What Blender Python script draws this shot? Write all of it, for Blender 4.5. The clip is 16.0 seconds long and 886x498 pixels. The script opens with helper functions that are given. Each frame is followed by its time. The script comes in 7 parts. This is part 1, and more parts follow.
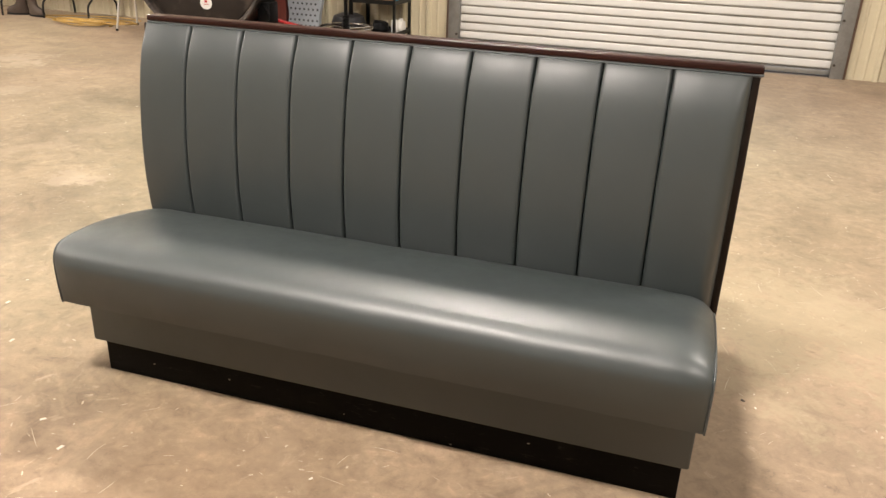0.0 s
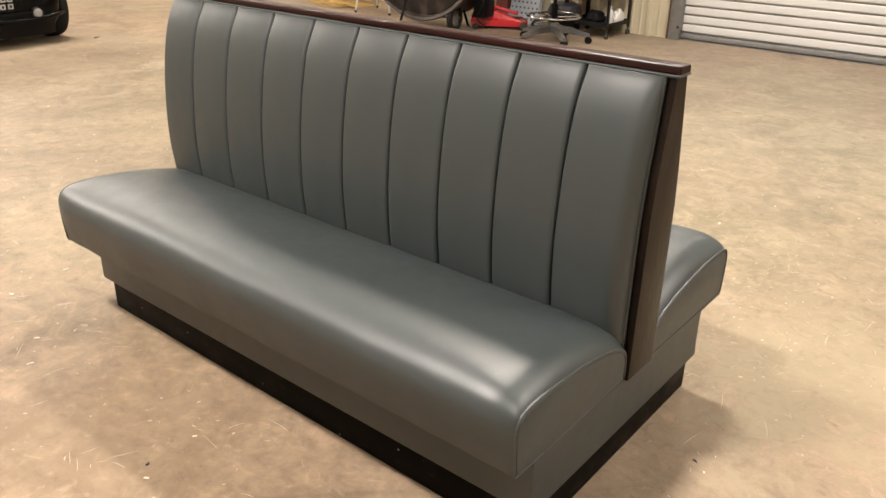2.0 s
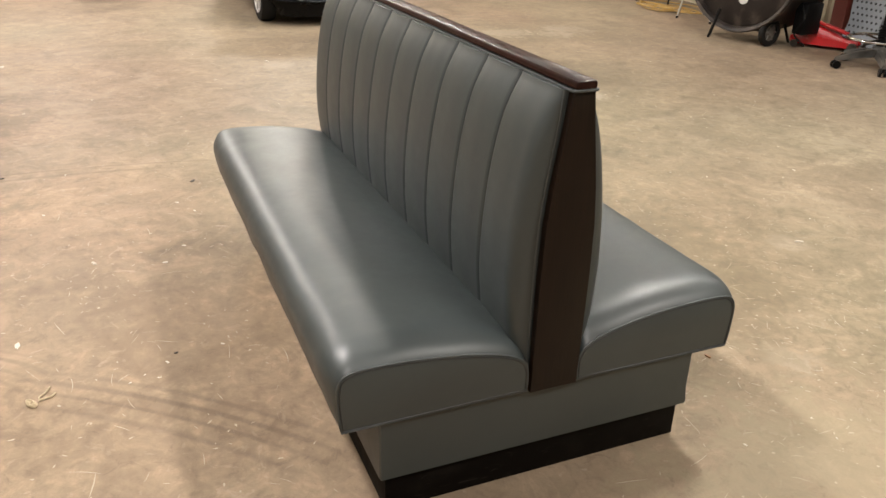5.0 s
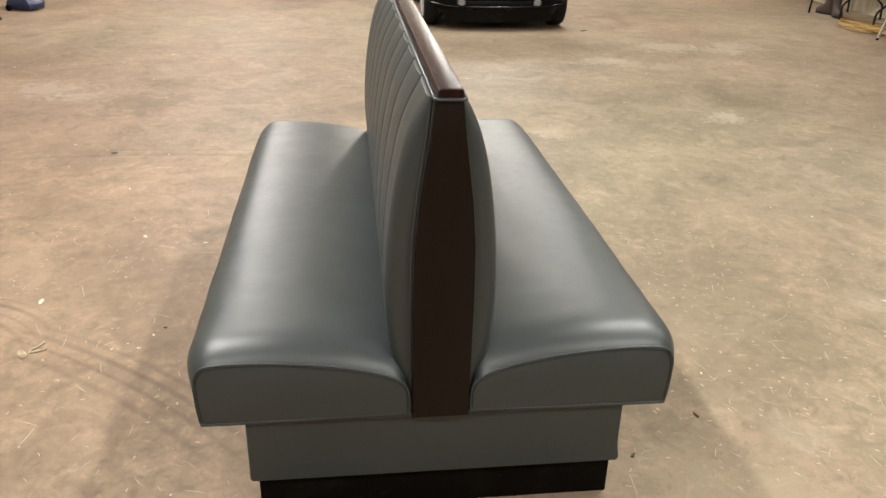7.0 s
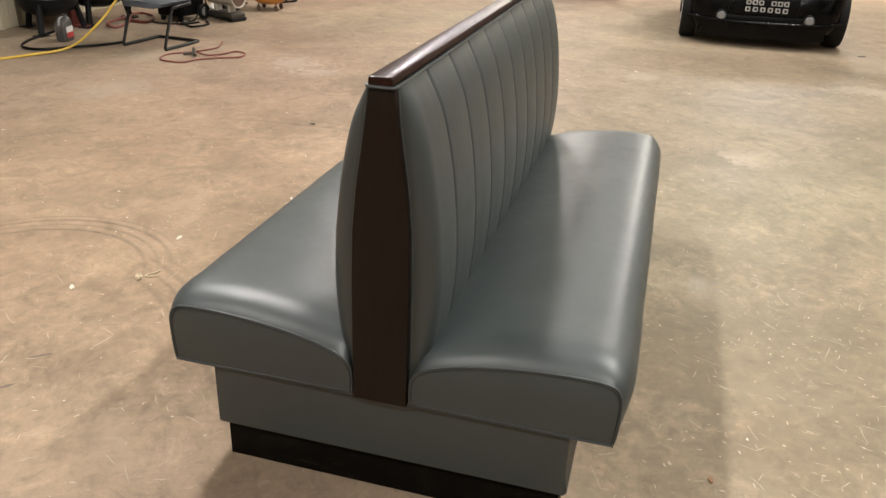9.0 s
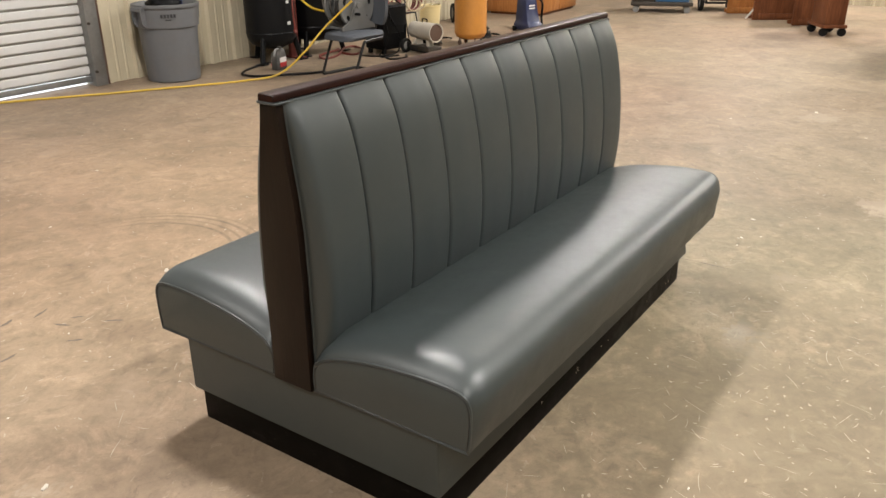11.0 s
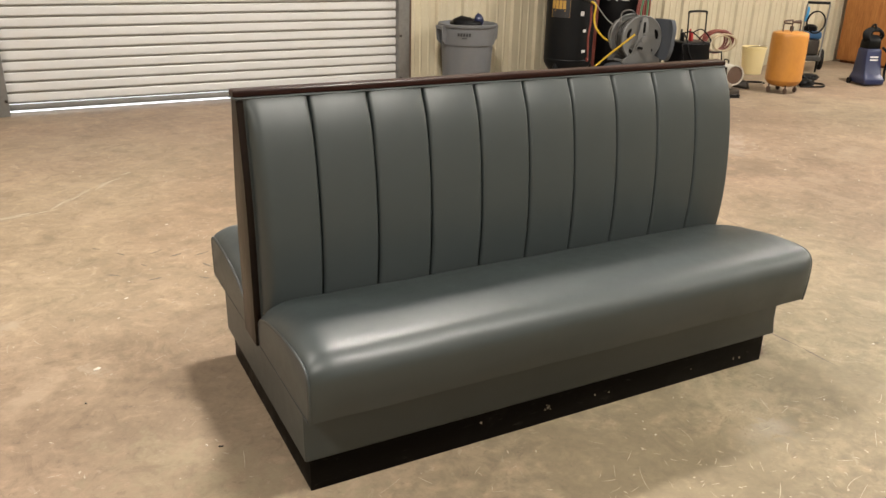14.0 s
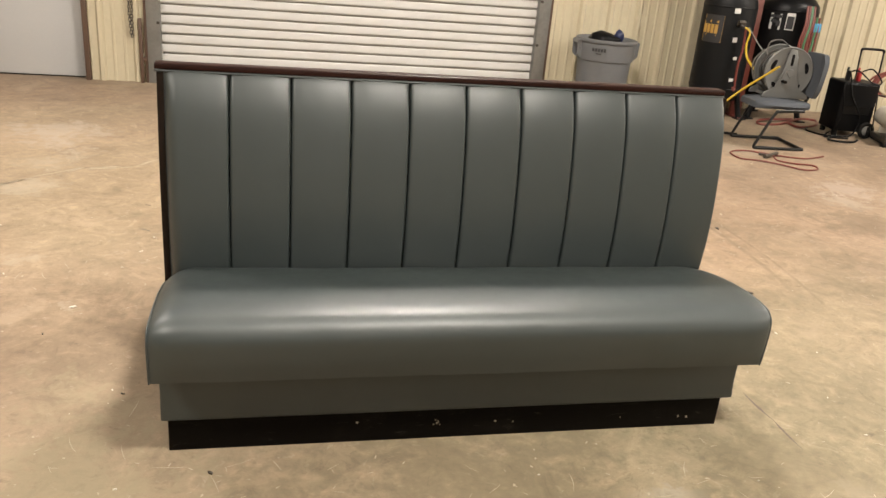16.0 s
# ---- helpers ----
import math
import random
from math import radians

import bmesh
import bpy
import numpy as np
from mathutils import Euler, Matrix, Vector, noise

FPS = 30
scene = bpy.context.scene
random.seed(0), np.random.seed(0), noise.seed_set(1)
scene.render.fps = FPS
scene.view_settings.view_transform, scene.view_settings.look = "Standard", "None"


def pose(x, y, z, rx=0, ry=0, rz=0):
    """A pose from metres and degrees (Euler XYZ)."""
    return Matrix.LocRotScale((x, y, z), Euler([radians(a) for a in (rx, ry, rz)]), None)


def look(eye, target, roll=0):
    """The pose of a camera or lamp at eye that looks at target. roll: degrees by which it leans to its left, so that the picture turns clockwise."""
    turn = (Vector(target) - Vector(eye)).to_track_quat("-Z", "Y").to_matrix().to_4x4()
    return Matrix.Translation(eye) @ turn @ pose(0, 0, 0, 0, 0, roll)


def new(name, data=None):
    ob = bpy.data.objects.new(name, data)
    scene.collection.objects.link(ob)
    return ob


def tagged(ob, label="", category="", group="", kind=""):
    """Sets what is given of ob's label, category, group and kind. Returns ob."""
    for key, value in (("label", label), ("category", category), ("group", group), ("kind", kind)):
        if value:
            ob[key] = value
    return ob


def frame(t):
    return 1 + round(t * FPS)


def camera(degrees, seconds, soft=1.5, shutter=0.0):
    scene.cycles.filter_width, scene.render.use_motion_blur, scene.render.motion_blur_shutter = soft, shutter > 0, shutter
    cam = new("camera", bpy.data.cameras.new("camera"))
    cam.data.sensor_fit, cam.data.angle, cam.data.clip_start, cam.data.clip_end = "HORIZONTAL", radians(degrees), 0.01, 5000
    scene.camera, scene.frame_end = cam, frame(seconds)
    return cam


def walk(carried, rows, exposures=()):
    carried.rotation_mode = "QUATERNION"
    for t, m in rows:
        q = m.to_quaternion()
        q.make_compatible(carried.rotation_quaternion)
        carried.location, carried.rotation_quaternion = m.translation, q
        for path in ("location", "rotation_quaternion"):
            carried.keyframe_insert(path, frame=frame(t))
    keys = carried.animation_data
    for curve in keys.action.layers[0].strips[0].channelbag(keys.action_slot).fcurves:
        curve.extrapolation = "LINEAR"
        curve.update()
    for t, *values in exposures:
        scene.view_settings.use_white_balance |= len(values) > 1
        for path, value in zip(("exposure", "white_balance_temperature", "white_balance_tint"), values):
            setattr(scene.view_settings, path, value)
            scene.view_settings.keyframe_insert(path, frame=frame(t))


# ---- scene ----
# ---------------------------------------------------------------- camera
cam = camera(58.5, 16.0)
PATH = [
    (0, (-0.118, -1.77, 1.406), (-0.66, -0.016, 0.613), 2.2),
    (0.5, (0.138, -1.592, 1.415), (-0.57, 0.104, 0.627), 2.0),
    (1, (0.36, -1.475, 1.423), (-0.509, 0.142, 0.629), 0.4),
    (1.5, (0.572, -1.411, 1.409), (-0.449, 0.105, 0.597), 0.5),
    (2, (0.717, -1.214, 1.398), (-0.427, 0.201, 0.566), 1.1),
    (2.5, (0.867, -1.046, 1.402), (-0.414, 0.259, 0.592), 0.5),
    (3, (1.072, -0.995, 1.412), (-0.337, 0.172, 0.601), -0.7),
    (3.5, (1.25, -0.936, 1.427), (-0.231, 0.105, 0.576), -0.0),
    (4, (1.317, -0.805, 1.434), (-0.21, 0.154, 0.567), 0.4),
    (4.2, (1.329, -0.721, 1.432), (-0.229, 0.196, 0.578), 0.9),
    (6.3, (1.598, -0.061, 1.445), (-0.166, 0.326, 0.587), 1.5),
    (6.5, (1.567, 0.047, 1.441), (-0.212, 0.396, 0.596), 1.9),
    (7, (1.533, 0.24, 1.421), (-0.266, 0.466, 0.578), 1.4),
    (7.5, (1.612, 0.401, 1.424), (-0.192, 0.426, 0.561), 0.1),
    (8, (1.659, 0.578, 1.436), (-0.128, 0.471, 0.544), 1.4),
    (8.5, (1.586, 0.744, 1.426), (-0.179, 0.463, 0.529), 1.7),
    (9, (1.481, 0.959, 1.416), (-0.267, 0.492, 0.563), 2.2),
    (9.2, (1.476, 1.039, 1.422), (-0.256, 0.509, 0.574), 1.8),
    (11.5, (1.237, 1.977, 1.434), (-0.2, 0.821, 0.66), 0.9),
    (12, (1.204, 2.166, 1.429), (-0.151, 0.921, 0.646), 2.7),
    (12.5, (1.067, 2.276, 1.43), (-0.224, 0.972, 0.634), 2.8),
    (13, (0.82, 2.371, 1.411), (-0.376, 0.97, 0.632), 2.5),
    (13.5, (0.678, 2.48, 1.432), (-0.377, 0.96, 0.674), 1.1),
    (14, (0.542, 2.656, 1.456), (-0.33, 1.008, 0.731), 1.3),
    (14.5, (0.357, 2.708, 1.474), (-0.384, 1.004, 0.735), 2.1),
    (15, (0.07, 2.695, 1.443), (-0.541, 0.939, 0.705), 3.6),
    (15.5, (-0.128, 2.785, 1.448), (-0.636, 0.99, 0.726), 3.6),
    (16, (-0.291, 2.92, 1.462), (-0.716, 1.106, 0.736), 5.0),
]
LOOKS = [
    (0.0, -0.19, 6850, 13), (2.0, -0.22, 6850, 13), (4.0, -0.50, 6700, 12), (6.5, -0.66, 6350, 10), (9.0, -0.65, 6350, 10), (12.5, -0.59, 6400, 10), (14.5, -0.53, 6750, 9), (16.0, -0.40, 6850, 10),
]
walk(cam, [(t, look(eye, target, roll)) for t, eye, target, roll in PATH], LOOKS)

# ---------------------------------------------------------------- light
world = bpy.data.worlds.new("world")
scene.world = world
world.use_nodes = True
wn = world.node_tree.nodes
sky = wn.new("ShaderNodeTexSky")
sky.sky_type, sky.sun_disc = "NISHITA", False
sky.sun_elevation, sky.sun_rotation = radians(40), radians(180)
wn["Background"].inputs["Strength"].default_value = 0.12
world.node_tree.links.new(sky.outputs[0], wn["Background"].inputs["Color"])

sun = new("sun", bpy.data.lights.new("sun", "SUN"))
sun.data.energy, sun.data.angle, sun.data.color = 3.0, radians(0.5), (1.0, 0.96, 0.9)
sun.matrix_world = look((0, -20, 16.8), (0, 0, 0))


def shop_or_fill_lamp(x, y, watts, tone):
    """An unseen area lamp under the roof, fitting or added fill, its long side along the building."""
    ob = new("shop_or_fill_lamp", bpy.data.lights.new("shop_or_fill_lamp", "AREA"))
    ob.data.shape, ob.data.size, ob.data.size_y = "RECTANGLE", 0.60, 0.36
    ob.data.energy, ob.data.color = watts, tone
    ob.matrix_world = pose(x, y, 4.2)
    return ob


# two rows; the pair at x 2.7 is set by floor brightness alone
for lamp_x, near, far in ((-12.9, 430, 720), (-7.3, 430, 260), (-1.45, 425, 345), (2.7, 235, 290)):
    shop_or_fill_lamp(lamp_x, -1.50, near, (1.0, 0.94, 0.885))
    shop_or_fill_lamp(lamp_x, 2.62, far, (1.0, 0.955, 0.88))
# two fill lamps, added to brighten the north side
for lamp_x, watts in ((-7.3, 130), (-1.45, 105)):
    shop_or_fill_lamp(lamp_x, 5.75, watts, (1.0, 0.955, 0.88))



# ---------------------------------------------------------------- materials
def nodes_of(name):
    m = bpy.data.materials.new(name)
    m.use_nodes = True
    return m, m.node_tree.nodes, m.node_tree.links, m.node_tree.nodes["Principled BSDF"]


def coords(nt, links, scale=(1, 1, 1), world_space=False):
    tc = nt.new("ShaderNodeTexCoord")
    mp = nt.new("ShaderNodeMapping")
    mp.inputs["Scale"].default_value = scale
    if world_space:
        geo = nt.new("ShaderNodeNewGeometry")
        links.new(geo.outputs["Position"], mp.inputs["Vector"])
    else:
        links.new(tc.outputs["Object"], mp.inputs["Vector"])
    return mp.outputs["Vector"]


def noise_of(nt, links, vec, scale, detail=4, rough=0.55, distortion=0.0):
    n = nt.new("ShaderNodeTexNoise")
    n.inputs["Scale"].default_value, n.inputs["Detail"].default_value = scale, detail
    n.inputs["Roughness"].default_value, n.inputs["Distortion"].default_value = rough, distortion
    links.new(vec, n.inputs["Vector"])
    return n.outputs["Fac"]


def ramp(nt, links, fac, stops):
    r = nt.new("ShaderNodeValToRGB")
    while len(r.color_ramp.elements) < len(stops):
        r.color_ramp.elements.new(0.5)
    for e, (p, c) in zip(r.color_ramp.elements, stops):
        e.position = p
        e.color = (c, c, c, 1) if isinstance(c, (int, float)) else (*c, 1)
    links.new(fac, r.inputs["Fac"])
    return r.outputs["Color"]


def blend(nt, links, fac, a, b, mode="MIX"):
    m = nt.new("ShaderNodeMix")
    m.data_type, m.blend_type = "RGBA", mode
    for socket, value in ((m.inputs["Factor"], fac), (m.inputs["A"], a), (m.inputs["B"], b)):
        if isinstance(value, (int, float)):
            socket.default_value = value
        elif isinstance(value, tuple):
            socket.default_value = (*value, 1)
        else:
            links.new(value, socket)
    return m.outputs["Result"]


def bump(nt, links, bs, height, strength, distance):
    b = nt.new("ShaderNodeBump")
    b.inputs["Strength"].default_value, b.inputs["Distance"].default_value = strength, distance
    links.new(height, b.inputs["Height"])
    links.new(b.outputs["Normal"], bs.inputs["Normal"])


def surface(name, colour, rough=0.5, metal=0.0, vary=0.25, dirt=0.2, dirt_colour=(0.10, 0.085, 0.065), grain=60.0, relief=0.15, coat=0.0, spec=0.5):
    """A painted, moulded or metal surface with grain, soft stains and a varying gloss."""
    m, nt, links, bs = nodes_of(name)
    vec = coords(nt, links)
    fine = noise_of(nt, links, vec, grain, 5)
    broad = noise_of(nt, links, vec, 3.5, 5, 0.6, 0.3)
    shade = ramp(nt, links, fine, [(0.25, 1 - vary), (0.75, 1.0)])
    col = blend(nt, links, 1.0, tuple(colour), shade, "MULTIPLY")
    stain = ramp(nt, links, broad, [(0.48, 0.0), (0.72, dirt)])
    links.new(blend(nt, links, stain, col, tuple(dirt_colour)), bs.inputs["Base Color"])
    links.new(ramp(nt, links, broad, [(0.3, max(rough - 0.07, 0.03)), (0.75, min(rough + 0.12, 1))]), bs.inputs["Roughness"])
    bs.inputs["Metallic"].default_value = metal
    bs.inputs["Coat Weight"].default_value = coat
    bs.inputs["Specular IOR Level"].default_value = spec
    if relief:
        bump(nt, links, bs, fine, relief, 0.002)
    return m


def concrete():
    m, nt, links, bs = nodes_of("sealed_concrete")
    v = coords(nt, links, world_space=True)
    huge = noise_of(nt, links, v, 0.34, 3, 0.5, 0.5)
    cloud = noise_of(nt, links, v, 0.9, 4, 0.52, 0.4)
    mid = noise_of(nt, links, v, 3.1, 5, 0.60, 0.4)
    fine = noise_of(nt, links, v, 17, 7, 0.68, 0.4)
    grit = noise_of(nt, links, v, 190, 3, 0.6)
    col = blend(nt, links, ramp(nt, links, huge, [(0.38, 0.0), (0.62, 1.0)]), (0.226, 0.165, 0.116), (0.209, 0.165, 0.114))
    col = blend(nt, links, 1.0, col, ramp(nt, links, cloud, [(0.32, 0.81), (0.50, 1.0), (0.66, 1.13)]), "MULTIPLY")
    col = blend(nt, links, 1.0, col, ramp(nt, links, mid, [(0.32, 0.86), (0.50, 1.0), (0.68, 1.10)]), "MULTIPLY")
    col = blend(nt, links, 1.0, col, ramp(nt, links, fine, [(0.34, 0.86), (0.50, 1.01), (0.66, 1.11)]), "MULTIPLY")
    trowel = noise_of(nt, links, v, 26, 6, 0.72, 1.8)
    col = blend(nt, links, 1.0, col, ramp(nt, links, trowel, [(0.36, 0.94), (0.48, 1.0), (0.62, 1.05)]), "MULTIPLY")
    blotch = noise_of(nt, links, v, 6.0, 9, 0.70, 1.5)
    col = blend(nt, links, 1.0, col, ramp(nt, links, blotch, [(0.395, 0.84), (0.43, 0.965), (0.545, 1.01), (0.575, 1.09), (0.64, 1.17)]), "MULTIPLY")
    # thin flakes where the sealer has lifted
    flake = noise_of(nt, links, v, 9.5, 8, 0.66, 2.2)
    col = blend(nt, links, ramp(nt, links, flake, [(0.605, 0.0), (0.630, 0.28), (0.70, 0.58)]), col, (0.315, 0.256, 0.196))
    col = blend(nt, links, ramp(nt, links, flake, [(0.350, 0.38), (0.380, 0.0)]), col, (0.120, 0.088, 0.062))
    col = blend(nt, links, 1.0, col, ramp(nt, links, grit, [(0.25, 0.94), (0.65, 1.04)]), "MULTIPLY")
    # pale worn patches where the sealer has gone
    worn = noise_of(nt, links, v, 2.3, 8, 0.66, 0.7)
    col = blend(nt, links, ramp(nt, links, worn, [(0.55, 0.0), (0.60, 0.24), (0.68, 0.60)]), col, (0.285, 0.222, 0.160))
    # soft brown stains and small smudges
    oil = noise_of(nt, links, v, 1.0, 5, 0.55, 1.2)
    col = blend(nt, links, ramp(nt, links, oil, [(0.27, 0.45), (0.40, 0.0)]), col, (0.105, 0.073, 0.048))
    smudge = noise_of(nt, links, v, 4.6, 6, 0.62, 1.4)
    col = blend(nt, links, ramp(nt, links, smudge, [(0.57, 0.0), (0.64, 0.15), (0.72, 0.30)]), col, (0.105, 0.078, 0.053))
    drip = noise_of(nt, links, v, 7.5, 4, 0.5, 0.3)
    col = blend(nt, links, ramp(nt, links, drip, [(0.735, 0.0), (0.775, 0.5)]), col, (0.081, 0.057, 0.038))
    # rubber arcs and prints left by tyres: centre, radius, width, then the middle and reach of the stretch that shows
    geo = nt.new("ShaderNodeNewGeometry")

    def away(x, y):
        d = nt.new("ShaderNodeVectorMath")
        d.operation = "DISTANCE"
        links.new(geo.outputs["Position"], d.inputs[0])
        d.inputs[1].default_value = (x, y, 0)
        return d.outputs["Value"]

    def span(value, lo, hi, out):
        r = nt.new("ShaderNodeMapRange")
        r.inputs["From Min"].default_value, r.inputs["From Max"].default_value, r.inputs["To Max"].default_value = lo, hi, out
        links.new(value, r.inputs["Value"])
        return r.outputs[0]

    def math_of(op, a, b):
        n = nt.new("ShaderNodeMath")
        n.operation = op
        for socket, value in zip(n.inputs, (a, b)):
            if isinstance(value, float):
                socket.default_value = value
            else:
                links.new(value, socket)
        return n.outputs[0]

    wear = ramp(nt, links, fine, [(0.36, 0.35), (0.56, 1.0)])
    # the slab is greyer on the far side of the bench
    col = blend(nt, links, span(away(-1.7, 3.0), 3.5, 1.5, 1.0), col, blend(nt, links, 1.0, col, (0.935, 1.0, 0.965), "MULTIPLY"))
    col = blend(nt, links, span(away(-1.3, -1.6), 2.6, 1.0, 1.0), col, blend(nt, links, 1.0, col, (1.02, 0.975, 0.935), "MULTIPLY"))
    # paler, cooler concrete towards the north door
    col = blend(nt, links, span(away(-0.9, 5.0), 3.2, 1.2, 1.0), col, blend(nt, links, 1.0, col, (1.05, 1.08, 1.15), "MULTIPLY"))
    # single pale patches and dull grey ones: centre, reach, strength
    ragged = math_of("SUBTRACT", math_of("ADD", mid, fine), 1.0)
    # one broad paler area around (2.4, -2.2), its edge ragged
    pale_area = math_of("ADD", away(2.4, -2.2), math_of("MULTIPLY", math_of("SUBTRACT", cloud, 0.5), 3.2))
    col = blend(nt, links, span(pale_area, 2.9, 1.3, 1.0), col, blend(nt, links, 1.0, col, (1.30, 1.27, 1.24), "MULTIPLY"))
    # the dull ones at y 1.30 to 1.45 also paint shade beside the bench
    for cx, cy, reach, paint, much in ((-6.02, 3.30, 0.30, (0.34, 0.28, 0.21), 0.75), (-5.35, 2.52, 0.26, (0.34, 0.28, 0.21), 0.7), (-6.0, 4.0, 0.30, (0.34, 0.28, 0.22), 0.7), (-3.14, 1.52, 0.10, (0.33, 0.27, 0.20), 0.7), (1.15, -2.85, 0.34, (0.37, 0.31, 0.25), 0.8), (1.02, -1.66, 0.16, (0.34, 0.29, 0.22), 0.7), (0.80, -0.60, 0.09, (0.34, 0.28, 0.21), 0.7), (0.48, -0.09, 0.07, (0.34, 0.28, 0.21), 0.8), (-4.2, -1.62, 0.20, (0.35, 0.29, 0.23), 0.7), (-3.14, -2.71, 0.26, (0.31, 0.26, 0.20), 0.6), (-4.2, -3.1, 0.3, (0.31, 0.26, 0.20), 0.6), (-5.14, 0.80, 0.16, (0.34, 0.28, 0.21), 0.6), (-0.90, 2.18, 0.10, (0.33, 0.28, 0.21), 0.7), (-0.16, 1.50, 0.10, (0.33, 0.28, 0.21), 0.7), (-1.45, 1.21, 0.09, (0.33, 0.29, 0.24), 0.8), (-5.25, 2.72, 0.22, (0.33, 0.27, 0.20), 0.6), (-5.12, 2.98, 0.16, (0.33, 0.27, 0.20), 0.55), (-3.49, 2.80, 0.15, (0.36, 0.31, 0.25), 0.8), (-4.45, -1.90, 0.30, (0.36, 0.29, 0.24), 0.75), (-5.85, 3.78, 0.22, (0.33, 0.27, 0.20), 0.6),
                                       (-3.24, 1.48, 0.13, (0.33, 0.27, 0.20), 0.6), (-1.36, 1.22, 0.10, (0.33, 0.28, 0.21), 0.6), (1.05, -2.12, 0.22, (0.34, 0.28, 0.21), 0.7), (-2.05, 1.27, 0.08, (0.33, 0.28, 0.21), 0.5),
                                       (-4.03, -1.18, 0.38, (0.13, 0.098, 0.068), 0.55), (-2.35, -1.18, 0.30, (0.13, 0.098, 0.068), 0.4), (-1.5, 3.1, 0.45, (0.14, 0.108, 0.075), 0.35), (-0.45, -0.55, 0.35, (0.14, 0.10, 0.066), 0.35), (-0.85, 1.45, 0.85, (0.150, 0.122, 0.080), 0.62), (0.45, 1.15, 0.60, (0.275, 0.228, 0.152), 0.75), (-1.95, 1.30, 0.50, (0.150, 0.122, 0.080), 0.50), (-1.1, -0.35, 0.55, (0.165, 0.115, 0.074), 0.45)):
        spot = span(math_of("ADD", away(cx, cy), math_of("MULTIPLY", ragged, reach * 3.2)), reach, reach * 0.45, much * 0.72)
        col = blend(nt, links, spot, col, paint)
    tracks = [(-0.62, -1.25, r, w, -1.12, -1.28, 0.62, dark) for r, w, dark in ((0.555, 0.014, 0.50), (0.505, 0.011, 0.42), (0.455, 0.013, 0.46), (0.595, 0.010, 0.30))]
    tracks += [(1.69, -2.33, r, w, -0.62, -0.42, 0.72, dark) for r, w, dark in ((3.00, 0.016, 0.40), (2.945, 0.012, 0.34), (3.05, 0.014, 0.30), (2.88, 0.016, 0.26))]
    tracks += [(1.6, -0.9, 4.45, 0.020, -2.85, -0.9, 0.9, 0.34), (1.6, -0.9, 4.54, 0.014, -2.85, -0.6, 0.9, 0.30)]
    for cx, cy, r, w, mx, my, reach, dark in tracks:
        near = math_of("ABSOLUTE", math_of("SUBTRACT", away(cx, cy), r), 0.0)
        band = math_of("MULTIPLY", span(near, w, w * 0.3, dark), span(away(mx, my), reach, reach * 0.4, 1.0))
        col = blend(nt, links, math_of("MULTIPLY", band, wear), col, (0.055, 0.043, 0.032))
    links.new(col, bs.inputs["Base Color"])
    links.new(ramp(nt, links, blend(nt, links, 0.5, cloud, fine), [(0.33, 0.44), (0.52, 0.54), (0.68, 0.68)]), bs.inputs["Roughness"])
    bs.inputs["Specular IOR Level"].default_value = 0.11
    bump(nt, links, bs, blend(nt, links, 0.6, mid, fine), 0.09, 0.004)
    return m


def vinyl(name, colour, rough):
    """Grained upholstery vinyl."""
    m, nt, links, bs = nodes_of(name)
    v = coords(nt, links)
    grain = noise_of(nt, links, v, 420, 2, 0.5)
    soft = noise_of(nt, links, v, 5.0, 4, 0.55)
    scuff = noise_of(nt, links, v, 28, 5, 0.65)
    col = blend(nt, links, 1.0, tuple(colour), ramp(nt, links, soft, [(0.3, 0.93), (0.7, 1.06)]), "MULTIPLY")
    links.new(col, bs.inputs["Base Color"])
    links.new(ramp(nt, links, scuff, [(0.3, rough - 0.025), (0.7, rough + 0.03)]), bs.inputs["Roughness"])
    bs.inputs["Specular IOR Level"].default_value = 0.68
    bump(nt, links, bs, blend(nt, links, 0.3, grain, noise_of(nt, links, v, 13, 2, 0.45, 0.4)), 0.09, 0.0020)
    return m


def wood(name, dark, light, along="x", rough=0.35, coat=0.2, scale=1.0):
    """Stained wood with its grain along one axis."""
    m, nt, links, bs = nodes_of(name)
    k = {"x": (1.2, 16, 16), "y": (16, 1.2, 16), "z": (16, 16, 1.2)}[along]
    v = coords(nt, links, tuple(a * scale for a in k))
    g = noise_of(nt, links, v, 2.6, 8, 0.65, 1.2)
    pore = noise_of(nt, links, v, 14, 3, 0.6)
    broad = noise_of(nt, links, coords(nt, links), 2.2, 4)
    col = ramp(nt, links, g, [(0.30, dark), (0.70, light)])
    col = blend(nt, links, 1.0, col, ramp(nt, links, pore, [(0.3, 0.72), (0.6, 1.0)]), "MULTIPLY")
    col = blend(nt, links, 1.0, col, ramp(nt, links, broad, [(0.3, 0.85), (0.7, 1.08)]), "MULTIPLY")
    links.new(col, bs.inputs["Base Color"])
    links.new(ramp(nt, links, pore, [(0.3, rough + 0.1), (0.7, rough)]), bs.inputs["Roughness"])
    bs.inputs["Specular IOR Level"].default_value = 0.1
    bs.inputs["Coat Weight"].default_value, bs.inputs["Coat Roughness"].default_value = coat, 0.25
    bump(nt, links, bs, g, 0.08, 0.001)
    return m


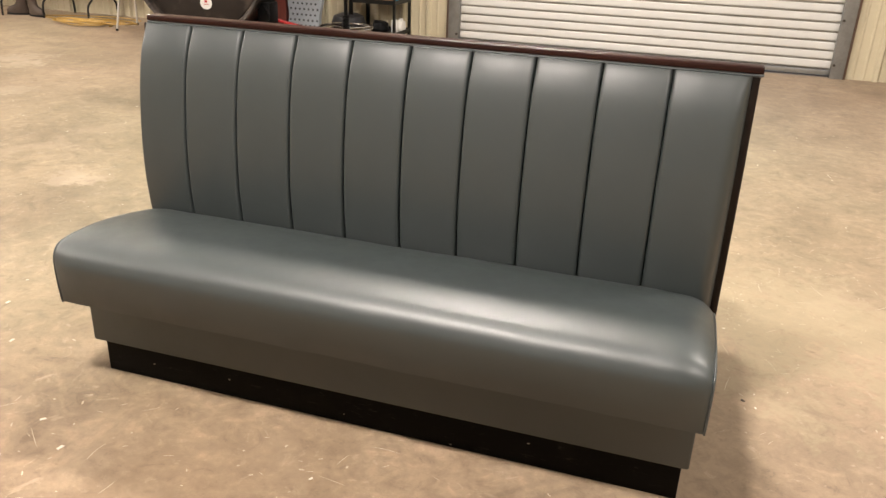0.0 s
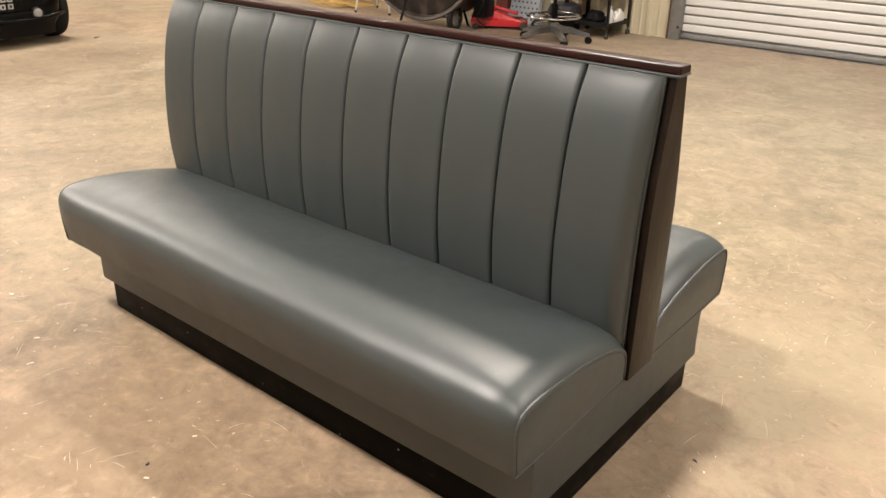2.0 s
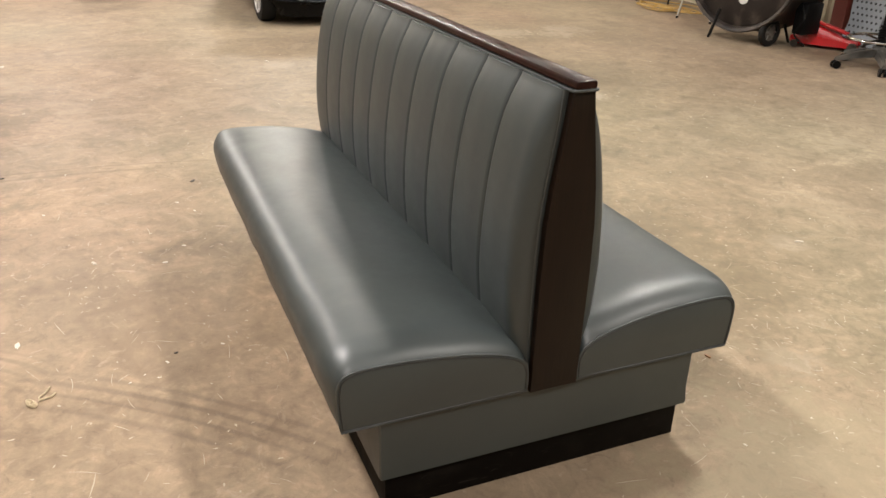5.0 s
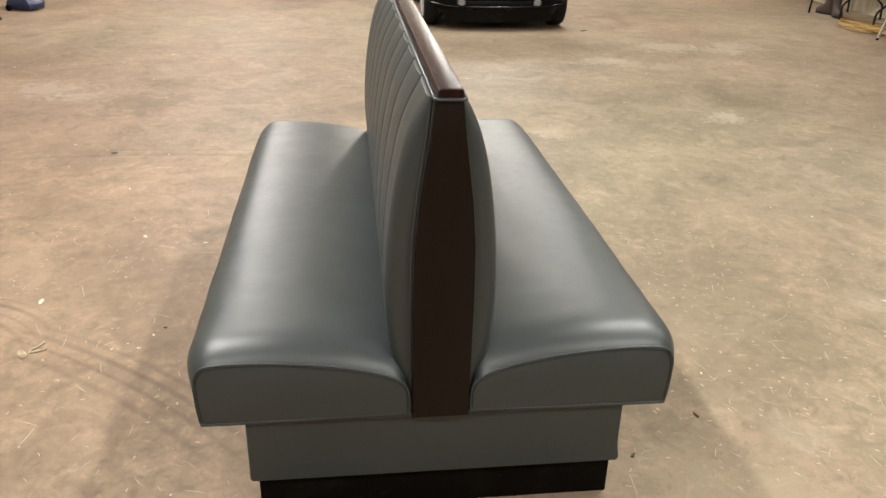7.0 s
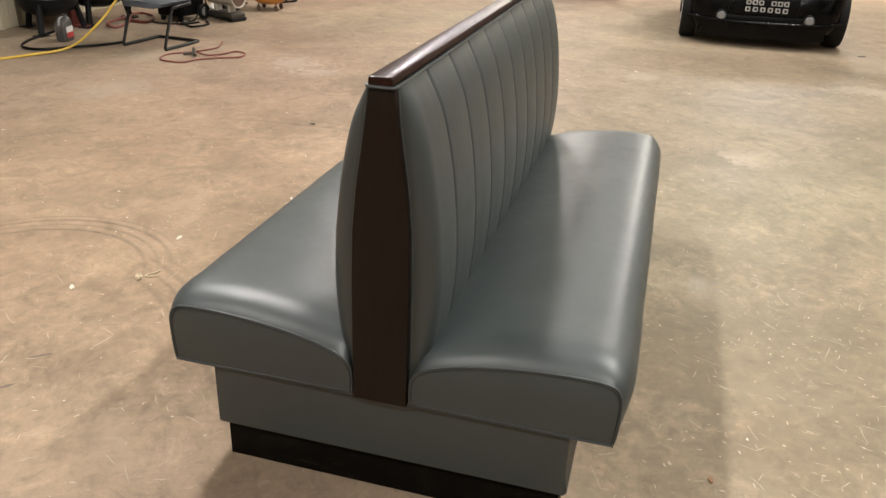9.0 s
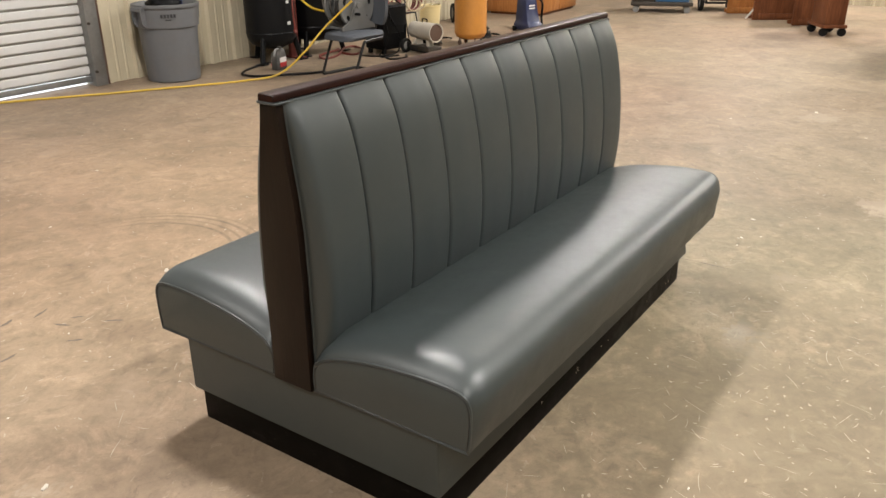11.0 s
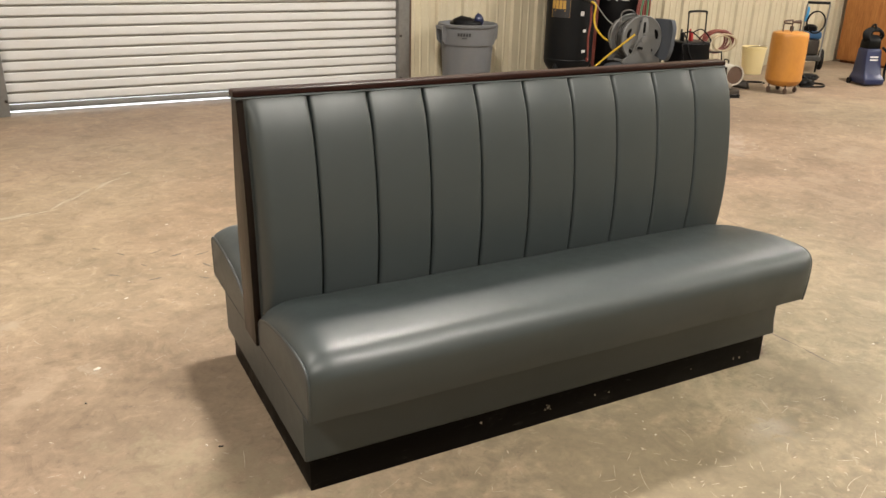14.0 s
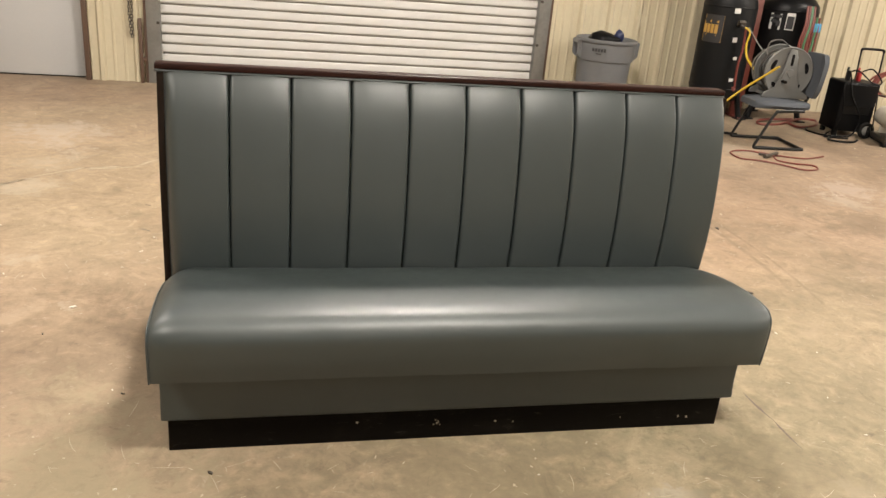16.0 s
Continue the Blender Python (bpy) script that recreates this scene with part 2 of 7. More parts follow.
def laminate():
    """Black toe-kick laminate, scuffed and dusty."""
    m, nt, links, bs = nodes_of("black_laminate")
    v = coords(nt, links)
    scr = noise_of(nt, links, coords(nt, links, (7, 7, 30)), 2.0, 6, 0.7, 0.8)
    dust = noise_of(nt, links, v, 9, 7, 0.7)
    col = blend(nt, links, ramp(nt, links, scr, [(0.60, 0.0), (0.72, 0.40)]), (0.0036, 0.0029, 0.0024), (0.06, 0.052, 0.043))
    col = blend(nt, links, ramp(nt, links, dust, [(0.52, 0.0), (0.80, 0.10)]), col, (0.07, 0.058, 0.045))
    links.new(col, bs.inputs["Base Color"])
    links.new(ramp(nt, links, dust, [(0.35, 0.42), (0.7, 0.62)]), bs.inputs["Roughness"])
    bs.inputs["Specular IOR Level"].default_value = 0.05
    return m


def clear_plastic():
    m, nt, links, bs = nodes_of("cloudy_plastic")
    bs.inputs["Base Color"].default_value = (0.78, 0.66, 0.36, 1)
    bs.inputs["Roughness"].default_value = 0.35
    bs.inputs["Transmission Weight"].default_value = 0.35
    return m


CONCRETE = concrete()
VINYL = vinyl("grey_vinyl", (0.0250, 0.0322, 0.0328), 0.450)
VINYL_SEAM = vinyl("seam_vinyl", (0.012, 0.013, 0.014), 0.5)
WELT = vinyl("welt_vinyl", (0.031, 0.038, 0.039), 0.44)
CAP_WOOD = wood("mahogany_cap", (0.0115, 0.0033, 0.0023), (0.026, 0.0072, 0.0044), "x", 0.40, 0.16)
POST_WOOD = wood("mahogany_post", (0.0062, 0.0031, 0.0016), (0.0105, 0.0049, 0.0025), "z", 0.40, 0.24)
LAMINATE = laminate()
WALL_TIN = surface("cream_wall_panel", (0.46, 0.405, 0.290), 0.42, vary=0.06, dirt=0.16, dirt_colour=(0.27, 0.21, 0.14), grain=25, relief=0.03)
DOOR_TIN = surface("white_door_slat", (0.50, 0.497, 0.485), 0.38, vary=0.05, dirt=0.18, dirt_colour=(0.45, 0.41, 0.35), grain=30, relief=0.03)
# darker than the slats: the shade of the door grooves as a colour
GROOVE_SHADE = surface("groove_shade", (0.25, 0.235, 0.205), 0.5, vary=0.1, dirt=0.3, relief=0.03)
GALV = surface("galvanised_steel", (0.252, 0.252, 0.245), 0.45, 0.6, vary=0.15, dirt=0.35, grain=40)
RUST_TRIM = surface("brown_trim", (0.091, 0.052, 0.035), 0.5, vary=0.2, dirt=0.3, relief=0.05)
WHITE_DOOR = surface("white_steel_door", (0.420, 0.420, 0.420), 0.45, vary=0.04, dirt=0.14, dirt_colour=(0.5, 0.46, 0.42), relief=0.02)
RUBBER = surface("black_rubber", (0.006, 0.0057, 0.0053), 0.7, vary=0.3, dirt=0.25, dirt_colour=(0.025, 0.021, 0.018), spec=0.2)
BLACK_METAL = surface("black_metal", (0.006, 0.006, 0.006), 0.4, 0.0, vary=0.2, dirt=0.2, dirt_colour=(0.025, 0.021, 0.018), spec=0.22)
BLACK_PLASTIC = surface("black_plastic", (0.003, 0.003, 0.0034), 0.42, vary=0.2, dirt=0.15, dirt_colour=(0.016, 0.014, 0.012), spec=0.12)
CAR_PAINT = surface("black_car_paint", (0.0018, 0.0018, 0.002), 0.22, vary=0.1, dirt=0.03, dirt_colour=(0.02, 0.018, 0.016), relief=0.0, coat=0.03, spec=0.12)
CAR_GLASS = surface("dark_car_glass", (0.010, 0.012, 0.013), 0.06, vary=0.02, dirt=0.05, relief=0.0)
LAMP_GLASS = surface("lamp_lens", (0.22, 0.22, 0.22), 0.12, 0.0, vary=0.1, dirt=0.1, relief=0.05)
ALLOY = surface("silver_alloy", (0.62, 0.61, 0.59), 0.35, 0.35, vary=0.1, dirt=0.3)
CHROME = surface("chrome", (0.476, 0.469, 0.455), 0.16, 1.0, vary=0.08, dirt=0.12, relief=0.02)
WHITE_PAINT = surface("white_paint", (0.518, 0.497, 0.462), 0.4, vary=0.08, dirt=0.25)
CREAM_PLASTIC = surface("cream_plastic", (0.434, 0.364, 0.266), 0.4, vary=0.08, dirt=0.2)
FAN_PLASTIC = surface("dusty_fan_plastic", (0.024, 0.019, 0.017), 0.42, vary=0.45, dirt=0.8, dirt_colour=(0.105, 0.080, 0.066), grain=7, spec=0.3)
JACK_RED = surface("glossy_red_paint", (0.44, 0.012, 0.016), 0.28, vary=0.12, dirt=0.10, dirt_colour=(0.12, 0.03, 0.03), relief=0.05, spec=0.6)
RED_PAINT = surface("red_paint", (0.322, 0.015, 0.018), 0.35, vary=0.15, dirt=0.2)
RED_OXIDE = surface("red_oxide_steel", (0.119, 0.025, 0.017), 0.5, vary=0.2, dirt=0.2)
GREY_PAD = surface("pale_grey_foam", (0.294, 0.322, 0.350), 0.6, vary=0.1, dirt=0.15)
GREY_DOT = surface("dark_grey_dots", (0.035, 0.038, 0.045), 0.6, vary=0.1, dirt=0.1)
STOOL_GREY = surface("grey_base_plastic", (0.036, 0.034, 0.031), 0.5, vary=0.2, dirt=0.4, dirt_colour=(0.25, 0.21, 0.17))
CAN_GREY = surface("grey_bin_plastic", (0.112, 0.116, 0.122), 0.5, vary=0.08, dirt=0.3, dirt_colour=(0.12, 0.105, 0.09), grain=30)
TANK_GREY = surface("charcoal_tank_paint", (0.0085, 0.0088, 0.0094), 0.42, vary=0.15, dirt=0.12, dirt_colour=(0.03, 0.027, 0.024), spec=0.13)
TANK_BLACK = surface("black_tank_paint", (0.0035, 0.0035, 0.004), 0.38, vary=0.15, dirt=0.1, dirt_colour=(0.02, 0.018, 0.016), spec=0.15)
GOLD = surface("gold_print", (0.434, 0.252, 0.056), 0.45, vary=0.05, dirt=0.05, relief=0.0)
DARK_PRINT = surface("dark_print", (0.020, 0.020, 0.022), 0.5, vary=0.05, dirt=0.0, relief=0.0)
STICKER = surface("white_sticker", (0.546, 0.539, 0.525), 0.5, vary=0.03, dirt=0.05, relief=0.0)
YELLOW_HOSE = surface("yellow_hose", (0.504, 0.336, 0.025), 0.4, vary=0.1, dirt=0.2)
TAN_HOSE = surface("ochre_hose", (0.350, 0.203, 0.035), 0.5, vary=0.15, dirt=0.25)
RED_HOSE = surface("red_hose", (0.15, 0.03, 0.022), 0.45, vary=0.1, dirt=0.2)
GREEN_HOSE = surface("green_hose", (0.049, 0.168, 0.077), 0.45, vary=0.1, dirt=0.2)
BLUE_PAINT = surface("blue_paint", (0.030, 0.110, 0.245), 0.45, vary=0.2, dirt=0.55)
SLATE_PLASTIC = surface("slate_plastic", (0.020, 0.021, 0.027), 0.45, vary=0.2, dirt=0.3)
NAVY = surface("navy_plastic", (0.008, 0.014, 0.055), 0.4, vary=0.15, dirt=0.15)
SKY_PLASTIC = surface("light_blue_plastic", (0.035, 0.231, 0.434), 0.4, vary=0.1, dirt=0.1)
REEL_GREY = surface("grey_reel_plastic", (0.119, 0.119, 0.115), 0.45, vary=0.1, dirt=0.3)
CHAIR_CLOTH = surface("slate_chair_cloth", (0.050, 0.057, 0.068), 0.8, vary=0.3, dirt=0.2, grain=300, relief=0.3)
HEATER_CREAM = surface("cream_heater_paint", (0.434, 0.399, 0.336), 0.4, vary=0.08, dirt=0.35)
DIRTY_STEEL = surface("sooty_steel", (0.055, 0.046, 0.038), 0.5, 0.5, vary=0.3, dirt=0.5)
ORANGE_PLASTIC = surface("orange_plastic", (0.62, 0.085, 0.012), 0.4, vary=0.08, dirt=0.15)
VIOLET_PLASTIC = surface("violet_grey_plastic", (0.135, 0.105, 0.125), 0.45, vary=0.1, dirt=0.25)
ORANGE_PAINT = surface("orange_tank_paint", (0.462, 0.196, 0.032), 0.45, vary=0.12, dirt=0.38, dirt_colour=(0.30, 0.11, 0.03), grain=20)
CABINET_WOOD = wood("honey_oak", (0.30, 0.115, 0.032), (0.46, 0.20, 0.065), "z", 0.4, 0.1, 0.5)
DARK_WOOD = wood("walnut_board", (0.10, 0.035, 0.016), (0.20, 0.075, 0.032), "z", 0.4, 0.1, 0.5)
GREY_METAL = surface("grey_enamel", (0.182, 0.182, 0.175), 0.45, vary=0.1, dirt=0.3)
RIB_WHITE = surface("ribbed_white_tin", (0.406, 0.406, 0.399), 0.45, vary=0.08, dirt=0.25)
ROOF_TIN = surface("white_roof_lining", (0.210, 0.199, 0.182), 0.6, vary=0.05, dirt=0.1, relief=0.02)
STRAW = surface("straw", (0.406, 0.329, 0.210), 0.7, vary=0.2, dirt=0.2)
PAPER = surface("paper_scrap", (0.490, 0.441, 0.364), 0.7, vary=0.1, dirt=0.1)
DARK_BIT = surface("dark_scrap", (0.050, 0.040, 0.030), 0.7, vary=0.2, dirt=0.2)
TREAD = surface("rubber_mark", (0.115, 0.082, 0.055), 0.6, vary=0.35, dirt=0.3, grain=90, relief=0.0)
SCRATCH = surface("pale_scratch", (0.345, 0.290, 0.215), 0.7, vary=0.15, dirt=0.1, relief=0.0)
DAYLIGHT, _, _, day = nodes_of("outdoor_daylight")
day.inputs["Base Color"].default_value = (0.8, 0.8, 0.8, 1)
day.inputs["Emission Color"].default_value, day.inputs["Emission Strength"].default_value = (0.86, 0.93, 1.0, 1), 3.0
CLEAR = clear_plastic()
TOOL_BAG = surface("brown_canvas", (0.045, 0.026, 0.016), 0.75, vary=0.3, dirt=0.3, grain=200)
BROWN_CARD = surface("brown_card", (0.252, 0.133, 0.063), 0.7, vary=0.15, dirt=0.2)


# ---------------------------------------------------------------- mesh helpers
def mesh_of(bm, name, smooth=40):
    bmesh.ops.recalc_face_normals(bm, faces=bm.faces[:])
    me = bpy.data.meshes.new(name)
    if smooth:
        limit = radians(smooth)
        for f in bm.faces:
            f.smooth = True
        for e in bm.edges:
            e.smooth = len(e.link_faces) == 2 and e.calc_face_angle(0) < limit
    bm.to_mesh(me)
    bm.free()
    return me


def part(name, bm, material, parent, label="", smooth=40):
    """One mesh object under a thing or a part."""
    ob = new(name, mesh_of(bm, name, smooth))
    ob.data.materials.append(material)
    ob.parent = parent
    return tagged(ob, label)


def again(ob, m, parent=None):
    """Another part on the same mesh."""
    o = new(ob.name.split(".")[0], ob.data)
    o.parent = parent or ob.parent
    o.matrix_basis = m
    if "label" in ob:
        o["label"] = ob["label"]
    return o


def thing(name, x, y, z, turn, label, category, group=""):
    ob = new(name)
    ob.empty_display_size = 0.1
    ob.matrix_basis = pose(x, y, z, 0, 0, turn)
    return tagged(ob, label, category, group)


def box(bm, lo, hi, bevel=0.0, seg=2, m=None):
    c = [(a + b) / 2 for a, b in zip(lo, hi)]
    s = [max(b - a, 1e-5) for a, b in zip(lo, hi)]
    made = bmesh.ops.create_cube(bm, size=1.0, matrix=Matrix.Translation(c) @ Matrix.Diagonal((*s, 1)))
    vs = made["verts"]
    if bevel:
        es = list({e for v in vs for e in v.link_edges})
        out = bmesh.ops.bevel(bm, geom=es, offset=bevel, segments=seg, affect="EDGES", profile=0.5)
        vs = list({v for f in out["faces"] for v in f.verts} | {v for v in vs if v.is_valid})
    if m is not None:
        bmesh.ops.transform(bm, matrix=m, verts=vs)
    return vs


def rod(bm, a, b, r, r2=None, seg=12):
    a, b = Vector(a), Vector(b)
    d = b - a
    m = Matrix.Translation((a + b) / 2) @ d.to_track_quat("Z", "Y").to_matrix().to_4x4()
    bmesh.ops.create_cone(bm, cap_ends=True, segments=seg, radius1=r, radius2=r if r2 is None else r2, depth=d.length, matrix=m)


def bezier(points, per=6):
    """A smooth line through points."""
    p = [Vector(q) for q in points]
    p = [p[0] * 2 - p[1]] + p + [p[-1] * 2 - p[-2]]
    out = []
    for i in range(1, len(p) - 2):
        for k in range(per):
            t = k / per
            out.append(0.5 * (2 * p[i] + (p[i + 1] - p[i - 1]) * t + (2 * p[i - 1] - 5 * p[i] + 4 * p[i + 1] - p[i + 2]) * t * t
                              + (3 * p[i] - p[i - 1] - 3 * p[i + 1] + p[i + 2]) * t ** 3))
    out.append(p[-2].copy())
    return out


def tube(bm, points, r, seg=8, closed=False):
    pts = [Vector(q) for q in points]
    n = len(pts)
    rings = []
    up = Vector((0.03, 0.05, 1))
    for i, q in enumerate(pts):
        if closed:
            d = pts[(i + 1) % n] - pts[i - 1]
        else:
            d = pts[min(i + 1, n - 1)] - pts[max(i - 1, 0)]
        d.normalize()
        side = d.cross(up)
        if side.length < 1e-3:
            side = d.cross(Vector((1, 0, 0)))
        side.normalize()
        up = side.cross(d).normalized()
        rings.append([bm.verts.new(q + (side * math.cos(a) + up * math.sin(a)) * r) for a in (2 * math.pi * k / seg for k in range(seg))])
    for i in range(n if closed else n - 1):
        a, b = rings[i], rings[(i + 1) % n]
        for k in range(seg):
            bm.faces.new((a[k], a[(k + 1) % seg], b[(k + 1) % seg], b[k]))
    if not closed:
        bm.faces.new(rings[0][::-1])
        bm.faces.new(rings[-1])


def lathe(bm, profile, seg=32, m=None):
    """A turned form: (radius, height) pairs round z."""
    rings = []
    for r, z in profile:
        if r < 1e-4:
            rings.append([bm.verts.new((0, 0, z))])
        else:
            rings.append([bm.verts.new((r * math.cos(2 * math.pi * k / seg), r * math.sin(2 * math.pi * k / seg), z)) for k in range(seg)])
    for a, b in zip(rings, rings[1:]):
        for k in range(seg):
            q = (k + 1) % seg
            if len(a) == 1 and len(b) == 1:
                continue
            if len(a) == 1:
                bm.faces.new((a[0], b[q], b[k]))
            elif len(b) == 1:
                bm.faces.new((a[k], a[q], b[0]))
            else:
                bm.faces.new((a[k], a[q], b[q], b[k]))
    vs = [v for ring in rings for v in ring]
    if m is not None:
        bmesh.ops.transform(bm, matrix=m, verts=vs)
    return vs


def loft(bm, rings, closed=True, caps=True):
    vs = [[bm.verts.new(p) for p in ring] for ring in rings]
    n = len(vs[0])
    for a, b in zip(vs, vs[1:]):
        for k in range(n if closed else n - 1):
            bm.faces.new((a[k], a[(k + 1) % n], b[(k + 1) % n], b[k]))
    if caps:
        bm.faces.new(vs[0][::-1])
        bm.faces.new(vs[-1])
    return vs


def prism(bm, outline, lo, hi, axis="y"):
    """A flat outline drawn out along an axis."""
    put = {"y": lambda a, b, d: (a, d, b), "x": lambda a, b, d: (d, a, b), "z": lambda a, b, d: (a, b, d)}[axis]
    loft(bm, [[put(a, b, lo) for a, b in outline], [put(a, b, hi) for a, b in outline]])


def bars(name, parent, material, rows, m):
    """Print that cannot be lettered: plain bars (x, z, width, height) on a flat face."""
    bm = bmesh.new()
    for x, z, w, h in rows:
        box(bm, (x - w / 2, -0.0012, z - h / 2), (x + w / 2, 0.0012, z + h / 2))
    ob = part(name, bm, material, parent, smooth=0)
    ob.matrix_basis = m
    return ob


def tyre(bm, r, w, m, seg=28):
    lathe(bm, [(r * 0.62, -w * 0.42), (r * 0.80, -w * 0.5), (r * 0.95, -w * 0.46), (r, -w * 0.28), (r, w * 0.28), (r * 0.95, w * 0.46), (r * 0.80, w * 0.5), (r * 0.62, w * 0.42), (r * 0.62, -w * 0.42)], seg, m)


# ---------------------------------------------------------------- setting
N_WALL, S_WALL, E_WALL, W_WALL, ROOF = 6.84, -4.93, 6.0, -13.6, 5.2


def floor_sheet():
    bm = bmesh.new()
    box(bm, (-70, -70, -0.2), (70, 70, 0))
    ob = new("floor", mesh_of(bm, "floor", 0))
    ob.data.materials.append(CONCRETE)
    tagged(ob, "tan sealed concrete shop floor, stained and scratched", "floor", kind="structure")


def rib_line(a, b):
    """The outline of a ribbed wall sheet from a to b: large ribs each 0.305 m, two small ones between."""
    pts = [(a, 0.0)]
    k = math.ceil(a / 0.305)
    while k * 0.305 - 0.04 < b:
        c = k * 0.305
        for d, h in ((-0.035, 0.0), (-0.016, 0.030), (0.016, 0.030), (0.035, 0.0), (0.09, 0.0), (0.098, 0.006), (0.112, 0.006), (0.12, 0.0), (0.185, 0.0), (0.193, 0.006), (0.207, 0.006), (0.215, 0.0)):
            if a < c + d < b:
                pts.append((c + d, h))
        k += 1
    pts.append((b, 0.0))
    return pts


def ribbed_wall(name, pieces, wall_y, inward, label):
    """A wall along x of ribbed sheet on a solid core; pieces: (x0, x1, z0, z1)."""
    bm = bmesh.new()
    for x0, x1, z0, z1 in pieces:
        line = rib_line(x0, x1)
        front = [(x, wall_y + inward * h) for x, h in line]
        ring = front + [(x1, wall_y - inward * 0.16), (x0, wall_y - inward * 0.16)]
        loft(bm, [[(x, y, z0) for x, y in ring], [(x, y, z1) for x, y in ring]])
    ob = new(name, mesh_of(bm, name, 0))
    ob.data.materials.append(WALL_TIN)
    tagged(ob, label, "wall", kind="structure")


def end_wall(name, wall_x, inward):
    bm = bmesh.new()
    ring = [(wall_x + inward * h, y) for y, h in rib_line(S_WALL, N_WALL)]
    ring += [(wall_x - inward * 0.16, N_WALL), (wall_x - inward * 0.16, S_WALL)]
    loft(bm, [[(x, y, 0) for x, y in ring], [(x, y, ROOF) for x, y in ring]])
    ob = new(name, mesh_of(bm, name, 0))
    ob.data.materials.append(WALL_TIN)
    tagged(ob, "cream ribbed metal wall of the shop", "wall", kind="structure")


floor_sheet()
N_DOOR, S_DOOR = (-2.70, 1.13), (-2.90, 0.715)
WHITE_X = (1.325, 2.36)
DOOR_TOP = 3.66
ribbed_wall("wall_north", [(W_WALL, N_DOOR[0], 0, ROOF), (N_DOOR[1], E_WALL, 0, ROOF), (*N_DOOR, DOOR_TOP, ROOF)], N_WALL, -1, "cream ribbed metal wall beside a roll-up door")
ribbed_wall("wall_south", [(W_WALL, S_DOOR[0], 0, ROOF), (S_DOOR[1], WHITE_X[0], 0, ROOF), (WHITE_X[1], E_WALL, 0, ROOF), (*S_DOOR, DOOR_TOP, ROOF), (*WHITE_X, 2.1, ROOF)], S_WALL, 1, "cream ribbed metal wall behind the shop equipment")
end_wall("wall_west", W_WALL, 1)
end_wall("wall_east", E_WALL, -1)
bm = bmesh.new()
box(bm, (W_WALL - 0.2, S_WALL - 0.2, ROOF), (E_WALL + 0.2, N_WALL + 0.2, ROOF + 0.1))
ceiling = new("ceiling", mesh_of(bm, "ceiling", 0))
ceiling.data.materials.append(ROOF_TIN)
tagged(ceiling, "white lined metal shop roof", "ceiling", kind="structure")


def roll_door(name, x0, x1, wall_y, inward, gap, label):
    """A sheet-steel roll-up door in its steel guides."""
    ob = new(name)
    tagged(ob, label, "roll-up door", kind="structure")
    face = wall_y - inward * 0.05
    pitch = 0.0885
    # one slat: a broad shallow face and a narrow groove below it
    outline = [(0.017, -0.003), (0.0175, 0.011), (0.023, 0.016), (0.050, 0.0185), (0.080, 0.016), (pitch - 0.002, 0.012)]
    bm = bmesh.new()
    front = [(inward * h, z) for z, h in outline]
    ring = front + [(-inward * 0.004, pitch - 0.002), (-inward * 0.004, 0.012)]
    loft(bm, [[(x0 - 0.03, y, z) for y, z in ring], [(x1 + 0.03, y, z) for y, z in ring]])
    first = part("slat", bm, DOOR_TIN, ob, smooth=25)
    start = gap + 0.055
    first.matrix_basis = Matrix.Translation((0, face, start))
    for k in range(1, int((DOOR_TOP - start) / pitch)):
        again(first, Matrix.Translation((0, face, start + k * pitch)), ob)
    # a dark sheet behind the slats paints the shade in their grooves
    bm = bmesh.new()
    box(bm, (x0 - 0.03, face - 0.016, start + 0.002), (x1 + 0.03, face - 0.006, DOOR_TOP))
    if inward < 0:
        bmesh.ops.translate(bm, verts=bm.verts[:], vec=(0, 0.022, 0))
    part("groove_shade_sheet", bm, GROOVE_SHADE, ob, "dark sheet that colours in the shade between the slats")
    bm = bmesh.new()
    lo, hi = sorted((face - inward * 0.012, face + inward * 0.028))
    box(bm, (x0 - 0.02, lo, gap + 0.004), (x1 + 0.02, hi, start - 0.002), 0.004)
    part("bottom_bar", bm, GALV, ob, "dull grey steel bottom bar")
    for x, s in ((x0, -1), (x1, 1)):
        bm = bmesh.new()
        lo, hi = sorted((wall_y - inward * 0.07, wall_y + inward * 0.045))
        a, b = sorted((x - s * 0.015, x + s * 0.105))
        box(bm, (a, lo, 0), (b, hi, DOOR_TOP + 0.1), 0.004)
        guide = part("guide", bm, GALV, ob, "grey steel door guide")
        bm = bmesh.new()
        a, b = sorted((x + s * 0.107, x + s * 0.128))
        lo, hi = sorted((wall_y - inward * 0.05, wall_y + inward * 0.040))
        box(bm, (a, lo, 0), (b, hi, DOOR_TOP + 0.1), 0.003)
        part("jamb_trim", bm, RUST_TRIM, guide, "brown jamb trim")
        bm = bmesh.new()
        for z in [0.13 + 0.42 * k for k in range(9)]:
            rod(bm, (x + s * 0.002, wall_y + inward * 0.045, z), (x + s * 0.002, wall_y + inward * 0.060, z), 0.013, seg=8)
        tagged(part("bolt", bm, DIRTY_STEEL, guide), kind="stuff")
    return ob


bm = bmesh.new()
box(bm, (S_DOOR[0], S_WALL - 0.145, 0.0), (S_DOOR[1], S_WALL - 0.135, 0.30))
backdrop = new("backdrop", mesh_of(bm, "backdrop", 0))
backdrop.data.materials.append(DAYLIGHT)
tagged(backdrop, "bright daylight outside the gap under the door", "backdrop", kind="structure")
roll_door("door_1", *N_DOOR, N_WALL, -1, 0.012, "closed white ribbed steel roll-up door")
roll_door("door_2", *S_DOOR, S_WALL, 1, 0.030, "closed white roll-up door with daylight under it")


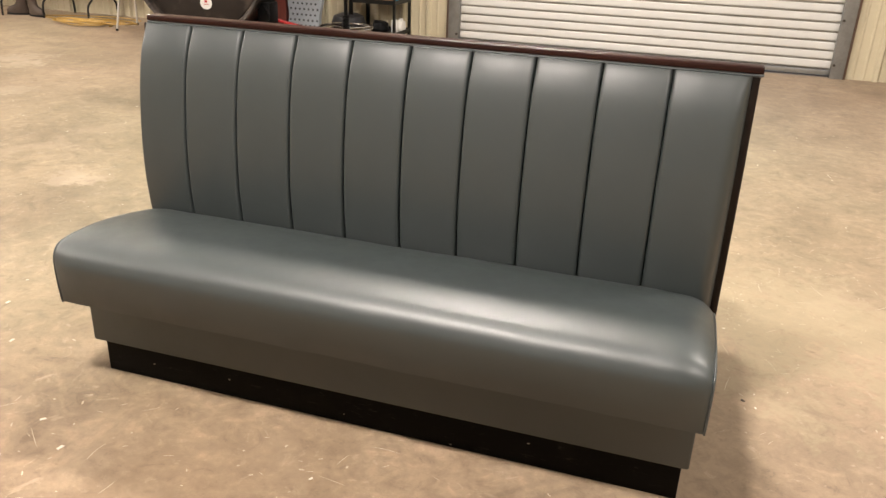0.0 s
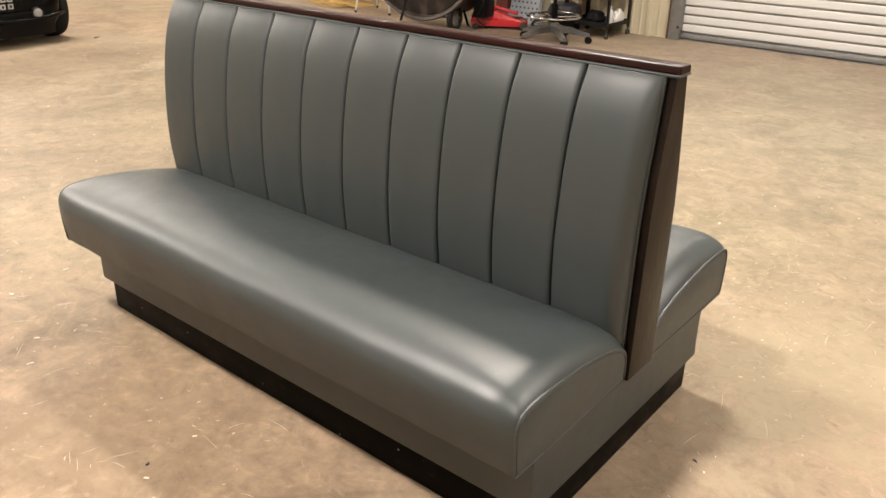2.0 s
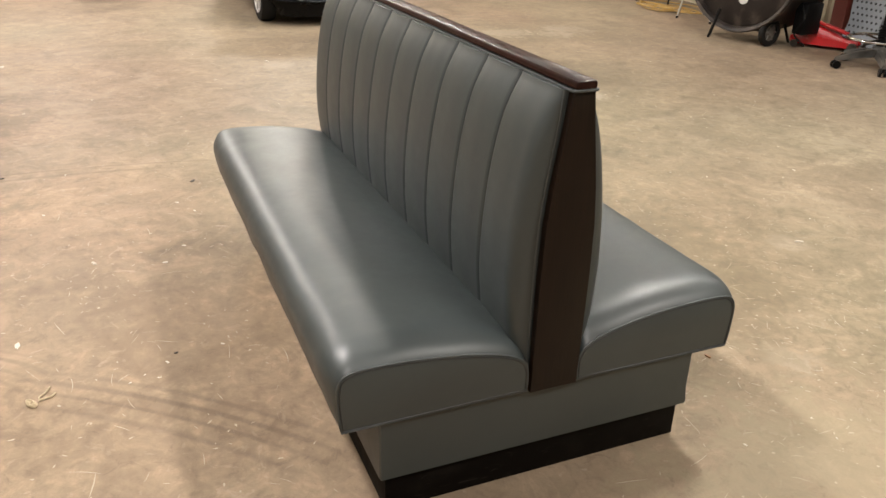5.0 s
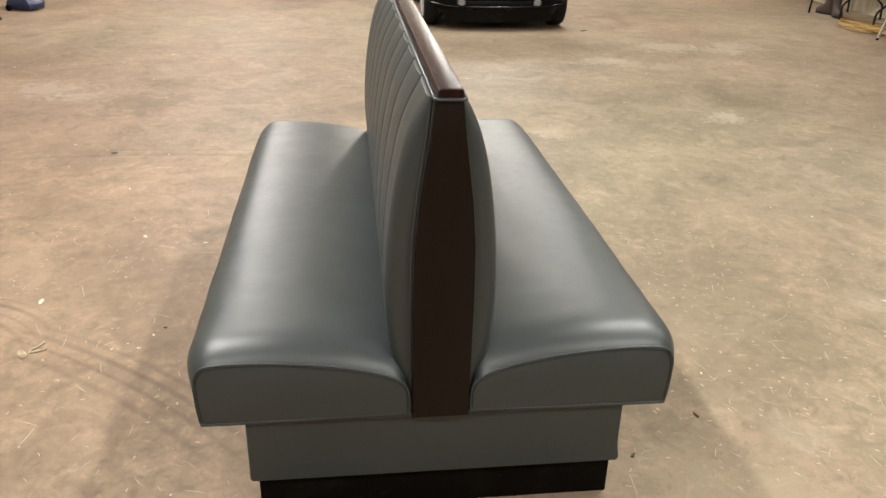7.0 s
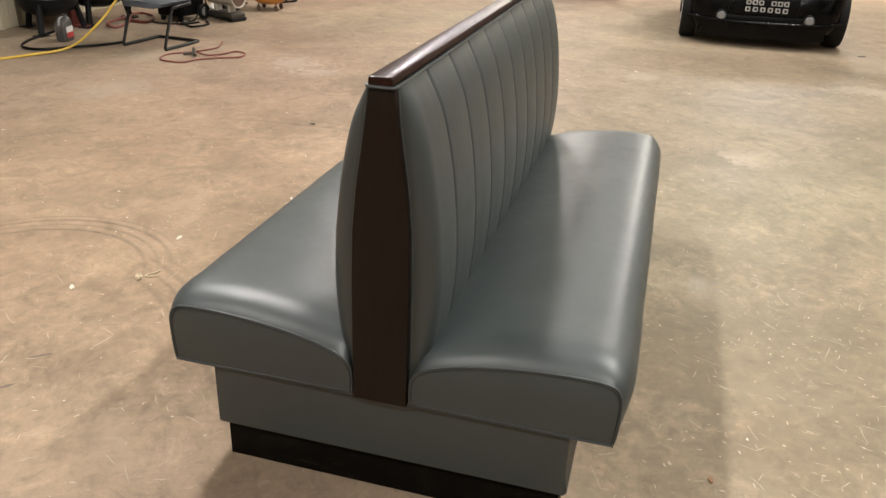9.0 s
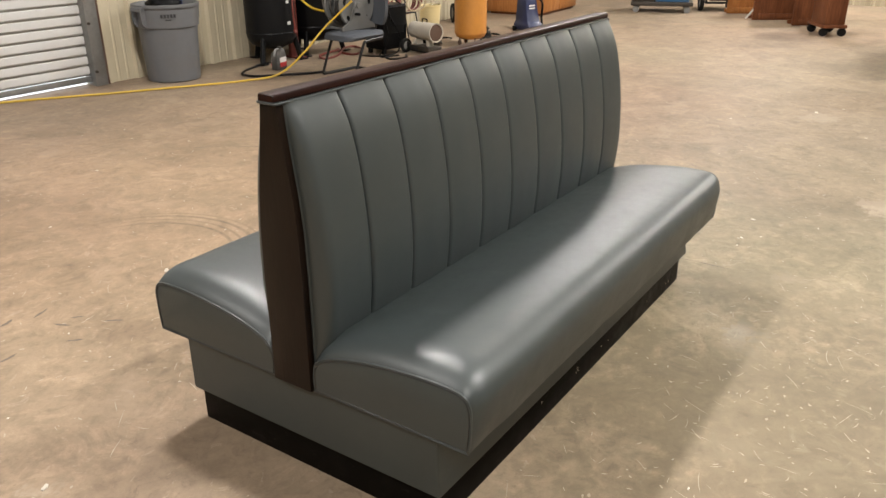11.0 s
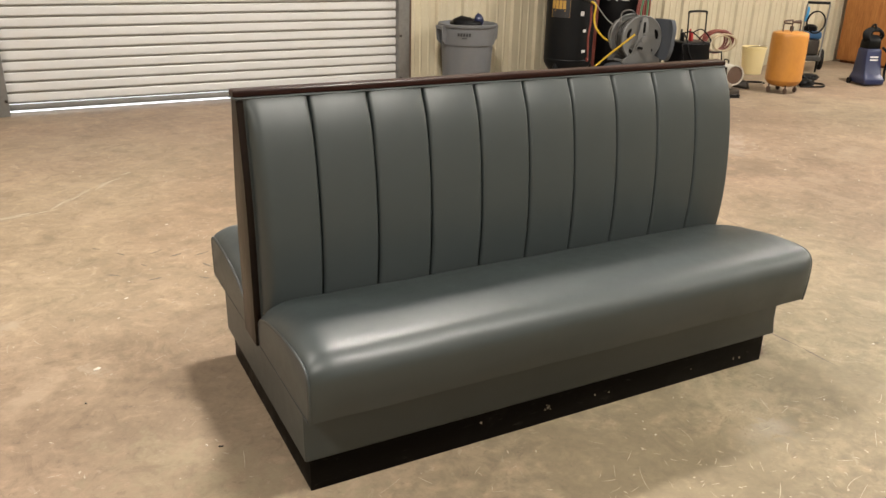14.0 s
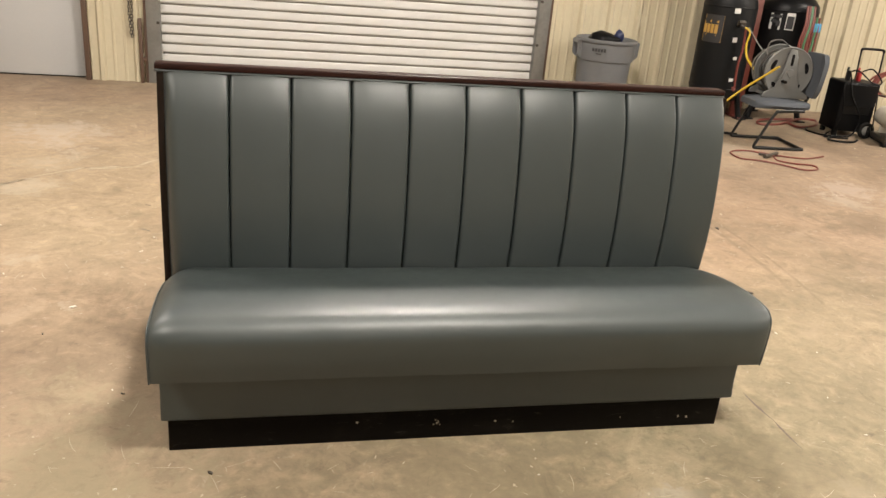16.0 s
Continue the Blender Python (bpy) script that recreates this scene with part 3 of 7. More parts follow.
def white_door():
    ob = new("door_3")
    tagged(ob, "closed white steel walk door with brown jamb", "door", kind="structure")
    x0, x1 = WHITE_X
    bm = bmesh.new()
    box(bm, (x0 + 0.045, S_WALL - 0.13, 0.012), (x1 - 0.045, S_WALL - 0.085, 2.05), 0.003)
    leaf = part("door_leaf", bm, WHITE_DOOR, ob)
    bm = bmesh.new()
    box(bm, (x0 + 0.05, S_WALL - 0.128, 0.0), (x1 - 0.05, S_WALL - 0.088, 0.011))
    part("sweep", bm, RUBBER, leaf, "black rubber door sweep")
    bm = bmesh.new()
    box(bm, (x0, S_WALL - 0.15, 0), (x0 + 0.044, S_WALL + 0.035, 2.1), 0.003)
    box(bm, (x1 - 0.044, S_WALL - 0.15, 0), (x1, S_WALL + 0.035, 2.1), 0.003)
    box(bm, (x0 + 0.044, S_WALL - 0.15, 2.056), (x1 - 0.044, S_WALL + 0.035, 2.1), 0.003)
    part("frame", bm, RUST_TRIM, ob, "brown steel door frame")
    bm = bmesh.new()
    rod(bm, (x1 - 0.12, S_WALL - 0.084, 1.0), (x1 - 0.12, S_WALL - 0.03, 1.0), 0.012)
    lathe(bm, [(0.0, 0.0), (0.022, 0.002), (0.028, 0.018), (0.02, 0.036), (0.0, 0.04)], 16, pose(x1 - 0.12, S_WALL - 0.045, 1.0, -90))
    part("door_knob", bm, CHROME, leaf, "chrome knob")


white_door()


# ---------------------------------------------------------------- the double booth
MID = 0.4315          # the plane between the two seats
LEAN = 0.006          # the post leans this much to the metre
BACK_PROFILE = [(0.29, 0.082), (0.376, 0.095), (0.45, 0.112), (0.54, 0.1205), (0.61, 0.1215), (0.68, 0.1185), (0.74, 0.1135), (0.80, 0.1065), (0.85, 0.0985), (0.90, 0.0885), (0.94, 0.0780), (0.97, 0.0675), (1.000, 0.0525), (1.020, 0.0425), (1.033, 0.0345), (1.041, 0.0285)]
SEAT_END = [(0.072, 0.291), (0.072, 0.345), (0.088, 0.383), (0.15, 0.412), (0.25, 0.434), (0.355, 0.446), (0.45, 0.4505), (0.512, 0.4475), (0.538, 0.436), (0.5490, 0.413), (0.5505, 0.385), (0.549, 0.340), (0.544, 0.291)]
SEAT_MID = [(0.072, 0.291), (0.072, 0.345), (0.082, 0.420), (0.11, 0.444), (0.20, 0.469), (0.32, 0.486), (0.43, 0.4895), (0.505, 0.484), (0.545, 0.467), (0.5665, 0.442), (0.5725, 0.412), (0.562, 0.350), (0.5445, 0.291)]


def along(profile, z):
    for (za, ua), (zb, ub) in zip(profile, profile[1:]):
        if z <= zb:
            t = (z - za) / (zb - za)
            return ua + (ub - ua) * t
    return profile[-1][1]


def smooth_back(z):
    return sum(along(BACK_PROFILE, min(max(z + d, 0.29), 1.041)) for d in (-0.016, -0.008, 0, 0.008, 0.016)) / 5


def booth_seat(parent, side, label):
    """One crowned bench seat with boxed, welted ends."""
    x0, x1 = -1.812, 0.030
    ends = [(v.x, v.y) for v in bezier([(u, z, 0) for u, z in SEAT_END], 5)]
    mids = [(v.x, v.y) for v in bezier([(u, z, 0) for u, z in SEAT_MID], 5)]
    stations = sorted({x0 + (x1 - x0) * (0.5 - 0.5 * math.cos(math.pi * k / 56)) for k in range(57)})
    rings = []
    for x in stations:
        d = min(x - x0, x1 - x) / 0.115
        w = 1 - (1 - min(d, 1)) ** 3.0
        crown = 0.72 + 0.28 * w if x < -1.0 else w
        edge = max(0.0, 1 - min(x - x0, x1 - x) / 0.012)
        ring = []
        for (ua, za), (ub, zb) in zip(ends, mids):
            u, z = ua + (ub - ua) * w, za + (zb - za) * crown
            n = noise.noise(Vector((x * 3.1, u * 7 + side * 3, z * 5)))
            sag = max(0.0, 0.40 - z) * 10 * (u > 0.3)
            u += 0.0034 * sag * noise.noise(Vector((x * 9.0, 2.0, side * 2))) * w
            u += (0.0018 * n + 0.0022 * noise.noise(Vector((x * 11.0, z * 6, side * 4)))) * w
            z += ((0.0030 * n + 0.0020 * noise.noise(Vector((x * 8.0, u * 9, side))) + 0.0012 * noise.noise(Vector((x * 19.0, u * 13, side + 7)))) * w if z > 0.40 else 0) - 0.004 * edge * (z > 0.40)
            ring.append((x, MID + side * (u - 0.003 * edge * (u > 0.3)), z))
        rings.append(ring)
    bm = bmesh.new()
    loft(bm, rings)
    seat = part("seat", bm, VINYL, parent, label, smooth=50)
    for x, s in ((x0, -1), (x1, 1)):
        bm = bmesh.new()
        rim = [(u, z + (zm - z) * (0.72 if s < 0 else 0.0)) for (u, z), (_, zm) in zip(ends, mids)]
        tube(bm, [(x - s * (0.0018 if s > 0 else 0.0045), MID + side * u, z - (0.0 if s > 0 else 0.0015)) for u, z in rim], 0.0030, 8, True)
        part("welt", bm, WELT, seat, "grey piping")
        if s < 0:
            continue
        bm = bmesh.new()
        cu, cz = 0.31, 0.36
        tube(bm, [(x + s * 0.0002, MID + side * (u + (0.0045 if u < cu else -0.0045)), z - (0.0050 if z > cz else -0.0045)) for u, z in rim], 0.0017, 6, True)
        part("seam", bm, VINYL_SEAM, seat, "dark sewn seam beside the piping")
    return seat


POST = [(0.289, 0.0655), (0.60, 0.0658), (0.727, 0.0630), (0.819, 0.0545), (0.955, 0.0355), (1.036, 0.0275), (1.1, 0.0275)]
CHANNEL = 0.1822


def channel_mesh(side, outer, seed, width):
    """A stuffed upright channel; outer: the end (-1 or 1) that rounds down to the end post, 0 for none."""
    zs = [0.30 + 0.738 * (1 - (1 - k / 38) ** 1.35) for k in range(39)]
    rings, n = [], 24
    for k in range(n + 1):
        s = -math.cos(math.pi * k / n)
        a = abs(s)
        ring = []
        for z in zs:
            u = smooth_back(z)
            if outer and s * outer > 0:
                edge = along(POST, z) + 0.003
                top = min(max(0.0, (z - 0.86) / 0.14), 1.0) ** 2
                u = edge + max(u + 0.0042 + 0.0022 * top - edge, 0.0) * (1 - max(0.0, (a - 0.55) / 0.45) ** 2.6) ** 0.60
            else:
                top = min(max(0.0, (z - 0.86) / 0.14), 1.0) ** 2
                u += (0.0042 + 0.0022 * top) * (1 - s * s) - (0.0105 + 0.004 * top) * max(0.0, (a - 0.925) / 0.075) ** 2
            pucker = math.exp(-((z - 1.0) / 0.024) ** 2)
            u += 0.0007 * math.sin(s * 9 + seed) * pucker * a * (1 - a ** 6) + 0.0011 * noise.noise(Vector((s * 1.3, z * 7, seed))) * (1 - a ** 4) + 0.0012 * max(0.0, 0.55 - z) * 4 * noise.noise(Vector((s * 3.0, z * 4, seed + 5)))
            ring.append((s * (width / 2 - 0.0009), side * max(u, 0.022), z))
        ring += [(s * (width / 2 - 0.0009), side * 0.0205, zs[-1]), (s * (width / 2 - 0.0009), side * 0.0205, zs[0])]
        rings.append(ring)
    bm = bmesh.new()
    loft(bm, rings)
    return bm


def booth_back(parent, side):
    """One side of the back: ten upright channels on a board."""
    bm = bmesh.new()
    box(bm, (-1.798, MID + min(side * 0.004, side * 0.020), 0.30), (0.012, MID + max(side * 0.004, side * 0.020), 1.038))
    back = part("backrest", bm, VINYL_SEAM, parent)
    shift = -0.012 if side < 0 else -0.003
    seams = [0.0170 - CHANNEL * k + (shift if 0 < k < 10 else 0.0) for k in range(11)]
    for k, (right, left) in enumerate(zip(seams, seams[1:])):
        pad = part("channel", channel_mesh(side, 1 if k == 0 else 0, 2.7 * k + 40 * side, right - left), VINYL, back, smooth=55)
        pad.matrix_basis = Matrix.Translation(((right + left) / 2, MID, 0))
    bm = bmesh.new()
    tube(bm, [(0.0150, MID + side * (along(POST, z) + 0.0035), z) for z in [0.36 + 0.675 * q / 30 for q in range(31)]], 0.0034, 8)
    part("welt", bm, WELT, back, "grey piping beside the end post")
    return back


def booth():
    ob = thing("booth_bench", 0, 0, 0, 0, "double-sided restaurant booth in grey channelled vinyl with mahogany trim", "booth")
    bm = bmesh.new()
    box(bm, (-1.774, 0.0, 0.0), (0.0, 0.870, 0.1125), 0.002)
    kick = part("toe_kick", bm, LAMINATE, ob, "scuffed black toe kick")
    bm = bmesh.new()
    rng = random.Random(4)
    for x, z in ((-0.803, 0.062), (-0.795, 0.066), (-0.80, 0.055), (-0.79, 0.050), (-0.81, 0.048), (-0.805, 0.058), (-1.05, 0.048), (-0.99, 0.052), (-1.42, 0.045), (-1.63, 0.038), (-1.66, 0.035), (-0.55, 0.07)):
        r = rng.uniform(0.0014, 0.0042)
        a = rng.uniform(0, 6.3)
        pts = [(x + r * rng.uniform(0.5, 1.3) * math.cos(a + t), z + 1.4 * r * rng.uniform(0.4, 1.2) * math.sin(a + t)) for t in (0, 1.1, 2.2, 3.3, 4.4, 5.4)]
        prism(bm, pts, 0.8695, 0.8712, "y")
    for x, z in ((-0.62, 0.010), (-1.60, 0.055), (-1.33, 0.060), (-0.40, 0.072), (-0.95, 0.030)):
        r = rng.uniform(0.001, 0.0025)
        pts = [(x + r * 1.8 * math.cos(t), z + r * rng.uniform(0.4, 1) * math.sin(t)) for t in (0, 1.2, 2.4, 3.6, 4.8)]
        prism(bm, pts, -0.0012, 0.0005, "y")
    tagged(part("scuff", bm, SCRATCH, kick, "pale chips and scuffs"), kind="stuff")
    bm = bmesh.new()
    section = [(-0.019, 0.118), (-0.016, 0.1125), (0.884, 0.1125), (0.8885, 0.117), (0.8880, 0.128), (0.8845, 0.145), (0.8815, 0.170), (0.8810, 0.2905), (-0.019, 0.2905)]
    loft(bm, [[(x, 0.434 + (y - 0.434) * k, z) for y, z in section] for x, k in ((-1.803, 0.992), (-1.800, 0.998), (-1.796, 1.0), (0.0095, 1.0), (0.0135, 0.998), (0.0165, 0.992))])
    part("base", bm, VINYL, ob, "grey vinyl-wrapped plinth")
    booth_seat(ob, -1, "")
    booth_seat(ob, 1, "")
    booth_back(ob, -1)
    booth_back(ob, 1)
    outline = [(u, z) for z, u in POST[:-1]]
    ring = [(MID + LEAN * (z - 0.29) + u, z) for u, z in outline] + [(MID + LEAN * (z - 0.29) - u, z) for u, z in reversed(outline)]
    for x0, x1 in ((0.0175, 0.0385), (-1.8165, -1.7990)):
        bm = bmesh.new()
        prism(bm, ring, x0, x1, "x")
        bmesh.ops.bevel(bm, geom=[e for e in bm.edges if abs(e.verts[0].co.x - e.verts[1].co.x) < 1e-5], offset=0.003, segments=2, affect="EDGES", profile=0.5)
        part("end_post", bm, POST_WOOD, ob, "dark stained wooden end post")
    x0, x1 = -1.806, 0.0445
    mid = MID + 0.0045
    half = [(0.0252, 1.0440), (0.0260, 1.0452), (0.0262, 1.0530), (0.0256, 1.0572), (0.0240, 1.0598), (0.0215, 1.0608)]
    cross = [(-y, z) for y, z in half] + [(y, z) for y, z in reversed(half)]
    bm = bmesh.new()
    rings = []
    for x, k in ((x0, 0.90), (x0 + 0.002, 0.97), (x0 + 0.006, 1.0), (x1 - 0.006, 1.0), (x1 - 0.002, 0.97), (x1, 0.90)):
        rings.append([(x, mid + y * k, 1.044 + (z - 1.044) * k) for y, z in cross])
    loft(bm, rings)
    cap = part("top_cap", bm, CAP_WOOD, ob, "glossy mahogany cap rail", smooth=30)
    bm = bmesh.new()
    a, b, h, r = x0 + 0.004, x1 - 0.001, 0.0315, 0.010
    loop = []
    for cx, cy, t0 in ((b - r, h - r, 0), (a + r, h - r, 90), (a + r, -h + r, 180), (b - r, -h + r, 270)):
        loop += [(cx + r * math.cos(radians(t0 + t)), mid + cy + r * math.sin(radians(t0 + t)), 1.0400) for t in (0, 22, 45, 68, 90)]
    tube(bm, loop, 0.0036, 8, True)
    part("cap_welt", bm, WELT, cap, "grey vinyl piping under the cap")


booth()


# ---------------------------------------------------------------- along the north wall
def drum_fan():
    ob = thing("drum_fan", -5.055, 5.655, 0, 8, "large dusty black drum fan on two wheels", "fan")
    r, cz = 0.70, 0.80
    spin = pose(0, 0, cz, 90)
    bm = bmesh.new()
    lathe(bm, [(r - 0.03, 0.26), (r, 0.27), (r + 0.012, 0.25), (r - 0.005, 0.20), (r - 0.02, 0.0), (r - 0.005, -0.20), (r + 0.012, -0.25), (r, -0.27), (r - 0.03, -0.26), (r - 0.045, -0.2), (r - 0.05, 0.0), (r - 0.045, 0.2), (r - 0.03, 0.26)], 48, spin)
    shroud = part("shroud", bm, FAN_PLASTIC, ob)
    bm = bmesh.new()
    lathe(bm, [(0.0, 0.235), (0.3, 0.232), (r - 0.06, 0.222), (r - 0.045, 0.21), (r - 0.06, 0.20), (0.0, 0.205)], 48, spin)
    part("front_cover", bm, FAN_PLASTIC, ob, "smooth dirty plastic front cover")
    bm = bmesh.new()
    lathe(bm, [(0.0, 0.003), (0.062, 0.003), (0.062, 0.0)], 28, pose(0.07, -0.236, 0.43, 90))
    st = part("sticker", bm, STICKER, ob, "round white sticker")
    bars("print", st, RED_PAINT, [(0.07, 0.445, 0.030, 0.022), (0.07, 0.418, 0.055, 0.006)], pose(0, -0.2405, 0))
    x = 0.37
    bm = bmesh.new()
    tyre(bm, 0.135, 0.055, pose(x, -0.14, 0.135, 0, 90))
    w = part("wheel", bm, RUBBER, ob, "black rubber wheel")
    bm = bmesh.new()
    lathe(bm, [(0.0, 0.02), (0.03, 0.02), (0.035, 0.005), (0.084, 0.004), (0.084, -0.004), (0.0, -0.004)], 20, pose(x, -0.14, 0.135, 0, 90))
    for k in range(6):
        a = k * math.pi / 3
        rod(bm, (x + 0.012, -0.14, 0.135), (x + 0.012, -0.14 + 0.085 * math.cos(a), 0.135 + 0.085 * math.sin(a)), 0.009, seg=6)
    part("rim", bm, STOOL_GREY, w, "grey spoked rim")
    bm = bmesh.new()
    rod(bm, (x - 0.04, -0.14, 0.135), (x - 0.06, -0.05, 0.36), 0.014)
    rod(bm, (x - 0.05, 0.25, 0.0), (x - 0.06, 0.05, 0.36), 0.014)
    part("leg", bm, BLACK_METAL, ob)
    bm = bmesh.new()
    rod(bm, (0.06, -0.14, 0.135), (0.37, -0.14, 0.135), 0.010)
    part("axle", bm, BLACK_METAL, ob)
    bm = bmesh.new()
    tube(bm, bezier([(-0.16, -0.28, 0.30), (-0.2, -0.30, 0.12), (-0.24, -0.30, 0.0)], 4), 0.016)
    part("foot", bm, BLACK_METAL, ob)
    bm = bmesh.new()
    box(bm, (0.52, -0.02, 0.14), (0.66, 0.22, 0.44), 0.02)
    part("motor_box", bm, BLACK_PLASTIC, ob)
    bm = bmesh.new()
    tube(bm, bezier([(0.60, -0.03, 0.42), (0.68, -0.08, 0.30), (0.62, -0.10, 0.16), (0.70, -0.02, 0.05)], 6), 0.008)
    part("cable", bm, BLACK_PLASTIC, ob)


def steel_column(x, y):
    ob = thing("steel_column", x, y, 0, 0, "red oxide painted steel building column", "column")
    bm = bmesh.new()
    for y0, y1 in ((-0.15, -0.138), (0.138, 0.15)):
        box(bm, (-0.08, y0, 0.014), (0.08, y1, ROOF))
    box(bm, (-0.005, -0.138, 0.014), (0.005, 0.138, ROOF))
    part("beam", bm, RED_OXIDE, ob, smooth=0)
    bm = bmesh.new()
    box(bm, (-0.13, -0.19, 0.0), (0.13, 0.19, 0.013))
    part("foot_plate", bm, RED_OXIDE, ob)


def floor_jack(x, y, turn):
    ob = thing("floor_jack", x, y, 0, turn, "low red steel trolley jack standing on the floor", "jack")
    ob.scale = (1.05, 1.05, 1.05)
    for s in (-1, 1):
        bm = bmesh.new()
        prism(bm, [(-0.30, 0.05), (-0.30, 0.10), (-0.20, 0.13), (0.0, 0.105), (0.26, 0.075), (0.30, 0.05), (0.26, 0.03), (-0.25, 0.03)], s * 0.115 - 0.006, s * 0.115 + 0.006)
        part("side_plate", bm, JACK_RED, ob)
        for wx, r in ((0.25, 0.042), (-0.25, 0.032)):
            bm = bmesh.new()
            lathe(bm, [(0, -0.018), (r, -0.018), (r, 0.018), (0, 0.018)], 16, pose(wx, s * 0.142, r, 90))
            part("wheel", bm, DIRTY_STEEL, ob, "steel wheel")
    bm = bmesh.new()
    loft(bm, [[(px, q * w, z) for q, z in ((-1, 0.045), (1, 0.045), (1, top * 0.72), (0.82, top * 0.95), (0.4, top), (-0.4, top), (-0.82, top * 0.95), (-1, top * 0.72))] for px, w, top in ((-0.295, 0.070, 0.13), (-0.27, 0.098, 0.19), (-0.20, 0.106, 0.222), (-0.12, 0.104, 0.212), (0.0, 0.096, 0.165), (0.12, 0.085, 0.118), (0.22, 0.074, 0.092), (0.27, 0.060, 0.078))])
    hood = part("hood", bm, JACK_RED, ob, "glossy red pressed-steel hood", smooth=40)
    bm = bmesh.new()
    box(bm, (-0.16, -0.038, 0.196), (0.14, 0.038, 0.222), 0.008, 2, Matrix.Rotation(radians(16), 4, "Y") @ Matrix.Translation((0.0, 0, -0.02)))
    part("lift_arm", bm, JACK_RED, hood)
    bm = bmesh.new()
    lathe(bm, [(0, 0.0), (0.044, 0.0), (0.048, 0.018), (0.036, 0.018), (0.0, 0.012)], 18, pose(0.19, 0, 0.098))
    part("saddle", bm, DIRTY_STEEL, ob)
    bm = bmesh.new()
    rod(bm, (0.25, -0.14, 0.042), (0.25, 0.14, 0.042), 0.014)
    part("axle", bm, DIRTY_STEEL, ob)
    bm = bmesh.new()
    rod(bm, (-0.24, 0, 0.20), (-0.31, 0, 0.30), 0.016)
    part("handle_socket", bm, BLACK_METAL, ob)


def dotted_pad(x, y):
    ob = thing("foam_pad", x, y, 0.004, 0, "pale grey waisted pad with dark dots leaning on the wall", "pad")
    tilt = pose(0, 0, 0, -9)
    bm = bmesh.new()
    side = []
    for k in range(25):
        z = 0.9 * k / 24
        side.append((0.215 - 0.028 * math.sin(z * 7.5) ** 2, z))
    ring = side + [(-a, z) for a, z in reversed(side)]
    prism(bm, ring, -0.03, 0.03)
    bmesh.ops.transform(bm, matrix=tilt, verts=bm.verts[:])
    body = part("pad_body", bm, GREY_PAD, ob)
    bm = bmesh.new()
    for r in range(14):
        for c in range(7):
            px, pz = -0.165 + 0.055 * c + (0.0275 if r % 2 else 0), 0.05 + 0.06 * r
            if abs(px) < 0.18:
                lathe(bm, [(0.0, 0.004), (0.011, 0.003), (0.013, 0.0)], 8, tilt @ pose(px, -0.03, pz, 90))
    tagged(part("dots", bm, GREY_DOT, body, "rows of dark dots"), kind="stuff")


def drafting_stool(x, y):
    ob = thing("drafting_stool", x, y, 0, 12, "grey five-star drafting stool with chrome foot ring", "stool")
    ob.scale = (1.18, 1.18, 1.1)
    bm = bmesh.new()
    lathe(bm, [(0.0, 0.10), (0.05, 0.10), (0.055, 0.13), (0.045, 0.17), (0.03, 0.18), (0.0, 0.18)], 20)
    hub = part("hub", bm, STOOL_GREY, ob)
    for k in range(5):
        a = 2 * math.pi * k / 5 + 0.35
        d = Vector((math.cos(a), math.sin(a), 0))
        n = Vector((-d.y, d.x, 0))
        bm = bmesh.new()
        rings = []
        for q, z, w, h in ((0.03, 0.125, 0.028, 0.03), (0.15, 0.112, 0.024, 0.026), (0.25, 0.088, 0.020, 0.020), (0.31, 0.076, 0.018, 0.014)):
            c = d * q
            rings.append([c + n * (w * u) + Vector((0, 0, z + h * v)) for u, v in ((-1, -1), (1, -1), (0.7, 1), (-0.7, 1))])
        loft(bm, rings)
        arm = part("base_arm", bm, STOOL_GREY, ob)
        bm = bmesh.new()
        c = d * 0.30
        for s in (-1, 1):
            rod(bm, c + n * (s * 0.008) + Vector((0, 0, 0.03)), c + n * (s * 0.026) + Vector((0, 0, 0.03)), 0.03, seg=14)
        rod(bm, c + Vector((0, 0, 0.03)), c + Vector((0, 0, 0.075)), 0.008, seg=8)
        part("caster", bm, BLACK_PLASTIC, arm, "black twin caster")
    bm = bmesh.new()
    rod(bm, (0, 0, 0.17), (0, 0, 0.34), 0.028)
    for k in range(7):
        lathe(bm, [(0.027, 0.0), (0.036, 0.008), (0.027, 0.016)], 16, pose(0, 0, 0.19 + 0.02 * k))
    rod(bm, (0, 0, 0.34), (0, 0, 0.60), 0.016)
    part("column", bm, BLACK_PLASTIC, ob, "black ribbed gas column")
    bm = bmesh.new()
    tube(bm, [(0.225 * math.cos(t), 0.225 * math.sin(t), 0.235) for t in (2 * math.pi * q / 40 for q in range(40))], 0.011, 8, True)
    for k in range(3):
        t = 2 * math.pi * k / 3 + 0.5
        rod(bm, (0.03 * math.cos(t), 0.03 * math.sin(t), 0.225), (0.222 * math.cos(t), 0.222 * math.sin(t), 0.232), 0.008, seg=8)
    part("foot_ring", bm, CHROME, ob, "chrome foot ring")
    bm = bmesh.new()
    lathe(bm, [(0.0, 0.60), (0.12, 0.60), (0.20, 0.615), (0.215, 0.64), (0.20, 0.668), (0.1, 0.675), (0.0, 0.675)], 32)
    part("seat", bm, BLACK_PLASTIC, ob, "round black seat")


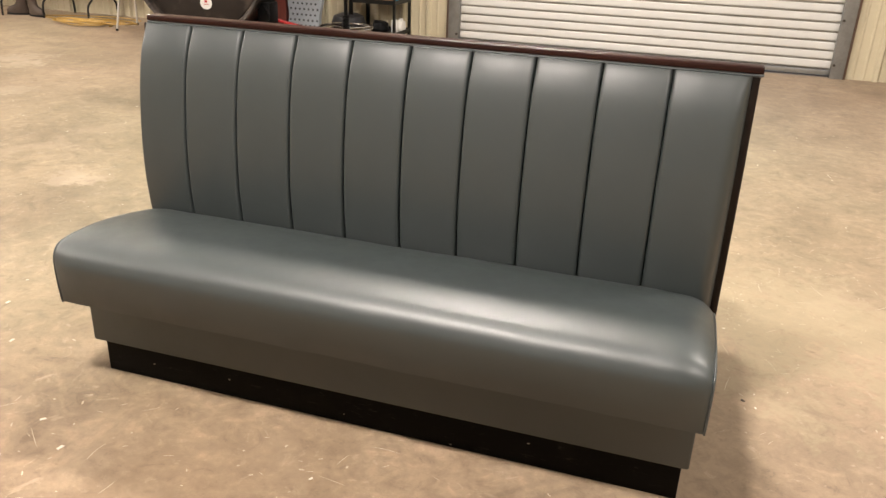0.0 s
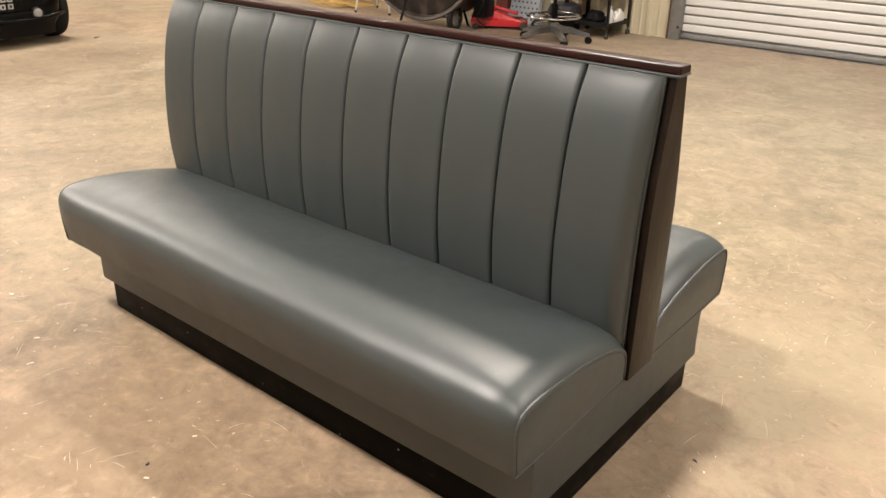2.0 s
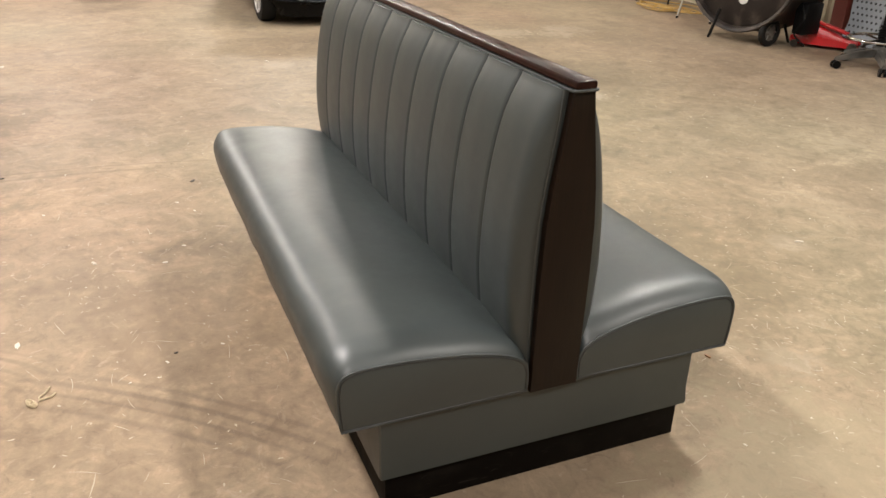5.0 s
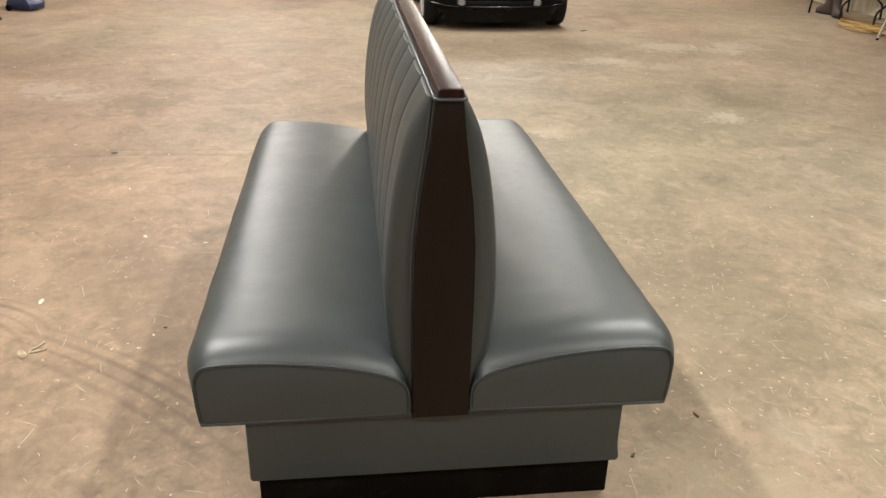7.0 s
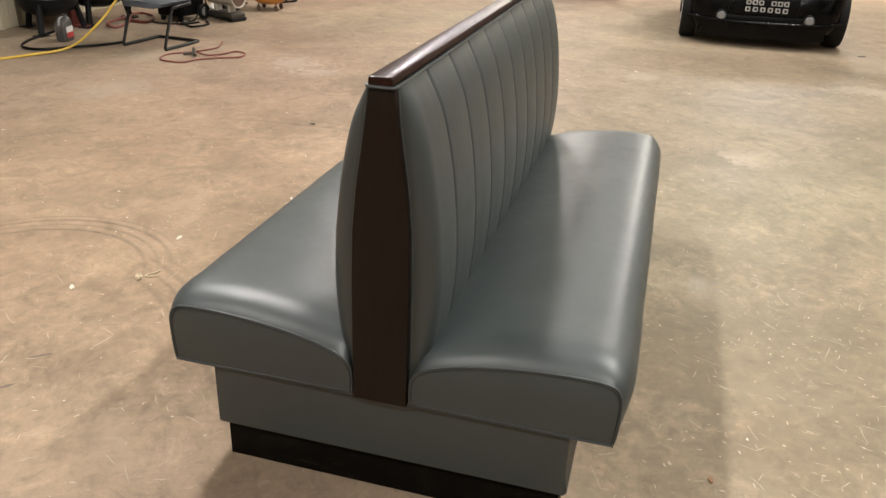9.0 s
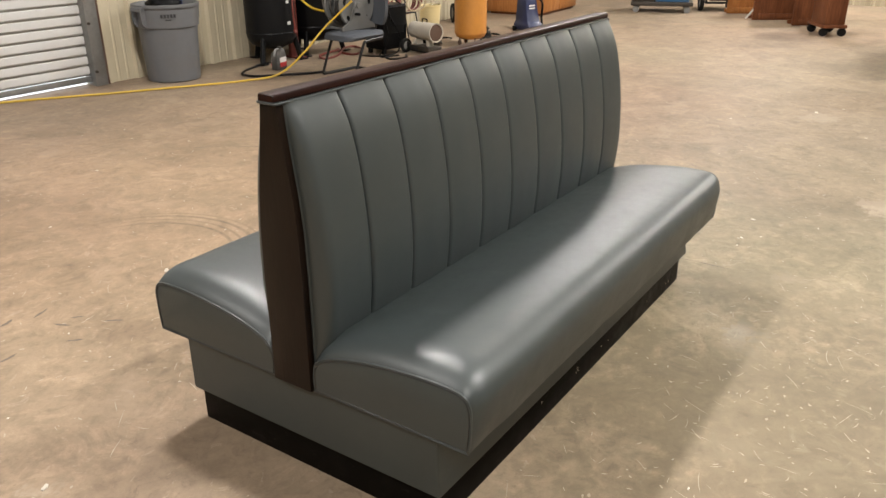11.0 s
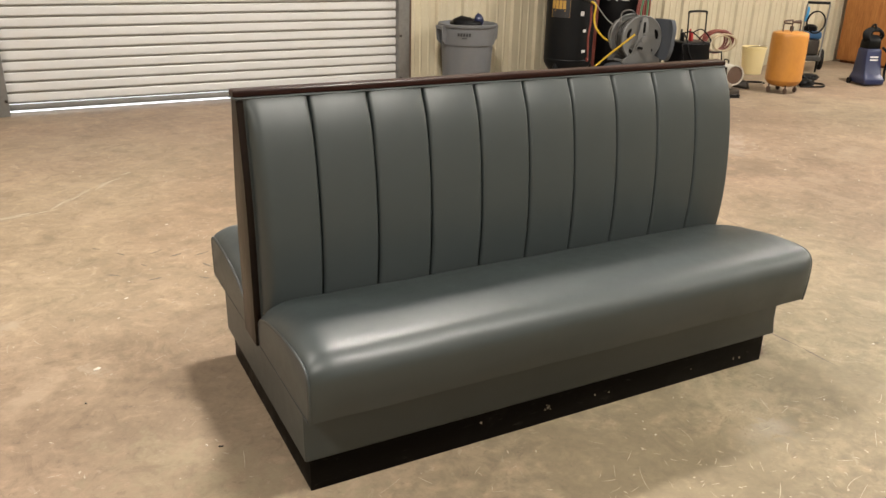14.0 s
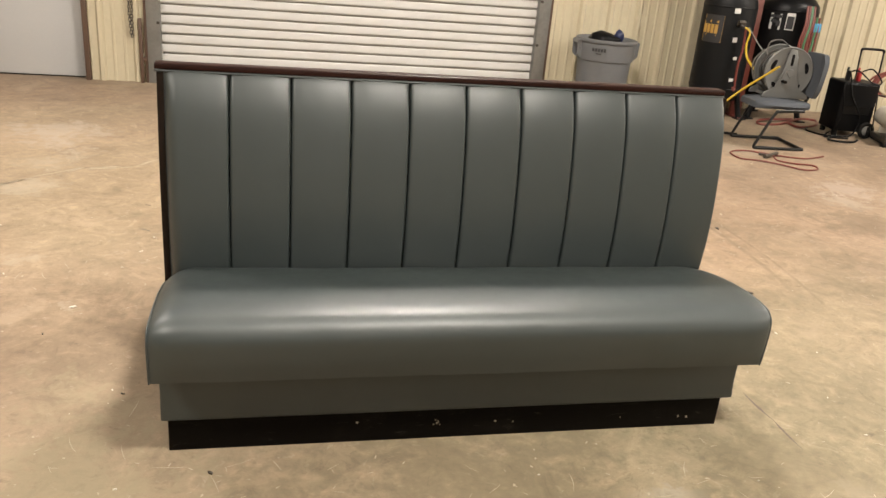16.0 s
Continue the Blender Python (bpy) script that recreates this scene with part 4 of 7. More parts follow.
def utility_cart(x, y):
    ob = thing("utility_cart", x, y, 0, 0, "black steel shelf cart on small casters, cluttered", "cart")
    w, d = 0.245, 0.23
    for sx in (-1, 1):
        for sy in (-1, 1):
            bm = bmesh.new()
            box(bm, (sx * w - 0.018, sy * d - 0.002, 0.08), (sx * w + 0.018, sy * d + 0.002, 0.86))
            box(bm, (sx * w - 0.002 + sx * 0.016, sy * d - 0.03, 0.08), (sx * w + 0.002 + sx * 0.016, sy * d + 0.0, 0.86))
            post = part("post", bm, BLACK_METAL, ob)
            bm = bmesh.new()
            rod(bm, (sx * w - 0.012, sy * d, 0.028), (sx * w + 0.012, sy * d, 0.028), 0.028, seg=14)
            rod(bm, (sx * w, sy * d, 0.03), (sx * w, sy * d, 0.085), 0.009, seg=8)
            part("caster", bm, DIRTY_STEEL, post)
            bm = bmesh.new()
            for z in (0.12, 0.15, 0.43, 0.46, 0.80):
                rod(bm, (sx * w, sy * d - sy * 0.003 - 0.004, z), (sx * w, sy * d + 0.004 * sy + 0.002, z), 0.006, seg=8)
            tagged(part("bolt", bm, CHROME, post), kind="stuff")
    for z in (0.115, 0.44, 0.80):
        bm = bmesh.new()
        box(bm, (-w - 0.015, -d + 0.003, z), (w + 0.015, d - 0.003, z + 0.004))
        for s in (-1, 1):
            box(bm, (-w - 0.015, s * (d - 0.006) - 0.002, z), (w + 0.015, s * (d - 0.006) + 0.002, z + 0.045))
            box(bm, (s * (w + 0.013) - 0.002, -d + 0.01, z), (s * (w + 0.013) + 0.002, d - 0.01, z + 0.045))
        part("shelf", bm, BLACK_METAL, ob)


def bottle(x, y, z, material, cap, h, r, label):
    ob = thing("bottle", x, y, z, 0, label, "bottle")
    bm = bmesh.new()
    lathe(bm, [(0, 0), (r * 0.92, 0), (r, 0.006), (r, h * 0.66), (r * 0.8, h * 0.78), (r * 0.34, h * 0.86), (r * 0.34, h * 0.9), (0, h * 0.9)], 20)
    part("body", bm, material, ob)
    bm = bmesh.new()
    lathe(bm, [(0, h * 0.9), (r * 0.42, h * 0.9), (r * 0.42, h), (0, h)], 16)
    part("cap", bm, cap, ob)


def rag(x, y, z, size, material, label, seed, name="rag", category="rag"):
    """A crumpled soft heap."""
    ob = thing(name, x, y, z, 0, label, category)
    bm = bmesh.new()
    bmesh.ops.create_icosphere(bm, subdivisions=3, radius=1.0)
    for v in bm.verts:
        n = noise.fractal(v.co * 1.7 + Vector((seed, 0, 0)), 1.0, 2.0, 4)
        v.co *= 1 + 0.28 * n
        v.co.x *= size[0]
        v.co.y *= size[1]
        v.co.z = max(v.co.z, -0.72) * size[2] + size[2] * 0.72
    part("folds", bm, material, ob, smooth=60)


def shop_motor(x, y):
    ob = thing("wet_vacuum", x, y, 0, 10, "small black shop vacuum standing by the wall", "vacuum")
    bm = bmesh.new()
    lathe(bm, [(0, 0.03), (0.15, 0.03), (0.17, 0.05), (0.175, 0.2), (0.0, 0.2)], 28)
    part("drum", bm, BLACK_PLASTIC, ob)
    bm = bmesh.new()
    lathe(bm, [(0.0, 0.20), (0.18, 0.20), (0.185, 0.225), (0.16, 0.29), (0.09, 0.32), (0.0, 0.325)], 28)
    part("motor_head", bm, SLATE_PLASTIC, ob, "dark slate motor head")
    for k in range(4):
        bm = bmesh.new()
        a = k * math.pi / 2 + 0.6
        lathe(bm, [(0, 0), (0.02, 0.002), (0.026, 0.02), (0.02, 0.036), (0, 0.04)], 12, pose(0.15 * math.cos(a), 0.15 * math.sin(a), 0))
        part("caster", bm, RUBBER, ob)
    bm = bmesh.new()
    tube(bm, bezier([(-0.17, -0.02, 0.15), (-0.30, -0.10, 0.10), (-0.34, -0.02, 0.03), (-0.22, 0.06, 0.02)], 8), 0.018)
    part("hose", bm, STOOL_GREY, ob)


def stack_chair(x, y, turn):
    ob = thing("stacking_chair", x, y, 0, turn, "cream plastic stacking chair on white metal legs", "chair")
    for sx in (-1, 1):
        for y0, y1 in ((-0.24, -0.17), (0.26, 0.17)):
            bm = bmesh.new()
            rod(bm, (sx * 0.24, y0, 0.0), (sx * 0.19, y1, 0.43), 0.0115)
            leg = part("leg", bm, WHITE_PAINT, ob)
            bm = bmesh.new()
            rod(bm, (sx * 0.2405, y0 * 1.002, 0.0), (sx * 0.2375, y0 * 0.985, 0.025), 0.0145)
            part("foot", bm, RUBBER, leg)
    bm = bmesh.new()
    rod(bm, (-0.19, -0.17, 0.43), (0.19, -0.17, 0.43), 0.0105)
    part("front_rail", bm, WHITE_PAINT, ob)
    bm = bmesh.new()
    rod(bm, (-0.19, 0.17, 0.43), (0.19, 0.17, 0.43), 0.0105)
    part("back_rail", bm, WHITE_PAINT, ob)
    bm = bmesh.new()
    rows = []
    for k in range(13):
        t = k / 12
        yy = -0.23 + 0.44 * min(t / 0.55, 1) + 0.06 * max(0, t - 0.55)
        zz = 0.44 - 0.02 * math.sin(min(t / 0.55, 1) * 3.1) + 0.40 * max(0, (t - 0.5) / 0.5) ** 1.1
        rows.append([(u * 0.225, yy + 0.02 * (u * u) * (-1 if t > 0.6 else 0), zz + 0.02 * u * u * (t < 0.6)) for u in (-1, -0.6, -0.2, 0.2, 0.6, 1)])
    loft(bm, rows, closed=False, caps=False)
    bmesh.ops.solidify(bm, geom=bm.faces[:], thickness=0.006)
    part("shell", bm, CREAM_PLASTIC, ob)


def folding_table(x, y, turn, length):
    ob = thing("folding_table", x, y, 0, turn, "long folding table with black tubular legs by the wall", "table", "tables along the wall")
    bm = bmesh.new()
    box(bm, (-length / 2, -0.30, 0.71), (length / 2, 0.30, 0.745), 0.006)
    part("tabletop", bm, CREAM_PLASTIC, ob)
    for sx in (-1, 1):
        px = sx * (length / 2 - 0.28)
        for sy in (-1, 1):
            bm = bmesh.new()
            tube(bm, bezier([(px, sy * 0.10, 0.70), (px, sy * 0.10, 0.36), (px, sy * 0.14, 0.27), (px, sy * 0.25, 0.18), (px, sy * 0.27, 0.10), (px, sy * 0.275, 0.0)], 4), 0.0125)
            part("leg", bm, BLACK_METAL, ob)
        bm = bmesh.new()
        rod(bm, (px, -0.10, 0.36), (px, 0.10, 0.36), 0.011)
        part("cross_bar", bm, BLACK_METAL, ob)


def work_boot(x, y, turn):
    ob = thing("work_boot", x, y, 0, turn, "worn brown work boot with a pale collar by the table", "boot", "pair of boots")
    bm = bmesh.new()
    rings = []
    for z, back, front, half in ((0.022, -0.070, 0.205, 0.046), (0.055, -0.072, 0.205, 0.049), (0.085, -0.070, 0.165, 0.047), (0.115, -0.066, 0.085, 0.045), (0.165, -0.064, 0.062, 0.047), (0.215, -0.070, 0.064, 0.051)):
        c, a = (back + front) / 2, (front - back) / 2
        rings.append([(c + a * math.cos(t), half * math.sin(t), z + 0.006 * math.cos(t)) for t in (2 * math.pi * k / 18 for k in range(18))])
    loft(bm, rings)
    part("upper", bm, TOOL_BAG, ob, smooth=60)
    bm = bmesh.new()
    loft(bm, [[(0.067 + a * math.cos(t), h * math.sin(t), z) for t in (2 * math.pi * k / 18 for k in range(18))] for z, a, h in ((0.0, 0.142, 0.050), (0.022, 0.144, 0.052))])
    part("sole", bm, RUBBER, ob, "dark rubber sole")
    bm = bmesh.new()
    tube(bm, [(-0.003 + 0.066 * math.cos(t), 0.050 * math.sin(t), 0.217 + 0.006 * math.cos(t)) for t in (2 * math.pi * k / 18 for k in range(18))], 0.008, 6, True)
    part("collar", bm, TAN_HOSE, ob, "pale padded collar")


def coil(bm, cx, cy, z, r, turns, wire, seed, squash=0.6, vertical=None):
    rng = random.Random(seed)
    pts = []
    for k in range(int(turns * 14)):
        a = 2 * math.pi * k / 14
        rr = r * (1 + 0.18 * math.sin(a * 0.37 + seed) + rng.uniform(-0.05, 0.05))
        px, py = rr * math.cos(a), rr * squash * math.sin(a)
        pts.append((cx + px + 0.05 * math.sin(a * 0.21 + seed), cy + py, z + wire + 0.012 * (k % 5) / 5 + 0.010 * (k / 14)))
    tube(bm, bezier(pts, 3), wire, 7)


def hose_thing(name, points, r, material, label, category="hose", per=8, z_rest=True):
    ob = thing(name, 0, 0, 0, 0, label, category)
    bm = bmesh.new()
    tube(bm, bezier(points, per), r, 8)
    part("line", bm, material, ob)
    return ob


drum_fan()
steel_column(-4.70, 6.62)
floor_jack(-4.47, 6.12, 34)
dotted_pad(-4.44, 6.55)
drafting_stool(-3.56, 5.76)
utility_cart(-3.49, 6.52)
bottle(-3.28, 6.39, 0.12, STICKER, STICKER, 0.20, 0.035, "white plastic bottle on the lower cart shelf")
bottle(-3.30, 6.47, 0.445, SKY_PLASTIC, STICKER, 0.19, 0.032, "blue and white bottle on the cart")
rag(-3.46, 6.42, 0.12, (0.10, 0.09, 0.085), BLACK_PLASTIC, "crumpled black bag on the lower shelf", 2.0, "bag", "bag")
rag(-3.29, 6.59, 0.12, (0.05, 0.08, 0.09), WHITE_PAINT, "white rolled rag on the lower shelf", 5.0)
pole = thing("pole", -3.93, 6.66, 0, 0, "thin red pole leaning on the wall behind the vacuum", "pole")
bm = bmesh.new()
rod(bm, (0.0, 0.0, 0.0), (0.02, 0.12, 1.35), 0.013)
part("shaft", bm, RED_PAINT, pole)
bm = bmesh.new()
rod(bm, (0.02, 0.12, 1.352), (0.0205, 0.123, 1.385), 0.015)
part("cap", bm, BLACK_PLASTIC, pole)
rag(-3.55, 6.45, 0.80, (0.16, 0.10, 0.07), BLACK_PLASTIC, "dark power tool lying on the cart top", 8.0, "power_tool", "tool")
card = thing("cardboard_box", -3.45, 6.49, 0.445, 8, "small brown cardboard box on the cart", "box")
bm = bmesh.new()
box(bm, (-0.09, -0.06, 0), (0.09, 0.06, 0.055), 0.003)
part("carton", bm, BROWN_CARD, card)
bm = bmesh.new()
box(bm, (-0.09, -0.014, 0.0555), (0.09, 0.014, 0.0565))
part("tape", bm, STRAW, card)
shop_motor(-3.80, 6.36)
stack_chair(-6.20, 6.08, 12)
folding_table(-8.95, 6.35, 4, 1.8)
folding_table(-7.45, 6.48, 2, 1.2)
work_boot(-8.17, 6.30, 195)
work_boot(-7.98, 6.27, -12)
cord = thing("extension_cord", 0, 0, 0, 0, "ochre extension cord heaped in loose loops on the floor", "cord")
bm = bmesh.new()
coil(bm, -7.02, 5.98, 0.0, 0.30, 4, 0.007, 1, 0.42)
coil(bm, -6.78, 6.12, 0.012, 0.34, 3, 0.007, 5, 0.36)
part("loop", bm, TAN_HOSE, cord)
bm = bmesh.new()
tube(bm, bezier([(-7.3, 6.1, 0.012), (-7.7, 6.2, 0.012), (-7.85, 6.3, 0.012), (-7.5, 6.5, 0.012), (-7.0, 6.62, 0.012), (-6.6, 6.5, 0.012)], 6), 0.007, 7)
part("tail", bm, TAN_HOSE, cord)


def fuel_can(x, y, turn):
    ob = thing("fuel_can", x, y, 0, turn, "tall bright orange plastic can standing by the wall", "can")
    bm = bmesh.new()
    box(bm, (-0.085, -0.10, 0.0), (0.085, 0.10, 0.36), 0.022, 3)
    part("body", bm, ORANGE_PLASTIC, ob)
    bm = bmesh.new()
    tube(bm, bezier([(-0.06, 0, 0.355), (-0.05, 0, 0.415), (0.05, 0, 0.415), (0.06, 0, 0.355)], 5), 0.011)
    part("handle", bm, ORANGE_PLASTIC, ob)
    bm = bmesh.new()
    lathe(bm, [(0.026, 0.0), (0.026, 0.03), (0.0, 0.03)], 16, pose(0.0, 0.065, 0.355))
    part("cap", bm, BLACK_PLASTIC, ob)


def storage_tote(x, y, turn):
    ob = thing("storage_tote", x, y, 0, turn, "violet grey plastic storage tote beside the table", "tote")
    bm = bmesh.new()
    loft(bm, [[(u * w, v * d, z) for u, v in ((-1, -0.9), (-0.95, -1), (0.95, -1), (1, -0.9), (1, 0.9), (0.95, 1), (-0.95, 1), (-1, 0.9))] for z, w, d in ((0.0, 0.20, 0.14), (0.01, 0.205, 0.145), (0.30, 0.225, 0.165))])
    part("body", bm, VIOLET_PLASTIC, ob, smooth=30)
    bm = bmesh.new()
    box(bm, (-0.235, -0.175, 0.30), (0.235, 0.175, 0.325), 0.008)
    part("lid", bm, VIOLET_PLASTIC, ob)


fuel_can(-10.82, 6.36, 10)
storage_tote(-10.42, 6.52, 8)


# ---------------------------------------------------------------- along the south wall
def wheeled_bin(x, y):
    ob = thing("trash_can", x, y, 0, 0, "grey round plastic trash can, full of rubbish", "trash can")
    bm = bmesh.new()
    lathe(bm, [(0, 0.0), (0.228, 0.0), (0.238, 0.012), (0.262, 0.45), (0.266, 0.487), (0.279, 0.491), (0.281, 0.505), (0.285, 0.655), (0.298, 0.662), (0.302, 0.672), (0.300, 0.690), (0.290, 0.694), (0.273, 0.665), (0.255, 0.45), (0.22, 0.03), (0, 0.03)], 44)
    body = part("body", bm, CAN_GREY, ob, smooth=35)
    for s in (-1, 1):
        bm = bmesh.new()
        for q in (-1, 1):
            loft(bm, [[(s * a, q * 0.062 + e, z) for a, e in ((0.268, -0.006), (0.268 + d, -0.006), (0.268 + d, 0.006), (0.268, 0.006))] for z, d in ((0.500, 0.016), (0.535, 0.050), (0.640, 0.056), (0.680, 0.034))])
        loft(bm, [[(s * a, y, z) for a, z in ((0.290, 0.652), (0.326, 0.640), (0.322, 0.668), (0.292, 0.680))] for y in (-0.072, -0.03, 0.03, 0.072)])
        part("handle", bm, CAN_GREY, ob, smooth=30)
    bars("print", body, DARK_PRINT, [(-0.055 + 0.028 * k, 0.60, 0.020, 0.030) for k in range(5)] + [(0.0, 0.565, 0.05, 0.008)], pose(0.2895 * math.sin(radians(35)), 0.2895 * math.cos(radians(35)), 0, 0, 0, 145))
    rag(x + 0.03, y, 0.60, (0.16, 0.15, 0.09), BLACK_PLASTIC, "black rubbish bag in the trash can", 3.0, "rubbish_bag", "bag")
    rag(x - 0.10, y + 0.05, 0.66, (0.045, 0.05, 0.07), NAVY, "dark blue crumpled rag in the trash can", 7.0)


def air_tank(x, y, r, material, turn, label, plate):
    ob = thing("air_compressor", x, y, 0, turn, label, "compressor", "upright compressors")
    bm = bmesh.new()
    lathe(bm, [(0, 0.13), (r * 0.45, 0.14), (r * 0.8, 0.18), (r * 0.97, 0.25), (r, 0.30), (r, 1.085), (r * 0.97, 1.14), (r * 0.8, 1.20), (r * 0.4, 1.25), (0, 1.26)], 44)
    tank = part("tank", bm, material, ob)
    for z in (0.30, 1.085):
        bm = bmesh.new()
        lathe(bm, [(r, z - 0.01), (r + 0.004, z), (r, z + 0.01)], 44)
        part("weld_seam", bm, material, tank)
    for k in range(3):
        a = 2 * math.pi * k / 3 + 0.4
        d = Vector((math.cos(a), math.sin(a), 0))
        bm = bmesh.new()
        rod(bm, d * (r * 0.88) + Vector((0, 0, 0.26)), d * (r + 0.03) + Vector((0, 0, 0.012)), 0.028, seg=10)
        leg = part("leg", bm, material, ob)
        bm = bmesh.new()
        c = d * (r + 0.04)
        box(bm, (c.x - 0.05, c.y - 0.05, 0), (c.x + 0.05, c.y + 0.05, 0.012), 0.003)
        part("foot_plate", bm, material, leg)
    bm = bmesh.new()
    box(bm, (-0.26, -0.17, 1.25), (0.26, 0.17, 1.31), 0.01)
    box(bm, (-0.2, -0.1, 1.31), (0.05, 0.1, 1.60), 0.03)
    lathe(bm, [(0, 0), (0.1, 0), (0.1, 0.24), (0, 0.24)], 20, pose(0.08, 0, 1.44, 0, 90))
    part("pump", bm, DIRTY_STEEL, ob, "pump and motor on the tank top")
    if plate:
        # name plate: a gold frame round plain gold bars
        bm = bmesh.new()
        for k in range(9):
            a0 = radians(6 + 5.2 * k)
            a1 = radians(6 + 5.2 * (k + 1))
            for z0, z1, rr in ((0.74, 1.00, r + 0.002),):
                loft(bm, [[(rr * math.cos(a0), rr * math.sin(a0), z0), (rr * math.cos(a1), rr * math.sin(a1), z0), ((rr + 0.001) * math.cos(a1), (rr + 0.001) * math.sin(a1), z0)],
                          [(rr * math.cos(a0), rr * math.sin(a0), z1), (rr * math.cos(a1), rr * math.sin(a1), z1), ((rr + 0.001) * math.cos(a1), (rr + 0.001) * math.sin(a1), z1)]])
        lab = part("name_plate", bm, DARK_PRINT, tank, "dark plate with gold bars")
        bm = bmesh.new()
        for deg, z, w, h in ((38.5, 0.868, 7, 0.085), (29.5, 0.868, 7, 0.085), (20.5, 0.868, 7, 0.085), (11.5, 0.868, 7, 0.085), (32, 0.936, 20, 0.022), (28, 0.808, 27, 0.014), (7, 0.87, 0.5, 0.25), (52, 0.87, 0.5, 0.25), (29.5, 0.994, 45, 0.004), (29.5, 0.746, 45, 0.004)):
            a0, a1 = radians(deg - w / 2), radians(deg + w / 2)
            rr = r + 0.0045
            loft(bm, [[(rr * math.cos(a), rr * math.sin(a), z - h / 2) for a in (a0, a1)] + [((rr - 0.002) * math.cos(a), (rr - 0.002) * math.sin(a), z - h / 2) for a in (a1, a0)],
                      [(rr * math.cos(a), rr * math.sin(a), z + h / 2) for a in (a0, a1)] + [((rr - 0.002) * math.cos(a), (rr - 0.002) * math.sin(a), z + h / 2) for a in (a1, a0)]])
        part("print", bm, GOLD, lab)
    bm = bmesh.new()
    for deg, z, w, h in ((76, 1.055, 13, 0.05), (82, 0.785, 9, 0.045), (91, 0.61, 8, 0.03), (92, 0.40, 10, 0.03)) if plate else ((34, 0.98, 22, 0.15), (62, 0.99, 16, 0.16)):
        a0, a1 = radians(deg - w / 2), radians(deg + w / 2)
        rr = r + 0.003
        loft(bm, [[(q * math.cos(a), q * math.sin(a), z - h / 2) for q, a in ((rr, a0), (rr, a1), (r, a1), (r, a0))], [(q * math.cos(a), q * math.sin(a), z + h / 2) for q, a in ((rr, a0), (rr, a1), (r, a1), (r, a0))]])
    tagged(part("label", bm, STICKER, tank, "small white stickers"), kind="stuff")
    if not plate:
        bm = bmesh.new()
        for deg, z, w, h in ((34, 1.03, 22, 0.03), (30, 0.985, 10, 0.035), (40, 0.965, 8, 0.05), (62, 0.98, 13, 0.12)):
            a0, a1 = radians(deg - w / 2), radians(deg + w / 2)
            loft(bm, [[(q * math.cos(a), q * math.sin(a), z - h / 2) for q, a in ((r + 0.005, a0), (r + 0.005, a1), (r, a1), (r, a0))], [(q * math.cos(a), q * math.sin(a), z + h / 2) for q, a in ((r + 0.005, a0), (r + 0.005, a1), (r, a1), (r, a0))]])
        tagged(part("print", bm, DARK_PRINT, tank), kind="stuff")
    return ob


